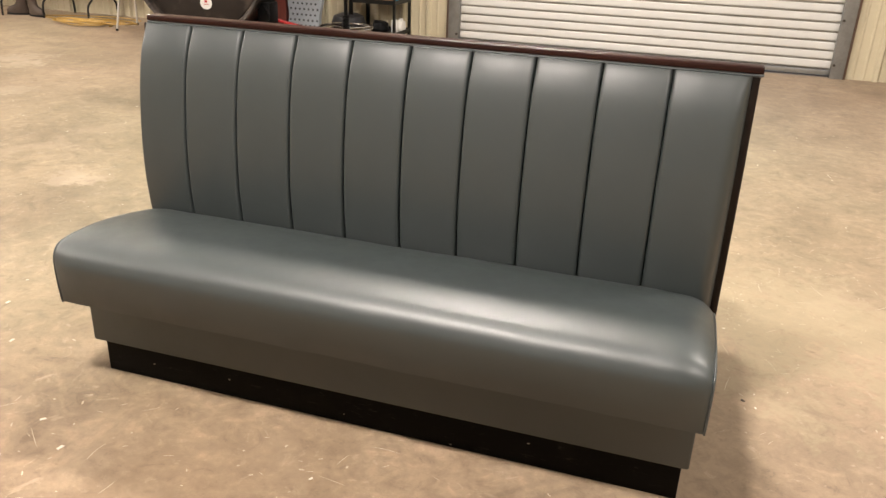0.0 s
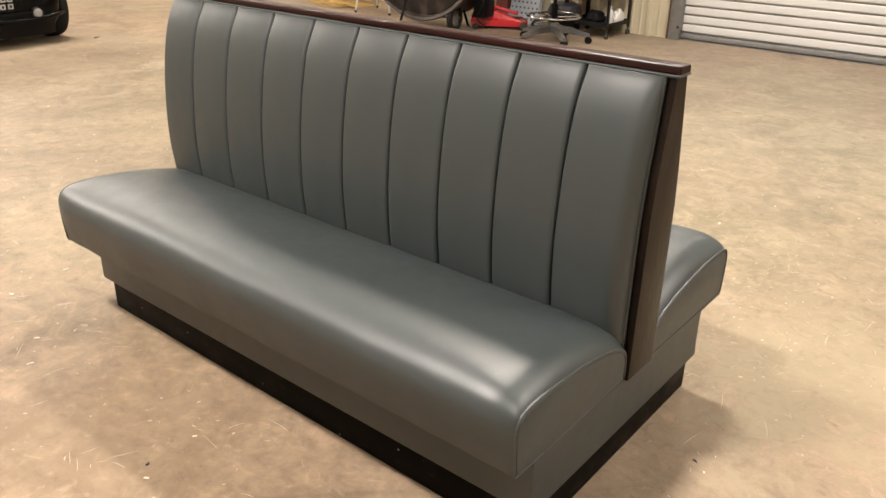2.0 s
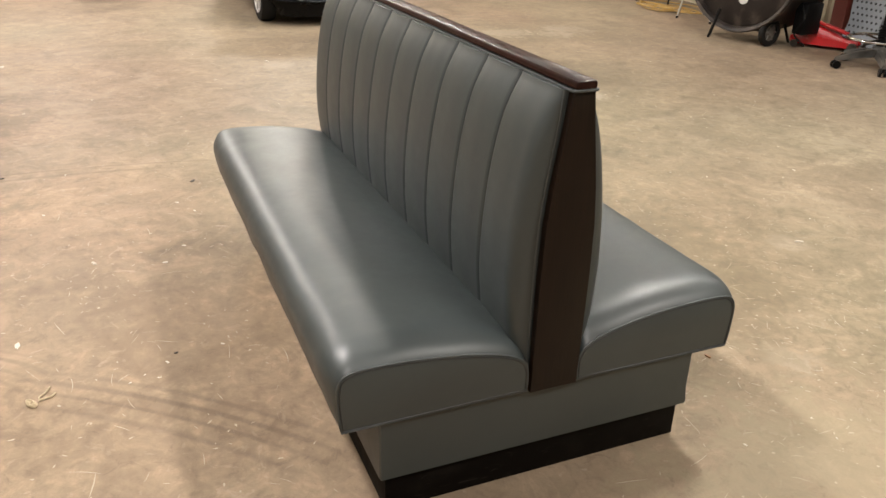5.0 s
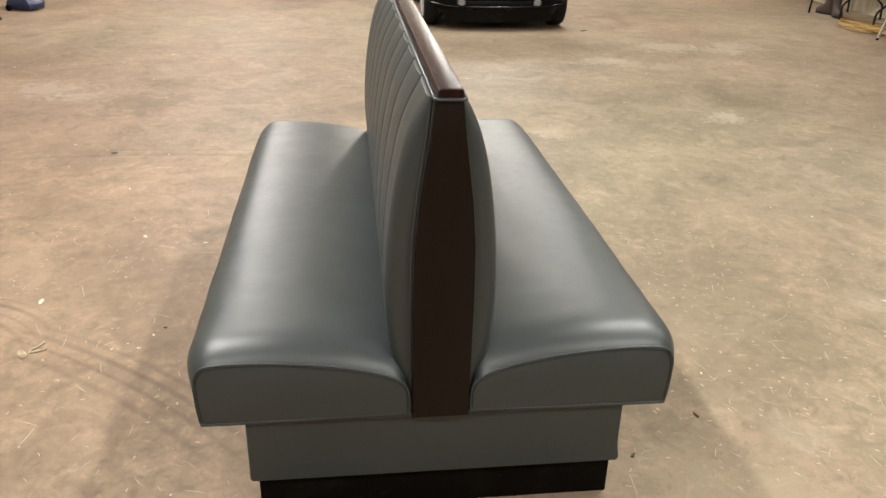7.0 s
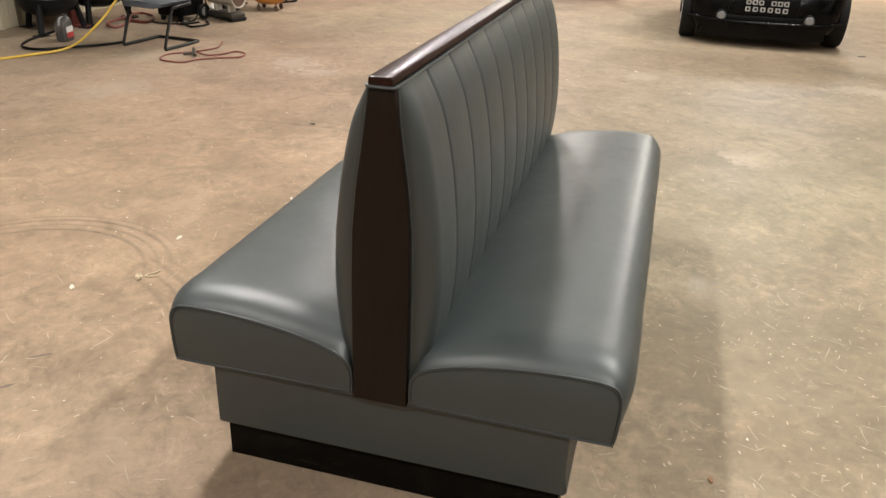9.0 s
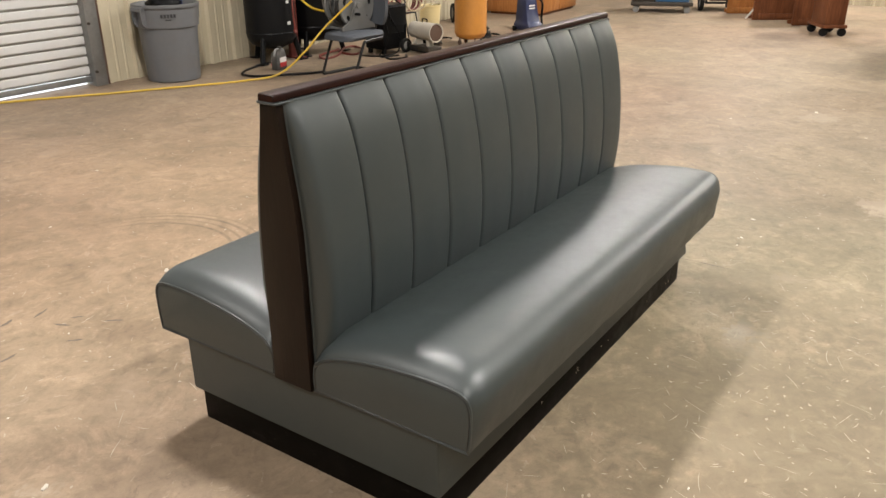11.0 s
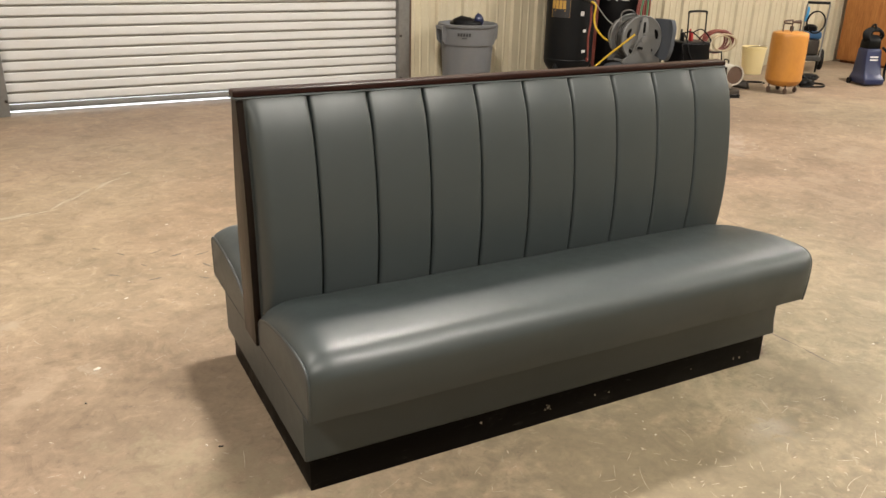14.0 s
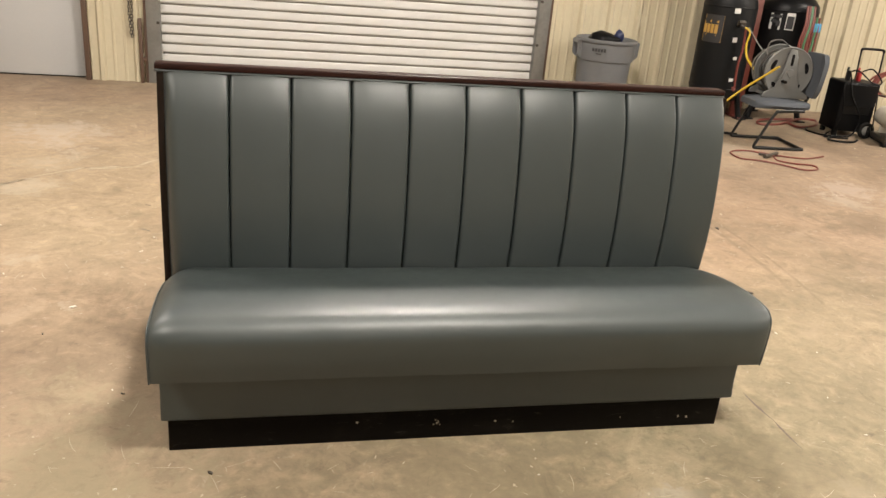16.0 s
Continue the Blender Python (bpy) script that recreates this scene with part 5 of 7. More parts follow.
def hose_reel(x, y, z, turn):
    ob = thing("hose_reel", x, y, z, turn, "grey plastic hose reel resting on a chair seat", "hose reel")
    hub = 0.222
    for s in (-0.105, 0.105):
        bm = bmesh.new()
        lathe(bm, [(0.05, -0.005), (0.196, -0.006), (0.208, -0.012), (0.216, -0.004), (0.216, 0.004), (0.208, 0.012), (0.196, 0.006), (0.05, 0.005), (0.05, -0.005)], 48, pose(0, s, hub, 90))
        fl = part("flange", bm, REEL_GREY, ob, "round grey reel flange")
        face = s + math.copysign(0.0065, s)
        for k in range(5):
            bm = bmesh.new()
            mid_a = 2 * math.pi * k / 5 + 0.35
            rows = []
            for q in range(9):
                a = mid_a + 0.30 * (q / 4 - 1)
                wide = 0.017 * (1 - (q / 4 - 1) ** 4 * 0.7)
                rows.append([(r * math.cos(a), face + d, hub + r * math.sin(a)) for r, d in ((0.158 - wide, -0.001), (0.158 + wide, -0.001), (0.158 + wide, 0.001), (0.158 - wide, 0.001))])
            loft(bm, rows)
            part("slot", bm, BLACK_PLASTIC, fl, "dark slot in the flange")
    bm = bmesh.new()
    lathe(bm, [(0, -0.10), (0.10, -0.10), (0.10, 0.10), (0, 0.10)], 32, pose(0, 0, hub, 90))
    part("drum", bm, REEL_GREY, ob)
    bm = bmesh.new()
    rng = random.Random(12)
    for k in range(9):
        r = rng.uniform(0.135, 0.200)
        lean, off = rng.uniform(-0.012, 0.012), -0.080 + 0.020 * k
        tube(bm, [(r * math.cos(a), off + lean * math.sin(a), hub + r * math.sin(a)) for a in (2 * math.pi * q / 32 for q in range(32))], 0.008, 6, True)
    part("wound_hose", bm, STOOL_GREY, ob, "grey hose wound loosely on the drum")
    bm = bmesh.new()
    tube(bm, bezier([(-0.05, -0.09, hub + 0.20), (0.02, -0.10, hub + 0.245), (0.14, -0.06, hub + 0.225), (0.19, 0.02, hub + 0.12)], 7), 0.007, 6)
    tube(bm, bezier([(0.16, -0.10, hub + 0.16), (0.235, -0.10, hub + 0.05), (0.22, -0.07, hub - 0.09), (0.14, -0.04, hub - 0.16)], 7), 0.007, 6)
    part("loose_turn", bm, STOOL_GREY, ob, "slack turn of grey hose")
    bm = bmesh.new()
    loft(bm, [[(px + dx, yy, pz + dz) for dx, dz in ((-0.018, -0.012), (0.018, -0.012), (0.018, 0.012), (-0.018, 0.012))] for px, pz, yy in ((0.055, hub - 0.075, 0.150), (0.0, hub, 0.142), (-0.035, hub + 0.05, 0.146))])
    lathe(bm, [(0, 0), (0.034, 0), (0.030, 0.016), (0, 0.018)], 20, pose(0, 0.136, hub, -90))
    crank = part("crank", bm, REEL_GREY, ob)
    bm = bmesh.new()
    rod(bm, (0.055, 0.150, hub - 0.075), (0.055, 0.205, hub - 0.075), 0.014)
    part("crank_knob", bm, BLACK_PLASTIC, crank)
    for s in (-1, 1):
        bm = bmesh.new()
        lo, hi = sorted((s * 0.122, s * 0.134))
        prism(bm, [(-0.21, 0.0), (0.21, 0.0), (0.20, 0.040), (0.105, 0.085), (0.058, hub), (0.046, 0.36), (0.026, 0.418), (-0.026, 0.418), (-0.046, 0.36), (-0.058, hub), (-0.105, 0.085), (-0.20, 0.040)], lo, hi)
        bmesh.ops.bevel(bm, geom=bm.edges[:], offset=0.004, segments=2, affect="EDGES", profile=0.5)
        side = part("stand", bm, REEL_GREY, ob)
        bm = bmesh.new()
        lo, hi = sorted((s * 0.1335, s * 0.136))
        box(bm, (-0.012, lo, hub + 0.06), (0.012, hi, hub + 0.155), 0.001)
        part("stand_slot", bm, BLACK_PLASTIC, side, "dark slot in the stand")
    for px in (-0.15, 0.13):
        bm = bmesh.new()
        box(bm, (px - 0.015, -0.121, 0.0), (px + 0.015, 0.121, 0.022), 0.004)
        part("base_bar", bm, REEL_GREY, ob)


def sled_chair(x, y, turn):
    ob = thing("guest_chair", x, y, 0, turn, "slate guest chair on a black tubular sled base", "chair")
    ob.scale = (1.0, 1.0, 1.13)
    bm = bmesh.new()
    loop = []
    for s in (-1, 1):
        run = bezier([(-0.17, s * 0.215, 0.307), (0.04, s * 0.215, 0.297), (0.09, s * 0.215, 0.27), (0.205, s * 0.215, 0.05), (0.21, s * 0.215, 0.016), (0.17, s * 0.215, 0.013), (-0.20, s * 0.215, 0.013), (-0.235, s * 0.19, 0.013)], 5)
        loop += run if s < 0 else run[::-1]
    tube(bm, loop, 0.0125)
    part("sled_frame", bm, BLACK_METAL, ob)
    bm = bmesh.new()
    tube(bm, bezier([(-0.10, 0, 0.297), (-0.22, 0, 0.297), (-0.30, 0, 0.38), (-0.32, 0, 0.60)], 6), 0.016)
    part("back_upright", bm, BLACK_METAL, ob)
    bm = bmesh.new()
    rows = []
    for k in range(15):
        q = -1 + 2 * k / 14
        half = 0.215 * (1 - 0.30 * abs(q) ** 5)
        lift = 0.012 * (1 - q * q)
        drop = -0.025 * max(0.0, q - 0.4) ** 2
        rows.append([(-0.01 + 0.245 * q, u * half, 0.312 + drop) for u in (-0.94, -0.4, 0.4, 0.94)] + [(-0.01 + 0.245 * q, u * half, 0.334 + drop) for u in (1.0,)]
                    + [(-0.01 + 0.245 * q, u * half, 0.357 + lift * (1 - u * u) + drop) for u in (0.9, 0.4, -0.4, -0.9)] + [(-0.01 + 0.245 * q, -half, 0.334 + drop)])
    loft(bm, rows)
    part("seat", bm, CHAIR_CLOTH, ob, smooth=60)
    bm = bmesh.new()
    rows = []
    for k in range(13):
        q = k / 12
        z = 0.395 + 0.325 * q
        half = 0.172 * (1 - 0.30 * max(0.0, 2 * q - 1) ** 4 - 0.25 * max(0.0, 1 - 2 * q) ** 3)
        lean = -0.255 - 0.03 * q
        rows.append([(lean - 0.03 * (1 - u * u), u * half, z) for u in (-1, -0.75, -0.4, 0, 0.4, 0.75, 1)] + [(lean - 0.045 - 0.03 * (1 - u * u), u * half * 0.97, z) for u in (1, 0.5, 0, -0.5, -1)])
    loft(bm, rows)
    part("backrest", bm, CHAIR_CLOTH, ob, smooth=60)


def battery_charger(x, y, turn):
    ob = thing("battery_charger", x, y, 0, turn, "black wheeled battery charger with a pull handle", "charger")
    bm = bmesh.new()
    box(bm, (-0.18, -0.15, 0.05), (0.18, 0.15, 0.52), 0.02, 3)
    body = part("case", bm, BLACK_PLASTIC, ob)
    bm = bmesh.new()
    box(bm, (-0.13, 0.145, 0.22), (0.13, 0.156, 0.47), 0.006)
    part("front_panel", bm, BLACK_METAL, body, "glossy black panel")
    bm = bmesh.new()
    loft(bm, [[(u * 0.17, 0.15 + d, z) for u, d in ((-1, 0), (-0.5, 0.02 + e), (0, 0.028 - e), (0.6, 0.018 + e), (1, 0))] for z, e in ((0.50, 0.0), (0.42, 0.008), (0.30, 0.018))])
    part("cable_wrap", bm, BLACK_PLASTIC, body, "black cable bundle strapped to the front")
    for s in (-1, 1):
        bm = bmesh.new()
        tyre(bm, 0.078, 0.040, pose(-0.125, s * 0.185, 0.078, 90), 20)
        w = part("wheel", bm, RUBBER, ob)
        bm = bmesh.new()
        lathe(bm, [(0, -0.014), (0.014, -0.022), (0.046, -0.012), (0.046, 0.012), (0.014, 0.022), (0, 0.014)], 16, pose(-0.125, s * 0.185, 0.078, 90))
        part("rim", bm, GREY_METAL, w)
        bm = bmesh.new()
        rod(bm, (s * 0.115 - 0.19, -0.13, 0.5), (s * 0.115 - 0.19, -0.15, 0.785), 0.008)
        part("handle_post", bm, BLACK_METAL, ob)
        bm = bmesh.new()
        box(bm, (0.12, s * 0.11 - 0.02, 0.0), (0.16, s * 0.11 + 0.02, 0.06), 0.005)
        part("foot", bm, RUBBER, ob)
    bm = bmesh.new()
    tube(bm, bezier([(-0.305, -0.15, 0.785), (-0.285, -0.15, 0.808), (-0.095, -0.15, 0.808), (-0.075, -0.15, 0.785)], 4), 0.012)
    part("grip", bm, BLACK_PLASTIC, ob)
    for px, mt in ((-0.03, RED_PAINT), (0.08, BLACK_METAL)):
        bm = bmesh.new()
        box(bm, (px - 0.015, -0.02, 0.50), (px + 0.015, 0.02, 0.61), 0.008)
        box(bm, (px - 0.010, -0.034, 0.52), (px + 0.010, -0.024, 0.64), 0.003)
        part("clamp", bm, mt, ob)
    bm = bmesh.new()
    tube(bm, bezier([(-0.03, 0, 0.60), (-0.12, 0.05, 0.64), (-0.21, 0.10, 0.53), (-0.10, 0.14, 0.52), (0.04, 0.10, 0.62), (0.08, 0.0, 0.60)], 6), 0.007)
    part("lead", bm, BLACK_PLASTIC, ob)
    bm = bmesh.new()
    tube(bm, bezier([(0.08, 0.02, 0.60), (0.12, 0.14, 0.54), (0.10, 0.185, 0.40), (0.02, 0.19, 0.28), (-0.04, 0.185, 0.16), (0.02, 0.20, 0.03), (0.18, 0.21, 0.011), (0.32, 0.16, 0.011), (0.36, -0.02, 0.011), (0.22, -0.20, 0.011)], 7), 0.0075)
    part("lead", bm, BLACK_PLASTIC, ob, "black lead trailing to the floor")
    bm = bmesh.new()
    tube(bm, bezier([(0.14, 0.10, 0.52), (0.19, 0.17, 0.46), (0.16, 0.19, 0.25), (0.195, 0.18, 0.08), (0.24, 0.14, 0.011), (0.30, 0.26, 0.011), (0.10, 0.30, 0.011)], 7), 0.0075)
    part("lead", bm, BLACK_PLASTIC, ob)


def torpedo_heater(x, y, turn):
    ob = thing("torpedo_heater", x, y, 0, turn, "cream torpedo space heater on a sooty wheeled tank", "heater")
    ob.scale = (0.62, 0.62, 0.66)
    bm = bmesh.new()
    box(bm, (-0.30, -0.15, 0.05), (0.32, 0.15, 0.13), 0.02, 3)
    tank = part("fuel_tank", bm, DIRTY_STEEL, ob, "low sooty fuel tank")
    bm = bmesh.new()
    tube(bm, [(0.33, -0.15, 0.045), (0.33, 0.15, 0.045), (-0.2, 0.16, 0.045), (-0.2, -0.16, 0.045)], 0.01, 8, True)
    box(bm, (0.22, -0.16, 0.0), (0.32, 0.16, 0.04), 0.005)
    part("skid", bm, BLACK_METAL, tank)
    bm = bmesh.new()
    lathe(bm, [(0.125, -0.34), (0.135, -0.33), (0.135, -0.05), (0.13, -0.04), (0.145, -0.03), (0.145, 0.30), (0.155, 0.31), (0.155, 0.335), (0.14, 0.335), (0.13, 0.25), (0.12, 0.0), (0.125, -0.34)], 32, pose(0.02, 0, 0.36, 0, 90))
    part("barrel", bm, HEATER_CREAM, ob, "cream barrel housing")
    bm = bmesh.new()
    lathe(bm, [(0, 0.325), (0.06, 0.328), (0.136, 0.318), (0.136, 0.305), (0, 0.305)], 24, pose(0.02, 0, 0.36, 0, 90))
    part("burner_cone", bm, RUST_TRIM, ob)
    bm = bmesh.new()
    lathe(bm, [(0, -0.31), (0.124, -0.31), (0.124, -0.30), (0, -0.30)], 24, pose(0.02, 0, 0.36, 0, 90))
    part("intake_screen", bm, DIRTY_STEEL, ob)
    for px in (-0.16, 0.16):
        bm = bmesh.new()
        box(bm, (px - 0.02, -0.07, 0.125), (px + 0.02, 0.07, 0.24), 0.004)
        part("saddle", bm, HEATER_CREAM, ob)
    for s in (-1, 1):
        bm = bmesh.new()
        tyre(bm, 0.10, 0.05, pose(-0.30, s * 0.20, 0.10, 90), 22)
        w = part("wheel", bm, RUBBER, ob)
        bm = bmesh.new()
        lathe(bm, [(0, -0.014), (0.064, -0.014), (0.064, 0.014), (0, 0.014)], 16, pose(-0.30, s * 0.20, 0.10, 90))
        part("rim", bm, BLACK_PLASTIC, w)
    bm = bmesh.new()
    tube(bm, bezier([(-0.05, 0, 0.50), (-0.05, 0, 0.55), (0.08, 0, 0.55), (0.08, 0, 0.505)], 5), 0.011)
    part("carry_handle", bm, BLACK_PLASTIC, ob)
    bm = bmesh.new()
    rod(bm, (-0.28, -0.12, 0.12), (-0.42, -0.12, 0.62), 0.012)
    rod(bm, (-0.28, 0.12, 0.12), (-0.42, 0.12, 0.62), 0.012)
    rod(bm, (-0.42, -0.12, 0.62), (-0.42, 0.12, 0.62), 0.012)
    part("push_handle", bm, BLACK_METAL, ob)
    return ob


def cord_ring(x, y, z, turn, material, label, r=0.16, n=7, seed=1, lean=18):
    ob = thing("cord_coil", x, y, z, turn, label, "cord")
    rng = random.Random(seed)
    for k in range(n):
        bm = bmesh.new()
        rr, dy = r * rng.uniform(0.85, 1.12), rng.uniform(-0.03, 0.03)
        tip = Matrix.Rotation(radians(rng.uniform(-lean, lean)), 4, "Z") @ Matrix.Rotation(radians(rng.uniform(-8, 8)), 4, "Y")
        pts = [tip @ Vector((1.25 * rr * math.cos(a), dy, 0.72 * rr * math.sin(a))) for a in (2 * math.pi * q / 26 for q in range(26))]
        tube(bm, pts, 0.010, 6, True)
        part("turn", bm, material, ob)


def pail(x, y):
    ob = thing("bucket", x, y, 0, 0, "cloudy yellow plastic bucket standing by the wall", "bucket")
    ob.scale = (0.88, 0.88, 0.85)
    bm = bmesh.new()
    lathe(bm, [(0, 0.0), (0.13, 0.0), (0.135, 0.005), (0.162, 0.36), (0.17, 0.365), (0.17, 0.385), (0.158, 0.385), (0.13, 0.02), (0, 0.02)], 32)
    part("body", bm, CLEAR, ob)
    bm = bmesh.new()
    tube(bm, bezier([(-0.168, 0, 0.37), (-0.14, 0.08, 0.40), (0, 0.16, 0.41), (0.14, 0.08, 0.40), (0.168, 0, 0.37)], 6), 0.004)
    part("bail", bm, CHROME, ob, "wire handle")


def portable_tank(x, y):
    ob = thing("portable_tank", x, y, 0, 15, "chipped orange steel portable tank on casters", "tank")
    ob.scale = (0.655, 0.655, 0.99)
    bm = bmesh.new()
    lathe(bm, [(0, 0.07), (0.18, 0.075), (0.25, 0.10), (0.285, 0.14), (0.285, 0.595), (0.281, 0.622), (0.268, 0.638), (0.20, 0.648), (0, 0.655)], 44)
    tank = part("tank", bm, ORANGE_PAINT, ob)
    bm = bmesh.new()
    for s in (-1, 1):
        tube(bm, bezier([(-0.15, s * 0.07, 0.645), (-0.15, s * 0.07, 0.74), (-0.13, s * 0.07, 0.755), (0.13, s * 0.07, 0.755), (0.15, s * 0.07, 0.74), (0.15, s * 0.07, 0.645)], 4), 0.010)
    rod(bm, (-0.15, -0.07, 0.735), (-0.15, 0.07, 0.735), 0.009)
    rod(bm, (0.15, -0.07, 0.735), (0.15, 0.07, 0.735), 0.009)
    part("top_handle", bm, RUST_TRIM, ob, "rusty tubular handle")
    bm = bmesh.new()
    rod(bm, (0, 0, 0.65), (0, 0, 0.70), 0.03)
    rod(bm, (0, 0, 0.69), (0.09, 0.03, 0.70), 0.012)
    part("valve", bm, DIRTY_STEEL, ob)
    for k in range(4):
        a = k * math.pi / 2 + 0.7
        d = Vector((math.cos(a), math.sin(a), 0)) * 0.21
        bm = bmesh.new()
        rod(bm, d + Vector((0, 0, 0.04)), d + Vector((0, 0, 0.10)), 0.012)
        rod(bm, d + Vector((-0.015, 0, 0.032)), d + Vector((0.015, 0, 0.032)), 0.032, seg=14)
        part("caster", bm, RUST_TRIM, ob)


def pressure_washer(x, y, turn):
    ob = thing("pressure_washer", x, y, 0, turn, "grey and blue petrol pressure washer with tube handle", "washer")
    ob.scale = (0.86, 0.80, 1.0)
    bm = bmesh.new()
    box(bm, (-0.24, -0.18, 0.14), (0.24, 0.18, 0.20), 0.01)
    part("deck", bm, STOOL_GREY, ob)
    bm = bmesh.new()
    box(bm, (-0.17, -0.15, 0.20), (0.13, 0.15, 0.40), 0.03, 3)
    eng = part("engine", bm, DIRTY_STEEL, ob)
    bm = bmesh.new()
    box(bm, (-0.18, -0.16, 0.40), (0.14, 0.16, 0.49), 0.03, 3)
    part("cowl", bm, BLUE_PAINT, eng, "blue engine cowl")
    bm = bmesh.new()
    lathe(bm, [(0, 0), (0.1, 0.0), (0.1, 0.05), (0.05, 0.08), (0, 0.08)], 22, pose(-0.02, 0, 0.49))
    part("recoil_starter", bm, BLACK_PLASTIC, eng)
    for s in (-1, 1):
        bm = bmesh.new()
        tyre(bm, 0.13, 0.06, pose(-0.14, s * 0.25, 0.13, 90), 24)
        w = part("wheel", bm, RUBBER, ob)
        bm = bmesh.new()
        lathe(bm, [(0, -0.016), (0.082, -0.016), (0.082, 0.016), (0, 0.016)], 18, pose(-0.14, s * 0.25, 0.13, 90))
        part("rim", bm, GREY_METAL, w)
        bm = bmesh.new()
        rod(bm, (0.18, s * 0.14, 0.0), (0.18, s * 0.14, 0.15), 0.014)
        part("foot", bm, BLACK_METAL, ob)
        bm = bmesh.new()
        tube(bm, bezier([(0.22, s * 0.16, 0.18), (0.25, s * 0.16, 0.5), (0.30, s * 0.16, 0.84)], 5), 0.013)
        part("handle_post", bm, GREY_METAL, ob)
    bm = bmesh.new()
    rod(bm, (0.30, -0.16, 0.85), (0.30, 0.16, 0.85), 0.017)
    part("grip", bm, BLACK_PLASTIC, ob)
    bm = bmesh.new()
    box(bm, (0.22, -0.17, 0.62), (0.29, -0.11, 0.80), 0.02, 3)
    part("spray_gun", bm, SKY_PLASTIC, ob, "light blue spray gun")
    bm = bmesh.new()
    for k in range(4):
        tube(bm, [(0.30 + 0.015 * k, 0.13 * math.cos(a), 0.62 + 0.13 * math.sin(a)) for a in (2 * math.pi * q / 24 for q in range(24))], 0.008, 6, True)
    part("hose", bm, BLACK_PLASTIC, ob)


def carpet_cleaner(x, y, turn):
    ob = thing("carpet_cleaner", x, y, 0, turn, "navy blue upright carpet cleaner with black head", "cleaner")
    ob.scale = (0.82, 0.82, 0.82)
    bm = bmesh.new()
    loft(bm, [[(u * w + o, v * d, z) for u, v in ((-1, -1), (1, -1), (1, 1), (-1, 1))] for z, w, d, o in ((0.02, 0.19, 0.15, 0), (0.10, 0.19, 0.15, 0), (0.16, 0.15, 0.13, -0.02), (0.34, 0.12, 0.12, -0.04), (0.50, 0.11, 0.11, -0.05))])
    bmesh.ops.bevel(bm, geom=bm.edges[:], offset=0.02, segments=2, affect="EDGES", profile=0.5)
    part("body", bm, NAVY, ob)
    bm = bmesh.new()
    loft(bm, [[(u * w - 0.06, v * d, z) for u, v in ((-1, -1), (1, -1), (1, 1), (-1, 1))] for z, w, d in ((0.50, 0.10, 0.10), (0.60, 0.10, 0.09), (0.68, 0.06, 0.07))])
    bmesh.ops.bevel(bm, geom=bm.edges[:], offset=0.015, segments=2, affect="EDGES", profile=0.5)
    part("head", bm, BLACK_PLASTIC, ob)
    bm = bmesh.new()
    tube(bm, bezier([(-0.08, 0, 0.66), (-0.10, 0, 0.78), (-0.04, 0, 0.82), (0.0, 0, 0.76)], 6), 0.016)
    part("handle", bm, BLACK_PLASTIC, ob)
    bm = bmesh.new()
    rng = random.Random(6)
    for k in range(5):
        r, off = rng.uniform(0.10, 0.135), -0.07 + 0.035 * k
        tube(bm, [(-0.05 + off * 0.6 + 0.02 * math.sin(2 * a), 0.02 + r * math.cos(a), 0.66 + 0.85 * r * math.sin(a)) for a in (2 * math.pi * q / 26 for q in range(26))], 0.019, 7, True)
    part("coiled_hose", bm, BLACK_PLASTIC, ob, "black hose coiled round the top")
    bm = bmesh.new()
    for z in (0.30, 0.34, 0.38):
        box(bm, (0.065, -0.06, z), (0.082, 0.06, z + 0.02))
    part("stripe", bm, STICKER, ob, "white stripes")
    bm = bmesh.new()
    tube(bm, bezier([(0.05, 0.12, 0.52), (0.14, 0.16, 0.42), (0.12, 0.17, 0.2), (0.16, 0.16, 0.07)], 6), 0.018)
    part("hose", bm, BLACK_PLASTIC, ob)
    for s in (-1, 1):
        bm = bmesh.new()
        rod(bm, (-0.14, s * 0.15, 0.04), (-0.14, s * 0.18, 0.04), 0.04, seg=16)
        part("wheel", bm, BLACK_PLASTIC, ob)


def oak_cabinet(x, y, turn):
    ob = thing("base_cabinet", x, y, 0, turn, "honey oak base cabinet standing against the wall", "cabinet")
    bm = bmesh.new()
    box(bm, (-0.66, -0.46, 0.035), (0.66, 0.44, 0.90), 0.004)
    body = part("carcass", bm, CABINET_WOOD, ob)
    bm = bmesh.new()
    box(bm, (-0.62, -0.42, 0), (0.62, 0.42, 0.034))
    part("plinth", bm, DARK_WOOD, ob)
    for k in range(2):
        bm = bmesh.new()
        box(bm, (-0.65 + 0.655 * k, 0.442, 0.045), (-0.005 + 0.655 * k, 0.46, 0.885), 0.004)
        d = part("door", bm, CABINET_WOOD, body)
        bm = bmesh.new()
        rod(bm, (-0.06 + 0.13 * k, 0.475, 0.66), (-0.06 + 0.13 * k, 0.475, 0.78), 0.006)
        part("handle", bm, CHROME, d)
    bm = bmesh.new()
    box(bm, (-0.67, -0.47, 0.90), (0.67, 0.48, 0.93), 0.004)
    part("top", bm, DARK_WOOD, ob)


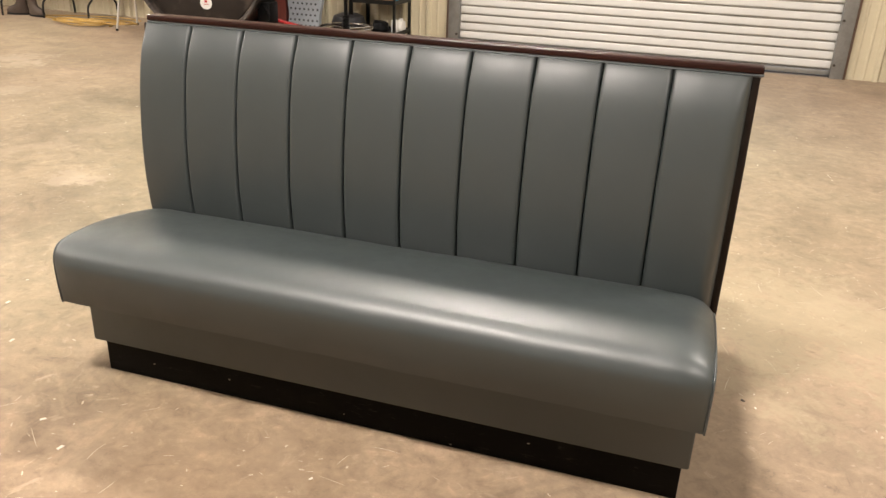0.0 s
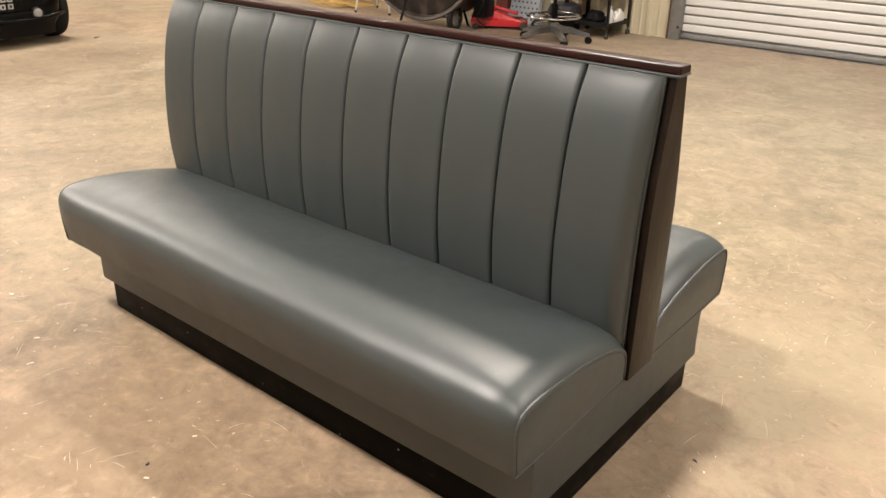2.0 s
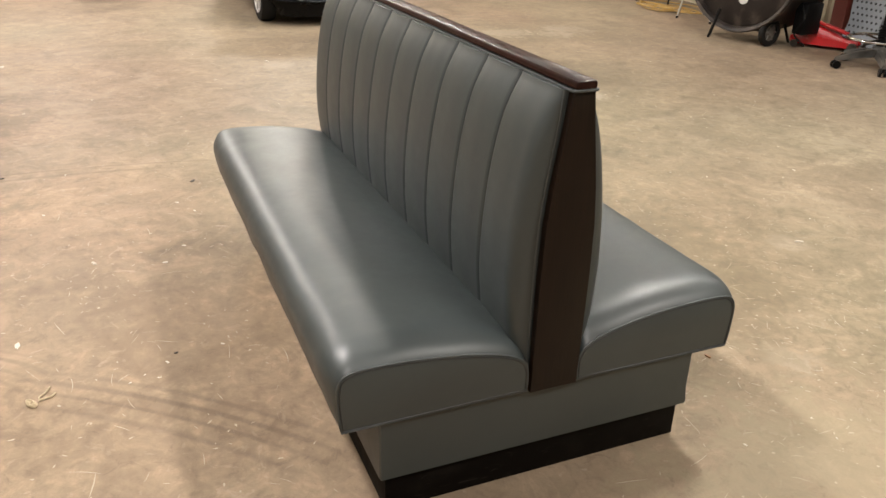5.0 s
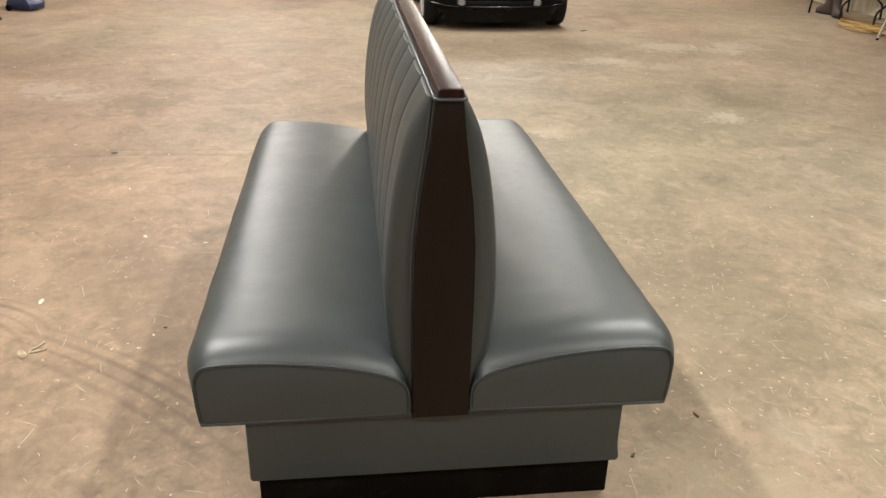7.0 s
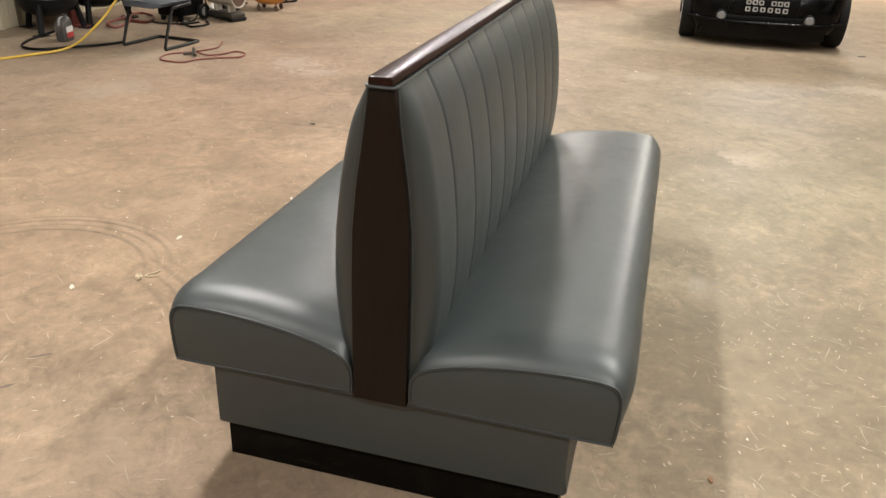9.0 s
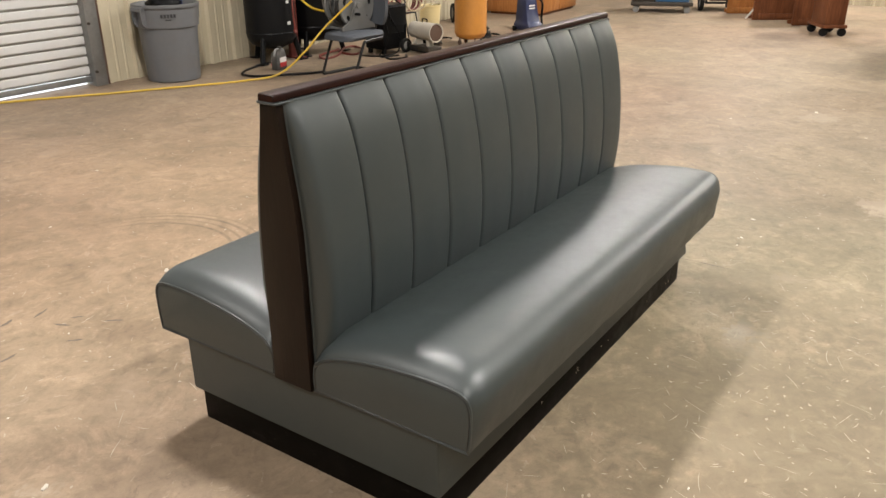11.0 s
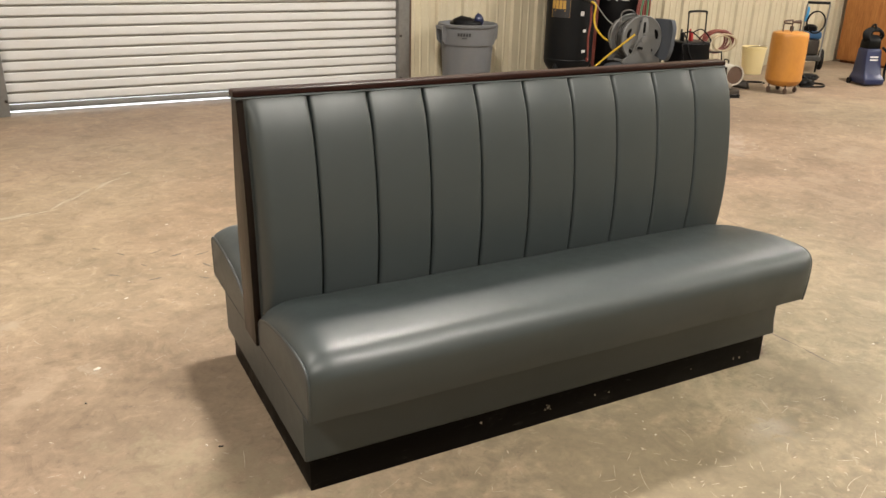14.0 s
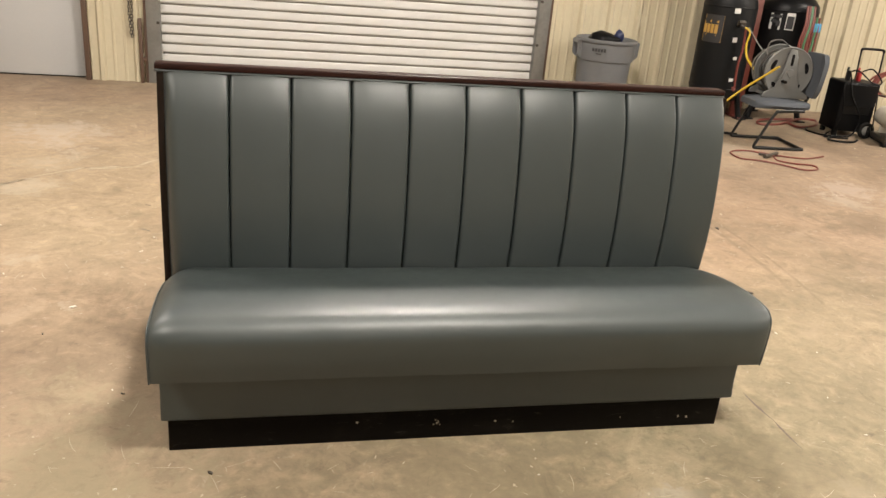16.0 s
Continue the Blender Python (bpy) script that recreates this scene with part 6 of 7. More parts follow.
def ribbed_locker(x, y, turn):
    ob = thing("ribbed_bin", x, y, 0, turn, "white ribbed metal bin on short legs", "bin")
    bm = bmesh.new()
    pts = []
    for k in range(24):
        a = -0.45 + 0.0375 * k
        pts += [(a, 0.25), (a + 0.012, 0.265), (a + 0.025, 0.265), (a + 0.0335, 0.25)]
    ring = pts + [(0.45, -0.25), (-0.45, -0.25)]
    loft(bm, [[(px, py, 0.10) for px, py in ring], [(px, py, 0.95) for px, py in ring]])
    part("body", bm, RIB_WHITE, ob, smooth=0)
    for sx in (-1, 1):
        for sy in (-1, 1):
            bm = bmesh.new()
            rod(bm, (sx * 0.4, sy * 0.2, 0), (sx * 0.4, sy * 0.2, 0.1), 0.02)
            part("leg", bm, BLACK_METAL, ob)


def welder_cart(x, y, turn):
    ob = thing("welder", x, y, 0, turn, "blue welding machine on a dark caster cart", "welder")
    bm = bmesh.new()
    box(bm, (-0.30, -0.46, 0.10), (0.30, 0.46, 0.16), 0.008)
    cart = part("cart_tray", bm, DIRTY_STEEL, ob)
    for sx in (-1, 1):
        for sy in (-1, 1):
            bm = bmesh.new()
            rod(bm, (sx * 0.25 - 0.018, sy * 0.38, 0.05), (sx * 0.25 + 0.018, sy * 0.38, 0.05), 0.05, seg=18)
            rod(bm, (sx * 0.25, sy * 0.38, 0.06), (sx * 0.25, sy * 0.38, 0.11), 0.012, seg=8)
            part("caster", bm, GREY_METAL, cart)
    bm = bmesh.new()
    box(bm, (-0.26, -0.10, 0.16), (0.26, 0.40, 0.86), 0.012)
    body = part("case", bm, BLUE_PAINT, ob, "blue sheet-metal case")
    bm = bmesh.new()
    box(bm, (-0.27, -0.42, 0.16), (0.27, -0.11, 0.72), 0.012)
    part("front_box", bm, DIRTY_STEEL, ob, "dark front compartment")
    bm = bmesh.new()
    for k in range(6):
        box(bm, (0.262, 0.02, 0.35 + 0.05 * k), (0.266, 0.32, 0.365 + 0.05 * k))
    part("louvre", bm, DARK_PRINT, body)
    bm = bmesh.new()
    for k in range(5):
        tube(bm, [(0.29 + 0.012 * k, -0.27 + (0.13 + 0.01 * k) * math.cos(a), 0.56 + (0.13 + 0.008 * k) * math.sin(a)) for a in (2 * math.pi * q / 26 for q in range(26))], 0.010, 6, True)
    part("cable_coil", bm, BLACK_PLASTIC, ob)
    bm = bmesh.new()
    box(bm, (0.27, -0.46, 0.30), (0.30, -0.42, 0.50), 0.006)
    part("torch_holder", bm, RED_PAINT, ob)
    bm = bmesh.new()
    tube(bm, bezier([(0.27, 0.1, 0.36), (0.31, 0.12, 0.40), (0.32, 0.16, 0.34), (0.28, 0.18, 0.30)], 5), 0.012)
    part("gas_fitting", bm, CHROME, ob)


def generator(x, y, turn):
    ob = thing("generator", x, y, 0, turn, "black portable generator in a tube frame with wheels", "generator")
    bm = bmesh.new()
    for s in (-1, 1):
        tube(bm, bezier([(-0.33, s * 0.24, 0.12), (-0.33, s * 0.24, 0.55), (-0.29, s * 0.24, 0.60), (0.29, s * 0.24, 0.60), (0.33, s * 0.24, 0.55), (0.33, s * 0.24, 0.12)], 5), 0.016)
        rod(bm, (-0.33, s * 0.24, 0.13), (0.33, s * 0.24, 0.13), 0.016)
    for sx in (-1, 1):
        rod(bm, (sx * 0.33, -0.24, 0.13), (sx * 0.33, 0.24, 0.13), 0.016)
    part("tube_frame", bm, BLACK_METAL, ob)
    bm = bmesh.new()
    box(bm, (-0.29, -0.20, 0.15), (0.29, 0.20, 0.34), 0.03, 3)
    part("engine", bm, BLACK_PLASTIC, ob)
    bm = bmesh.new()
    box(bm, (-0.27, -0.21, 0.40), (0.27, 0.21, 0.58), 0.04, 3)
    part("fuel_tank", bm, BLACK_METAL, ob)
    bm = bmesh.new()
    box(bm, (0.29, -0.14, 0.20), (0.30, 0.10, 0.26))
    part("plate", bm, GREY_METAL, ob)
    for s in (-1, 1):
        bm = bmesh.new()
        tyre(bm, 0.14, 0.06, pose(0.22, s * 0.30, 0.14, 90), 24)
        w = part("wheel", bm, RUBBER, ob)
        bm = bmesh.new()
        lathe(bm, [(0, -0.016), (0.088, -0.016), (0.088, 0.016), (0, 0.016)], 18, pose(0.22, s * 0.30, 0.14, 90))
        part("rim", bm, GREY_METAL, w, "pale wheel rim")
        bm = bmesh.new()
        rod(bm, (-0.28, s * 0.2, 0.0), (-0.28, s * 0.2, 0.13), 0.018)
        part("foot", bm, RUBBER, ob)


def leaning_panel(x, y, turn, w, h, material, label):
    ob = thing("wood_panel", x, y, 0, turn, label, "panel", "wooden panels")
    bm = bmesh.new()
    box(bm, (-w / 2, -0.012, 0.0), (w / 2, 0.012, h), 0.002)
    p = part("board", bm, material, ob)
    p.matrix_basis = pose(0, 0, 0.004, -4)
    bm = bmesh.new()
    for sx in (-1, 1):
        box(bm, (sx * (w / 2 - 0.04) - 0.035, 0.013, 0.01), (sx * (w / 2 - 0.04) + 0.035, 0.024, h - 0.01), 0.002)
    for z in (0.05, h - 0.08):
        box(bm, (-w / 2 + 0.077, 0.013, z - 0.03), (w / 2 - 0.077, 0.022, z + 0.04), 0.002)
    part("stile", bm, material, p)
    bm = bmesh.new()
    box(bm, (-w / 2 + 0.02, -0.24, 0.0), (w / 2 - 0.02, -0.20, 0.05), 0.002)
    rod(bm, (0, -0.22, 0.03), (0, -0.03, h * 0.6), 0.015)
    part("prop", bm, material, ob)


def trestle(x, y, turn):
    ob = thing("trestle", x, y, 0, turn, "white painted metal trestle leaning by the boards", "trestle")
    for a, b in (((-0.30, 0.0, 0.015), (0.18, -0.05, 0.62)), ((0.02, -0.02, 0.36), (0.42, -0.02, 0.40)), ((0.38, 0.0, 0.0), (0.30, 0.0, 0.62))):
        bm = bmesh.new()
        rod(bm, a, b, 0.014)
        part("bar", bm, WHITE_PAINT, ob)


def panel_dolly(x, y, turn):
    ob = thing("dolly", x, y, 0, turn, "dark dolly with a rubber wheel beside the boards", "dolly")
    bm = bmesh.new()
    box(bm, (-0.25, -0.15, 0.10), (0.25, 0.15, 0.14), 0.006)
    part("deck", bm, DARK_WOOD, ob)
    for s in (-1, 1):
        for q in (-1, 1):
            bm = bmesh.new()
            rod(bm, (s * 0.2 - 0.018, q * 0.11, 0.05), (s * 0.2 + 0.018, q * 0.11, 0.05), 0.05, seg=18)
            rod(bm, (s * 0.2, q * 0.11, 0.06), (s * 0.2, q * 0.11, 0.105), 0.012, seg=8)
            part("caster", bm, RUBBER, ob)
    bm = bmesh.new()
    box(bm, (-0.24, -0.12, 0.14), (0.24, 0.12, 0.75), 0.01)
    part("crate", bm, DARK_WOOD, ob)


def oil_jug(x, y, turn):
    ob = thing("oil_jug", x, y, 0, turn, "grey oil jug with a red and white label", "jug")
    ob.scale = (0.85, 0.85, 0.68)
    bm = bmesh.new()
    loft(bm, [[(u * w + o, v * d, z) for u, v in ((-1, -0.6), (-0.7, -1), (0.7, -1), (1, -0.6), (1, 0.6), (0.7, 1), (-0.7, 1), (-1, 0.6))] for z, w, d, o in ((0.0, 0.085, 0.055, 0), (0.01, 0.092, 0.06, 0), (0.20, 0.092, 0.06, 0), (0.245, 0.075, 0.055, -0.005), (0.285, 0.04, 0.04, -0.03), (0.295, 0.028, 0.028, -0.035))])
    body = part("body", bm, STOOL_GREY, ob, smooth=30)
    bm = bmesh.new()
    lathe(bm, [(0, 0), (0.026, 0), (0.026, 0.03), (0, 0.03)], 16, pose(-0.035, 0, 0.293))
    part("cap", bm, STOOL_GREY, ob)
    bm = bmesh.new()
    tube(bm, bezier([(-0.01, 0, 0.285), (0.05, 0, 0.29), (0.075, 0, 0.25), (0.088, 0, 0.20)], 5), 0.013)
    part("handle", bm, GREY_METAL, body)
    for s in (-1, 1):
        bm = bmesh.new()
        box(bm, (-0.065, s * 0.0605 - 0.001, 0.11), (0.065, s * 0.0605 + 0.001, 0.18))
        part("label", bm, STICKER, body, "white label")
        bm = bmesh.new()
        box(bm, (-0.065, s * 0.0612 - 0.001, 0.045), (0.065, s * 0.0612 + 0.001, 0.109))
        part("label_band", bm, RED_PAINT, body, "red label band")


wheeled_bin(-3.52, -4.60)
air_tank(-4.735, -4.52, 0.258, TANK_GREY, 0, "tall charcoal air compressor tank against the wall", True)
air_tank(-5.39, -4.52, 0.285, TANK_BLACK, 0, "tall black air compressor tank against the wall", False)
bracket = thing("red_stand", -4.985, -4.46, 0, 0, "dark red steel stand between the two tanks", "stand")
bm = bmesh.new()
box(bm, (-0.06, -0.02, 0.01), (0.06, 0.02, 1.35), 0.004)
part("upright", bm, RED_OXIDE, bracket)
bm = bmesh.new()
box(bm, (-0.04, -0.20, 0.0), (0.04, 0.14, 0.02), 0.003)
part("foot", bm, RED_OXIDE, bracket)
sled_chair(-4.595, -3.275, -5)
hose_reel(-4.694, -3.399, 0.414, -8)
battery_charger(-5.81, -3.845, -8)
torpedo_heater(-5.99, -3.45, 72)
cord_ring(-6.22, -3.84, 0.50, -6, RED_HOSE, "red rubber hose coiled over the heater handle", 0.155, 9, 3)
cord_ring(-6.22, -3.76, 0.49, -12, STRAW, "pale cord coiled with the red hose", 0.13, 2, 9)
pail(-7.50, -4.44)
portable_tank(-6.765, -3.34)
pressure_washer(-8.43, -4.42, 48)
carpet_cleaner(-8.17, -3.34, 70)
oak_cabinet(-10.26, -4.40, 3)
ribbed_locker(-12.85, -3.72, -62)
welder_cart(-11.24, -2.66, 20)
generator(-11.91, -1.99, 28)
leaning_panel(-11.50, -1.50, -62, 0.45, 1.25, CABINET_WOOD, "upright honey oak cabinet panel")
leaning_panel(-10.98, -0.86, -58, 0.72, 1.10, DARK_WOOD, "dark walnut cabinet panel standing on edge")
leaning_panel(-10.60, -0.35, -60, 0.50, 1.15, DARK_WOOD, "dark walnut panel beside the dolly")
trestle(-10.95, -1.00, 120)
panel_dolly(-9.85, -0.02, 30)
oil_jug(-4.40, -4.10, 12)

hose_thing("air_hose", [(-1.6, -5.06, 0.012), (-2.1, -4.86, 0.012), (-2.7, -4.48, 0.012), (-3.2, -4.20, 0.012), (-3.75, -3.90, 0.012), (-4.02, -3.72, 0.05), (-4.20, -3.55, 0.24), (-4.36, -3.44, 0.44), (-4.53, -3.22, 0.69)], 0.0095, YELLOW_HOSE, "yellow air hose running from under the door to the reel")
hose_thing("air_hose", [(-4.715, -4.17, 0.92), (-4.760, -4.13, 0.875), (-4.749, -4.13, 0.76), (-4.755, -4.09, 0.655), (-4.76, -3.95, 0.57), (-4.72, -3.75, 0.55), (-4.66, -3.52, 0.56)], 0.0105, YELLOW_HOSE, "yellow hose looping from tank valve to reel")
valve = thing("air_valve", -4.70, -4.235, 0.07, 0, "brass and steel outlet valve on the charcoal tank", "valve")
bm = bmesh.new()
rod(bm, (0, -0.02, 0.86), (0, 0.05, 0.86), 0.02)
rod(bm, (-0.035, 0.03, 0.885), (0.035, 0.03, 0.885), 0.022)
rod(bm, (0.0, 0.045, 0.86), (-0.02, 0.075, 0.845), 0.022)
part("fitting", bm, DIRTY_STEEL, valve)
hose_thing("safety_line", [(-4.755, -4.20, 0.905), (-4.764, -4.20, 0.70), (-4.748, -4.20, 0.56), (-4.757, -4.20, 0.40), (-4.765, -4.20, 0.33), (-4.75, -4.19, 0.31), (-4.735, -4.19, 0.34)], 0.011, RED_HOSE, "thin red hose hanging down the tank")
hose_thing("safety_line", [(-4.76, -4.17, 0.92), (-4.92, -4.10, 0.72), (-4.98, -3.90, 0.66), (-4.90, -3.55, 0.72), (-4.70, -3.40, 0.80)], 0.006, GREY_METAL, "thin grey line slung between tank and reel")
for k, mt in enumerate((RED_HOSE, RED_HOSE, GREEN_HOSE, RED_HOSE)):
    dx = 0.026 * k
    hose_thing("air_hose", [(-5.36 - dx, -4.19, 1.15), (-5.34 - dx, -4.14, 0.98), (-5.31 - dx, -4.13, 0.78), (-5.36 - dx, -4.14, 0.60), (-5.42 - dx, -4.16, 0.76), (-5.43 - dx, -4.18, 1.05)], 0.011, mt, "coloured air hose looped on the black tank")
blue_tag = thing("blue_fitting", -5.50, -4.20, 0.07, 0, "bright blue plastic hose fitting on the black tank", "fitting")
bm = bmesh.new()
box(bm, (-0.04, -0.035, 0.84), (0.04, 0.035, 0.93), 0.012)
part("housing", bm, SKY_PLASTIC, blue_tag)
gun = hose_thing("air_line", [(-4.89, -2.857, 0.008), (-4.65, -2.765, 0.008), (-4.43, -2.845, 0.008), (-4.24, -2.98, 0.008), (-4.05, -2.92, 0.008), (-4.02, -2.72, 0.008), (-4.16, -2.66, 0.008), (-4.30, -2.535, 0.008), (-4.39, -2.41, 0.008), (-4.53, -2.43, 0.008), (-4.575, -2.545, 0.008), (-4.44, -2.585, 0.009), (-4.33, -2.66, 0.012), (-4.36, -2.78, 0.02)], 0.0065, RED_HOSE, "red air line with a blow gun on the floor")
bm = bmesh.new()
rod(bm, (-4.25, -2.735, 0.022), (-4.45, -2.865, 0.022), 0.014)
rod(bm, (-4.32, -2.78, 0.022), (-4.28, -2.86, 0.014), 0.011)
part("blow_gun", bm, DIRTY_STEEL, gun, "steel blow gun")
hose_thing("drain_hose", [(-4.55, -4.28, 0.05), (-4.30, -4.35, 0.014), (-4.00, -4.20, 0.014), (-3.95, -3.98, 0.014), (-4.15, -3.80, 0.014), (-4.35, -3.64, 0.014), (-4.50, -3.58, 0.014)], 0.011, BLACK_PLASTIC, "black hose lying in a loop by the tank")
for k, pts in enumerate(([(-5.59, -4.40, 0.012), (-5.45, -4.19, 0.012), (-5.45, -4.00, 0.012), (-5.70, -4.10, 0.02), (-5.88, -4.36, 0.012), (-5.64, -4.31, 0.030), (-5.30, -4.12, 0.012), (-5.05, -4.08, 0.012), (-5.16, -4.24, 0.022), (-5.50, -4.28, 0.03), (-5.66, -4.44, 0.012)], [(-5.5, -3.62, 0.010), (-5.42, -3.48, 0.010), (-5.60, -3.42, 0.010), (-5.74, -3.52, 0.010)],
                         [(-6.25, -3.75, 0.014), (-6.5, -3.85, 0.014), (-6.75, -3.95, 0.014), (-7.0, -3.85, 0.014), (-6.9, -3.7, 0.03)], [(-7.2, -3.45, 0.014), (-7.45, -3.35, 0.014), (-7.6, -3.5, 0.014), (-7.4, -3.65, 0.02), (-7.15, -3.6, 0.014)])):
    hose_thing("loose_cable", pts, 0.010 if k else 0.012, RED_HOSE if k == 0 else BLACK_PLASTIC, "loose cable lying on the floor by the equipment", "cable")
rag(-6.40, -3.80, 0, (0.09, 0.08, 0.05), WHITE_PAINT, "dirty white rag on the floor by the heater", 11.0)
rag(-6.55, -3.72, 0, (0.07, 0.12, 0.05), DIRTY_STEEL, "greasy grey tool head on the floor", 12.0, "wrench_set", "tool")
rag(-7.35, -3.50, 0, (0.10, 0.07, 0.05), BLACK_PLASTIC, "black hose fittings heaped beside the orange tank", 13.0, "fittings", "fittings")
rag(-7.80, -3.85, 0, (0.16, 0.10, 0.04), BLACK_PLASTIC, "dark crumpled hose end on the floor", 14.0, "hose_end", "hose")

chain = thing("pull_chain", 0.945, S_WALL + 0.06, 0, 0, "rusty steel pull chain hanging in a loop beside the door", "chain")
bm = bmesh.new()
for off, swing in ((-0.012, 0.0), (0.012, 0.5)):
    for k in range(67):
        z = 0.425 + 0.028 * k
        turned = (k + (off > 0)) % 2
        cx = off * min(1.0, 0.2 + 0.10 * k) + 0.003 * math.sin(0.21 * k + swing)
        pts = []
        for q in range(10):
            a = 2 * math.pi * q / 10
            px, pz = 0.0105 * math.cos(a), 0.0195 * math.sin(a)
            pts.append((cx if turned else cx + px, px + off * 0.5 if turned else off * 0.5, z + pz))
        tube(bm, pts, 0.0038, 5, True)
tagged(part("links", bm, DIRTY_STEEL, chain), kind="stuff")
bm = bmesh.new()
box(bm, (-0.02, -0.06, 2.26), (0.02, 0.01, 2.32), 0.003)
part("bracket", bm, DIRTY_STEEL, chain)
lever = thing("lock_bar", 0.845 + 0.03, S_WALL + 0.048, 0, 0, "brown steel lock bar standing beside the door guide", "lock bar")
bm = bmesh.new()
box(bm, (-0.014, -0.012, 0.0), (0.014, 0.012, 0.58), 0.003)
part("bar", bm, RUST_TRIM, lever)
bm = bmesh.new()
box(bm, (-0.05, -0.008, 0.20), (-0.012, 0.008, 0.235), 0.003)
part("latch", bm, RUST_TRIM, lever)


# ---------------------------------------------------------------- the small black car
def microcar(x, y, turn):
    ob = thing("microcar", x, y, 0, turn, "small black two-seat city car parked on the shop floor", "car")
    # stations from tail to nose: x, half width, sill, belt, top, half width at top
    st = [(-2.26, 0.60, 0.34, 0.80, 1.02, 0.50), (-2.18, 0.70, 0.26, 0.86, 1.30, 0.54), (-1.85, 0.76, 0.20, 0.92, 1.50, 0.57), (-1.2, 0.77, 0.18, 0.92, 1.54, 0.58), (-0.75, 0.77, 0.18, 0.90, 1.50, 0.57), (-0.35, 0.765, 0.18, 0.87, 1.26, 0.56),
          (-0.05, 0.755, 0.18, 0.83, 0.97, 0.56), (0.16, 0.735, 0.175, 0.74, 0.83, 0.52), (0.30, 0.69, 0.165, 0.60, 0.68, 0.44), (0.375, 0.60, 0.16, 0.46, 0.53, 0.36), (0.40, 0.50, 0.17, 0.38, 0.42, 0.30)]
    rings = []
    for px, w, sill, belt, top, tw in st:
        half = [(w * 0.90, sill), (w * 0.985, sill + 0.07), (w, sill + 0.6 * (belt - sill)), (w * 0.97, belt), (w * 0.90, belt + 0.25 * (top - belt)), (tw * 1.08, top - 0.18 * (top - belt)), (tw * 0.9, top - 0.03), (tw * 0.45, top)]
        rings.append([(px, a, z) for a, z in half] + [(px, -a, z) for a, z in reversed(half)])
    bm = bmesh.new()
    loft(bm, rings)
    bmesh.ops.subdivide_edges(bm, edges=bm.edges[:], cuts=1, use_grid_fill=True, smooth=0.6)
    body = part("body", bm, CAR_PAINT, ob, smooth=50)
    bm = bmesh.new()
    loft(bm, [[(px, s * w, z) for s in (-1, 1)] + [(px + 0.02, s * w, z + h) for s in (1, -1)] for px, w, z, h in ((0.29, 0.60, 0.10, 0.15), (0.36, 0.57, 0.095, 0.15), (0.415, 0.46, 0.09, 0.15), (0.43, 0.28, 0.09, 0.15))])
    part("bumper_lip", bm, CAR_PAINT, body, "matt black bumper lip")
    bm = bmesh.new()
    ridge = [(0.300, s * 0.70, 0.262) for s in (-1,)] + [(0.385, -0.58, 0.250), (0.437, -0.36, 0.240), (0.450, 0.0, 0.236), (0.437, 0.36, 0.240), (0.385, 0.58, 0.250), (0.300, 0.70, 0.262)]
    tube(bm, bezier(ridge, 5), 0.020, 10)
    part("bumper_ridge", bm, CAR_PAINT, body, "rounded lower edge of the bumper")
    bm = bmesh.new()
    box(bm, (0.36, -0.40, 0.235), (0.425, 0.40, 0.30), 0.01)
    part("lower_grille", bm, BLACK_PLASTIC, body)
    bm = bmesh.new()
    box(bm, (0.30, -0.34, 0.50), (0.372, 0.34, 0.56), 0.012)
    part("upper_grille", bm, BLACK_PLASTIC, body)
    bm = bmesh.new()
    box(bm, (0.405, -0.29, 0.318), (0.425, 0.29, 0.475), 0.004)
    plate = part("front_plate", bm, BLACK_PLASTIC, ob, "black front plate with white bars")
    rows = []
    for z, slots in ((0.425, (0, 1, 2, 4, 5, 6)), (0.362, (0, 1.2, 2.4, 3.6, 4.8, 6))):
        for k in slots:
            y = -0.170 + 0.0567 * k
            rows += [(y, z + 0.017, 0.046, 0.010), (y, z - 0.017, 0.046, 0.010), (y - 0.016, z, 0.014, 0.042), (y + 0.018, z, 0.010, 0.042)]
    tagged(bars("print", plate, STICKER, rows, pose(0.427, 0, 0, 0, 0, 90)), kind="stuff")
    bm = bmesh.new()
    tube(bm, [(0.352, 0.055 * math.cos(a), 0.535 + 0.05 * math.sin(a)) for a in (2 * math.pi * q / 24 for q in range(24))], 0.011, 8, True)
    part("badge_ring", bm, CHROME, ob, "plain chrome badge ring")
    for s in (-1, 1):
        bm = bmesh.new()
        lathe(bm, [(0, 0.02), (0.03, 0.018), (0.044, 0.004), (0.046, 0.0), (0.046, -0.08), (0, -0.08)], 20, pose(0.425, s * 0.40, 0.285, 0, 90))
        fog = part("fog_lamp", bm, LAMP_GLASS, ob, "round clear fog lamp")
        bm = bmesh.new()
        lathe(bm, [(0.046, 0.01), (0.056, 0.006), (0.058, -0.04), (0.046, -0.04)], 20, pose(0.425, s * 0.40, 0.285, 0, 90))
        part("bezel", bm, BLACK_PLASTIC, fog)
        bm = bmesh.new()
        lathe(bm, [(0, 0.03), (0.07, 0.024), (0.10, 0.0), (0.10, -0.06), (0, -0.06)], 24, pose(0.235, s * 0.50, 0.66, 0, 62, s * 22) @ Matrix.Diagonal((1.2, 0.9, 1, 1)))
        part("headlight", bm, LAMP_GLASS, ob, "clear oval headlight")
        bm = bmesh.new()
        box(bm, (-0.26, min(s * 0.80, s * 0.93), 0.93), (-0.14, max(s * 0.80, s * 0.93), 1.06), 0.03, 3)
        rod(bm, (-0.2, s * 0.74, 0.95), (-0.2, s * 0.82, 0.96), 0.02)
        part("mirror", bm, CAR_PAINT, ob)
        bm = bmesh.new()
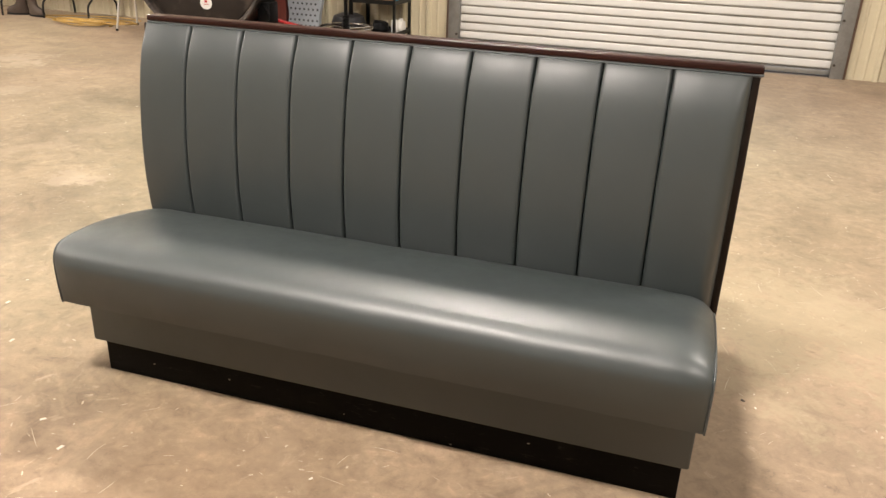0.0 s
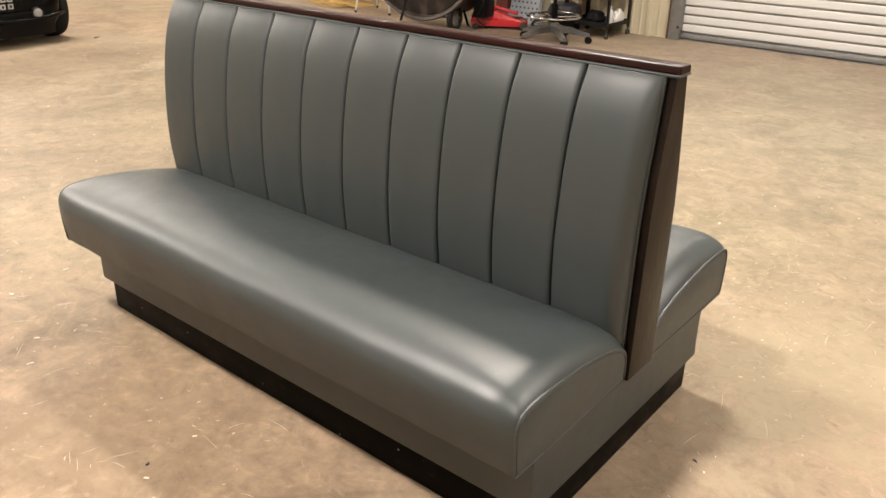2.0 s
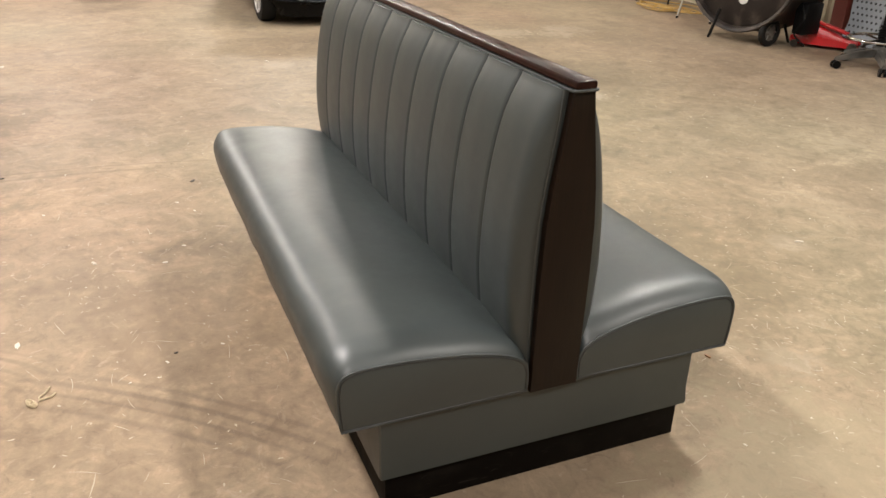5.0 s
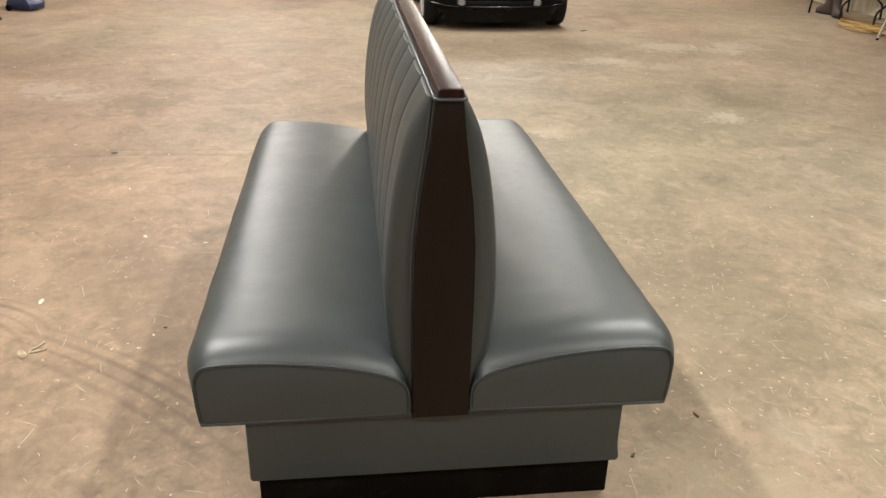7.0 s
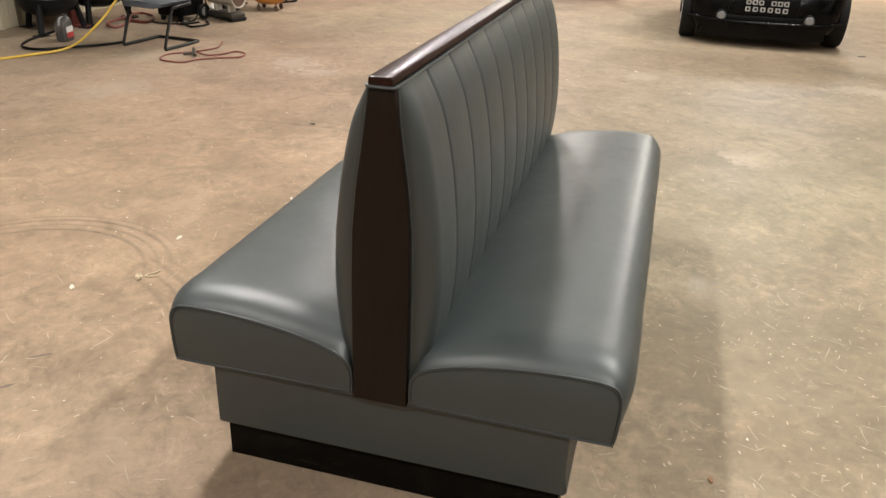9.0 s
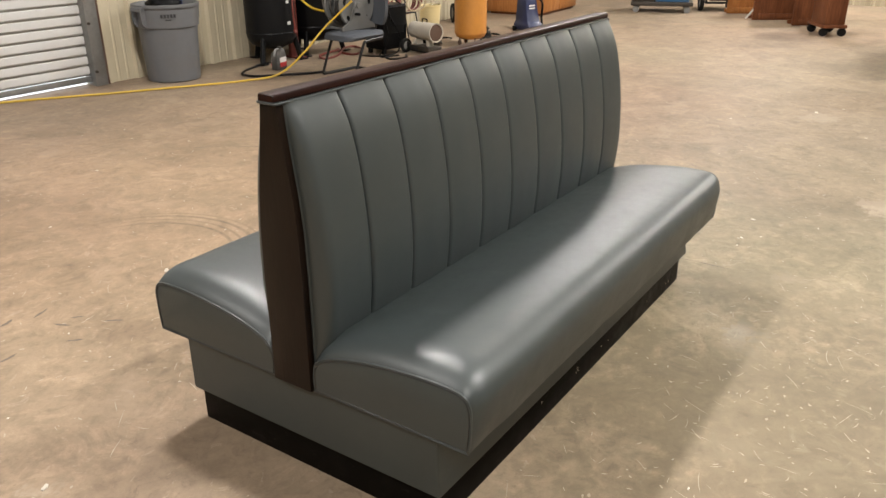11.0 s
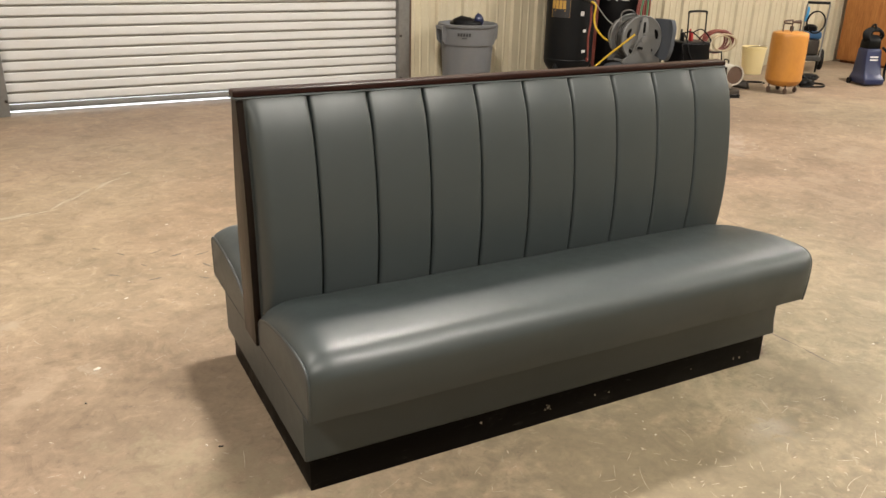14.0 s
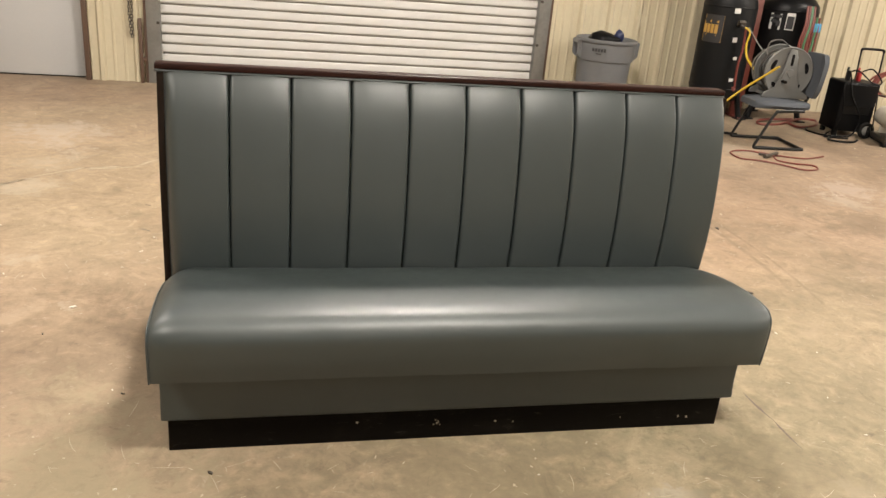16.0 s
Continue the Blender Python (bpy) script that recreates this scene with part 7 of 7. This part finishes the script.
        prism(bm, [(-1.05, 0.95), (-0.32, 0.93), (-0.62, 1.36), (-1.05, 1.42)], 0, 0.006)
        win = part("side_window", bm, CAR_GLASS, ob, "dark side window")
        win.matrix_basis = Matrix.Translation((0, s * (0.755 + 0.23), 0)) @ Matrix.Rotation(radians(s * 13.5), 4, "X")
        bm = bmesh.new()
        box(bm, (-1.25, min(s * 0.752, s * 0.786), 0.17), (-0.42, max(s * 0.752, s * 0.786), 0.27), 0.012)
        part("side_sill", bm, BLACK_PLASTIC, body)
        for wx in (0.0, -1.87):
            bm = bmesh.new()
            tyre(bm, 0.285, 0.165, pose(wx, s * 0.690, 0.285, 90), 36)
            t = part("wheel", bm, RUBBER, ob, "black tyre")
            bm = bmesh.new()
            lathe(bm, [(0.186, -0.07), (0.200, s * 0.082), (0.188, s * 0.080), (0.172, s * 0.03), (0.170, -0.07), (0.186, -0.07)], 30, pose(wx, s * 0.690, 0.285, -90))
            for k in range(6):
                a = k * math.pi / 3
                c, q = math.cos(a), math.sin(a)
                loft(bm, [[(wx + rr * c + e * q, s * 0.690 + s * yy, 0.285 + rr * q - e * c) for e, yy in ((-w, 0.058), (w, 0.058), (w, 0.078), (-w, 0.078))] for rr, w in ((0.02, 0.036), (0.10, 0.028), (0.182, 0.038))])
            part("rim", bm, ALLOY, t, "silver six-spoke alloy rim")
            bm = bmesh.new()
            lathe(bm, [(0.155, 0.0), (0.0, 0.0), (0.0, -0.02), (0.155, -0.02)], 24, pose(wx, s * 0.70, 0.285, 90))
            part("brake_disc", bm, DIRTY_STEEL, t)
    bm = bmesh.new()
    loft(bm, [[(px, s * w, z) for s in (-1, -0.5, 0, 0.5, 1)] for px, w, z in ((0.00, 0.545, 1.005), (-0.35, 0.545, 1.275), (-0.66, 0.53, 1.475))], closed=False, caps=False)
    bmesh.ops.solidify(bm, geom=bm.faces[:], thickness=0.006)
    part("windscreen", bm, CAR_GLASS, ob)
    bm = bmesh.new()
    box(bm, (-2.1, -0.55, 0.16), (0.2, 0.55, 0.22))
    part("underbody", bm, BLACK_PLASTIC, ob)


microcar(-7.32, 1.83, 0)


# ---------------------------------------------------------------- litter on the floor
twig = thing("string_scrap", -0.79, -0.815, 0, 0, "knotted scrap of pale string on the floor", "string")
bm = bmesh.new()
tube(bm, bezier([(0.000, 0.004, 0.004), (-0.015, 0.004, 0.006), (-0.035, 0.018, 0.004), (-0.060, 0.031, 0.005)], 6), 0.0026, 7)
tube(bm, bezier([(0.002, 0.002, 0.004), (-0.004, 0.022, 0.004), (-0.010, 0.036, 0.003), (-0.024, 0.046, 0.003)], 6), 0.0028, 7)
part("strand", bm, STRAW, twig)
bm = bmesh.new()
for k in range(4):
    tube(bm, [(0.016 + 0.016 * math.cos(a) - 0.003 * k, -0.012 + 0.010 * math.sin(a + 0.4) - 0.003 * k, 0.004 + 0.003 * (k % 2) + 0.002 * math.sin(2 * a)) for a in (2 * math.pi * q / 14 for q in range(14))], 0.0026, 6, True)
part("knot", bm, STRAW, twig, "tangled knot")


def scrap(x, y, size, turn, material, label, seed):
    rng = random.Random(seed)
    ob = thing("scrap", x, y, 0, turn, label, "scrap", "floor scraps")
    bm = bmesh.new()
    pts = [(size * rng.uniform(0.6, 1.1) * math.cos(t), 0.5 * size * rng.uniform(0.6, 1.1) * math.sin(t)) for t in (0, 0.9, 1.8, 2.8, 3.7, 4.6, 5.5)]
    loft(bm, [[(a, b, 0.0006) for a, b in pts], [(a, b, 0.0022 + 0.004 * rng.random()) for a, b in pts]])
    part("chip", bm, material, ob, smooth=0)


SCRAPS = [(-1.14, -0.89, 0.020, PAPER), (-0.63, -1.01, 0.022, PAPER), (-2.88, -1.07, 0.018, DARK_BIT), (-0.124, 0.987, 0.012, DARK_BIT), (-0.291, 1.24, 0.016, BROWN_CARD), (-1.715, -0.65, 0.010, PAPER), (-0.92, -0.41, 0.007, DARK_BIT),
          (-2.55, -0.17, 0.022, DARK_BIT), (-5.29, 0.75, 0.03, PAPER), (-0.91, 2.26, 0.022, PAPER), (0.526, 0.117, 0.006, DARK_BIT), (-5.62, -1.26, 0.03, PAPER), (0.471, -0.106, 0.017, PAPER), (-1.70, -0.646, 0.010, PAPER),
          (-6.9, 2.75, 0.05, DARK_BIT), (0.18, 0.55, 0.007, DARK_BIT), (0.9, 0.3, 0.012, DARK_BIT)]
for k, (sx, sy, size, mt) in enumerate(SCRAPS):
    scrap(sx, sy, size, 47 * k, mt, {"paper_scrap": "pale paper scrap on the concrete", "dark_scrap": "small dark crumb of dirt on the concrete", "brown_card": "brown scrap of card on the concrete"}[mt.name], k)

rng = random.Random(11)
bm = bmesh.new()
for k in range(420):
    px, py = rng.uniform(-6, 2.2), rng.uniform(-3.5, 4.5)
    if -1.9 < px < 0.1 and -0.15 < py < 1.0:
        continue
    size, a = rng.uniform(0.0015, 0.006) * rng.choice((1, 1, 1.8)), rng.uniform(0, 6.3)
    c, s = math.cos(a), math.sin(a)
    pts = [(px + size * (u * c - 0.5 * v * s), py + size * (u * s + 0.5 * v * c)) for u, v in ((-1, -1), (1, -0.7), (0.8, 1), (-0.9, 0.8))]
    loft(bm, [[(x, y, 0.0003) for x, y in pts], [(x, y, 0.0018) for x, y in pts]])
grit = new("sawdust_flecks", mesh_of(bm, "sawdust_flecks", 0))
grit.data.materials.append(PAPER)
tagged(grit, "pale flecks of sawdust and paper scattered on the floor", "litter", kind="stuff")


def stroke(bm, x, y, a, length, width, bend, rng, z=0.0005):
    """A flat ragged stroke on the floor, tapering at both ends."""
    n = 4 if length < 0.03 else 7
    top, low = [], []
    for i in range(n + 1):
        t = i / n - 0.5
        b = a + bend * t
        px, py = x + length * t * math.cos(b), y + length * t * math.sin(b)
        w = width * (1 - abs(2 * t) ** 2.2) * rng.uniform(0.55, 1.25) + 0.0002
        top.append(bm.verts.new((px - w * math.sin(b), py + w * math.cos(b), z)))
        w *= rng.uniform(0.6, 1.2)
        low.append(bm.verts.new((px + w * math.sin(b), py - w * math.cos(b), z)))
    for i in range(n):
        bm.faces.new((low[i], low[i + 1], top[i + 1], top[i]))


def under_bench(x, y):
    return -1.85 < x < 0.06 and -0.06 < y < 0.93


def floor_scratches():
    """Short pale gouges and chips in the sealer, thickest round the bench."""
    rng = random.Random(23)
    bm = bmesh.new()
    for k in range(1500):
        if k % 9 < 5:
            px, py = rng.gauss(-0.6, 1.0), rng.gauss(1.55, 0.50)
        elif k % 9 < 7:
            px, py = rng.gauss(-0.9, 0.9), rng.gauss(-0.60, 0.4)
        else:
            px, py = rng.uniform(-7, 2.8), rng.uniform(-4, 5.5)
        if under_bench(px, py):
            continue
        a = rng.gauss(0.5, 0.9) + (1.4 if rng.random() < 0.3 else 0)
        if rng.random() < 0.55:
            stroke(bm, px, py, a, rng.uniform(0.006, 0.022), rng.uniform(0.0012, 0.0042), rng.uniform(-0.5, 0.5), rng)
        else:
            stroke(bm, px, py, a, rng.choice((0.025, 0.035, 0.05, 0.09)) * rng.uniform(0.6, 1.2), rng.uniform(0.0006, 0.0016), rng.uniform(-0.3, 0.3), rng)
    # a long pale score that wanders towards the white door
    score = [(1.45, -1.38), (1.10, -1.77), (0.86, -2.02), (0.56, -2.09), (0.31, -2.40), (0.02, -2.73)]
    for (xa, ya), (xb, yb) in zip(score, score[1:]):
        for q in range(5):
            t = rng.random()
            a = math.atan2(yb - ya, xb - xa) + rng.uniform(-0.18, 0.18)
            stroke(bm, xa + (xb - xa) * t + rng.uniform(-0.015, 0.015), ya + (yb - ya) * t + rng.uniform(-0.015, 0.015), a, rng.uniform(0.08, 0.26), rng.uniform(0.003, 0.011), rng.uniform(-0.2, 0.2), rng, 0.0006)
    ob = new("floor_scratches", mesh_of(bm, "floor_scratches", 0))
    ob.data.materials.append(SCRATCH)
    tagged(ob, "short pale scratches and chips in the sealed concrete", "scratches", kind="stuff")


def tread_marks():
    """Short dark rubber dabs left by a tread."""
    rng = random.Random(31)
    bm = bmesh.new()
    for x, y in ((0.10, -1.20), (0.02, -1.12), (-0.10, -1.09), (-0.16, -0.94), (-0.09, -0.93), (0.18, -1.05), (0.26, -1.24), (0.16, -0.86), (-0.22, -0.80), (0.32, -0.98), (-0.05, -0.78), (0.36, -1.36)):
        stroke(bm, x, y, rng.choice((0.5, 2.3)) + rng.uniform(-0.35, 0.35), rng.uniform(0.05, 0.10), rng.uniform(0.004, 0.009), rng.uniform(-0.3, 0.3), rng, 0.0004)
    for x, y, a, length, width in ((-2.09, -2.41, 2.36, 0.34, 0.006), (-2.22, -2.22, 2.20, 0.24, 0.005), (-1.995, 0.78, 1.62, 0.20, 0.006), (-2.0, 0.95, 1.56, 0.18, 0.005)):
        stroke(bm, x, y, a, length, width, 0.1, rng, 0.0004)
    ob = new("tread_marks", mesh_of(bm, "tread_marks", 0))
    ob.data.materials.append(TREAD)
    tagged(ob, "short brown rubber tread marks on the concrete", "marks", kind="stuff")


floor_scratches()
tread_marks()
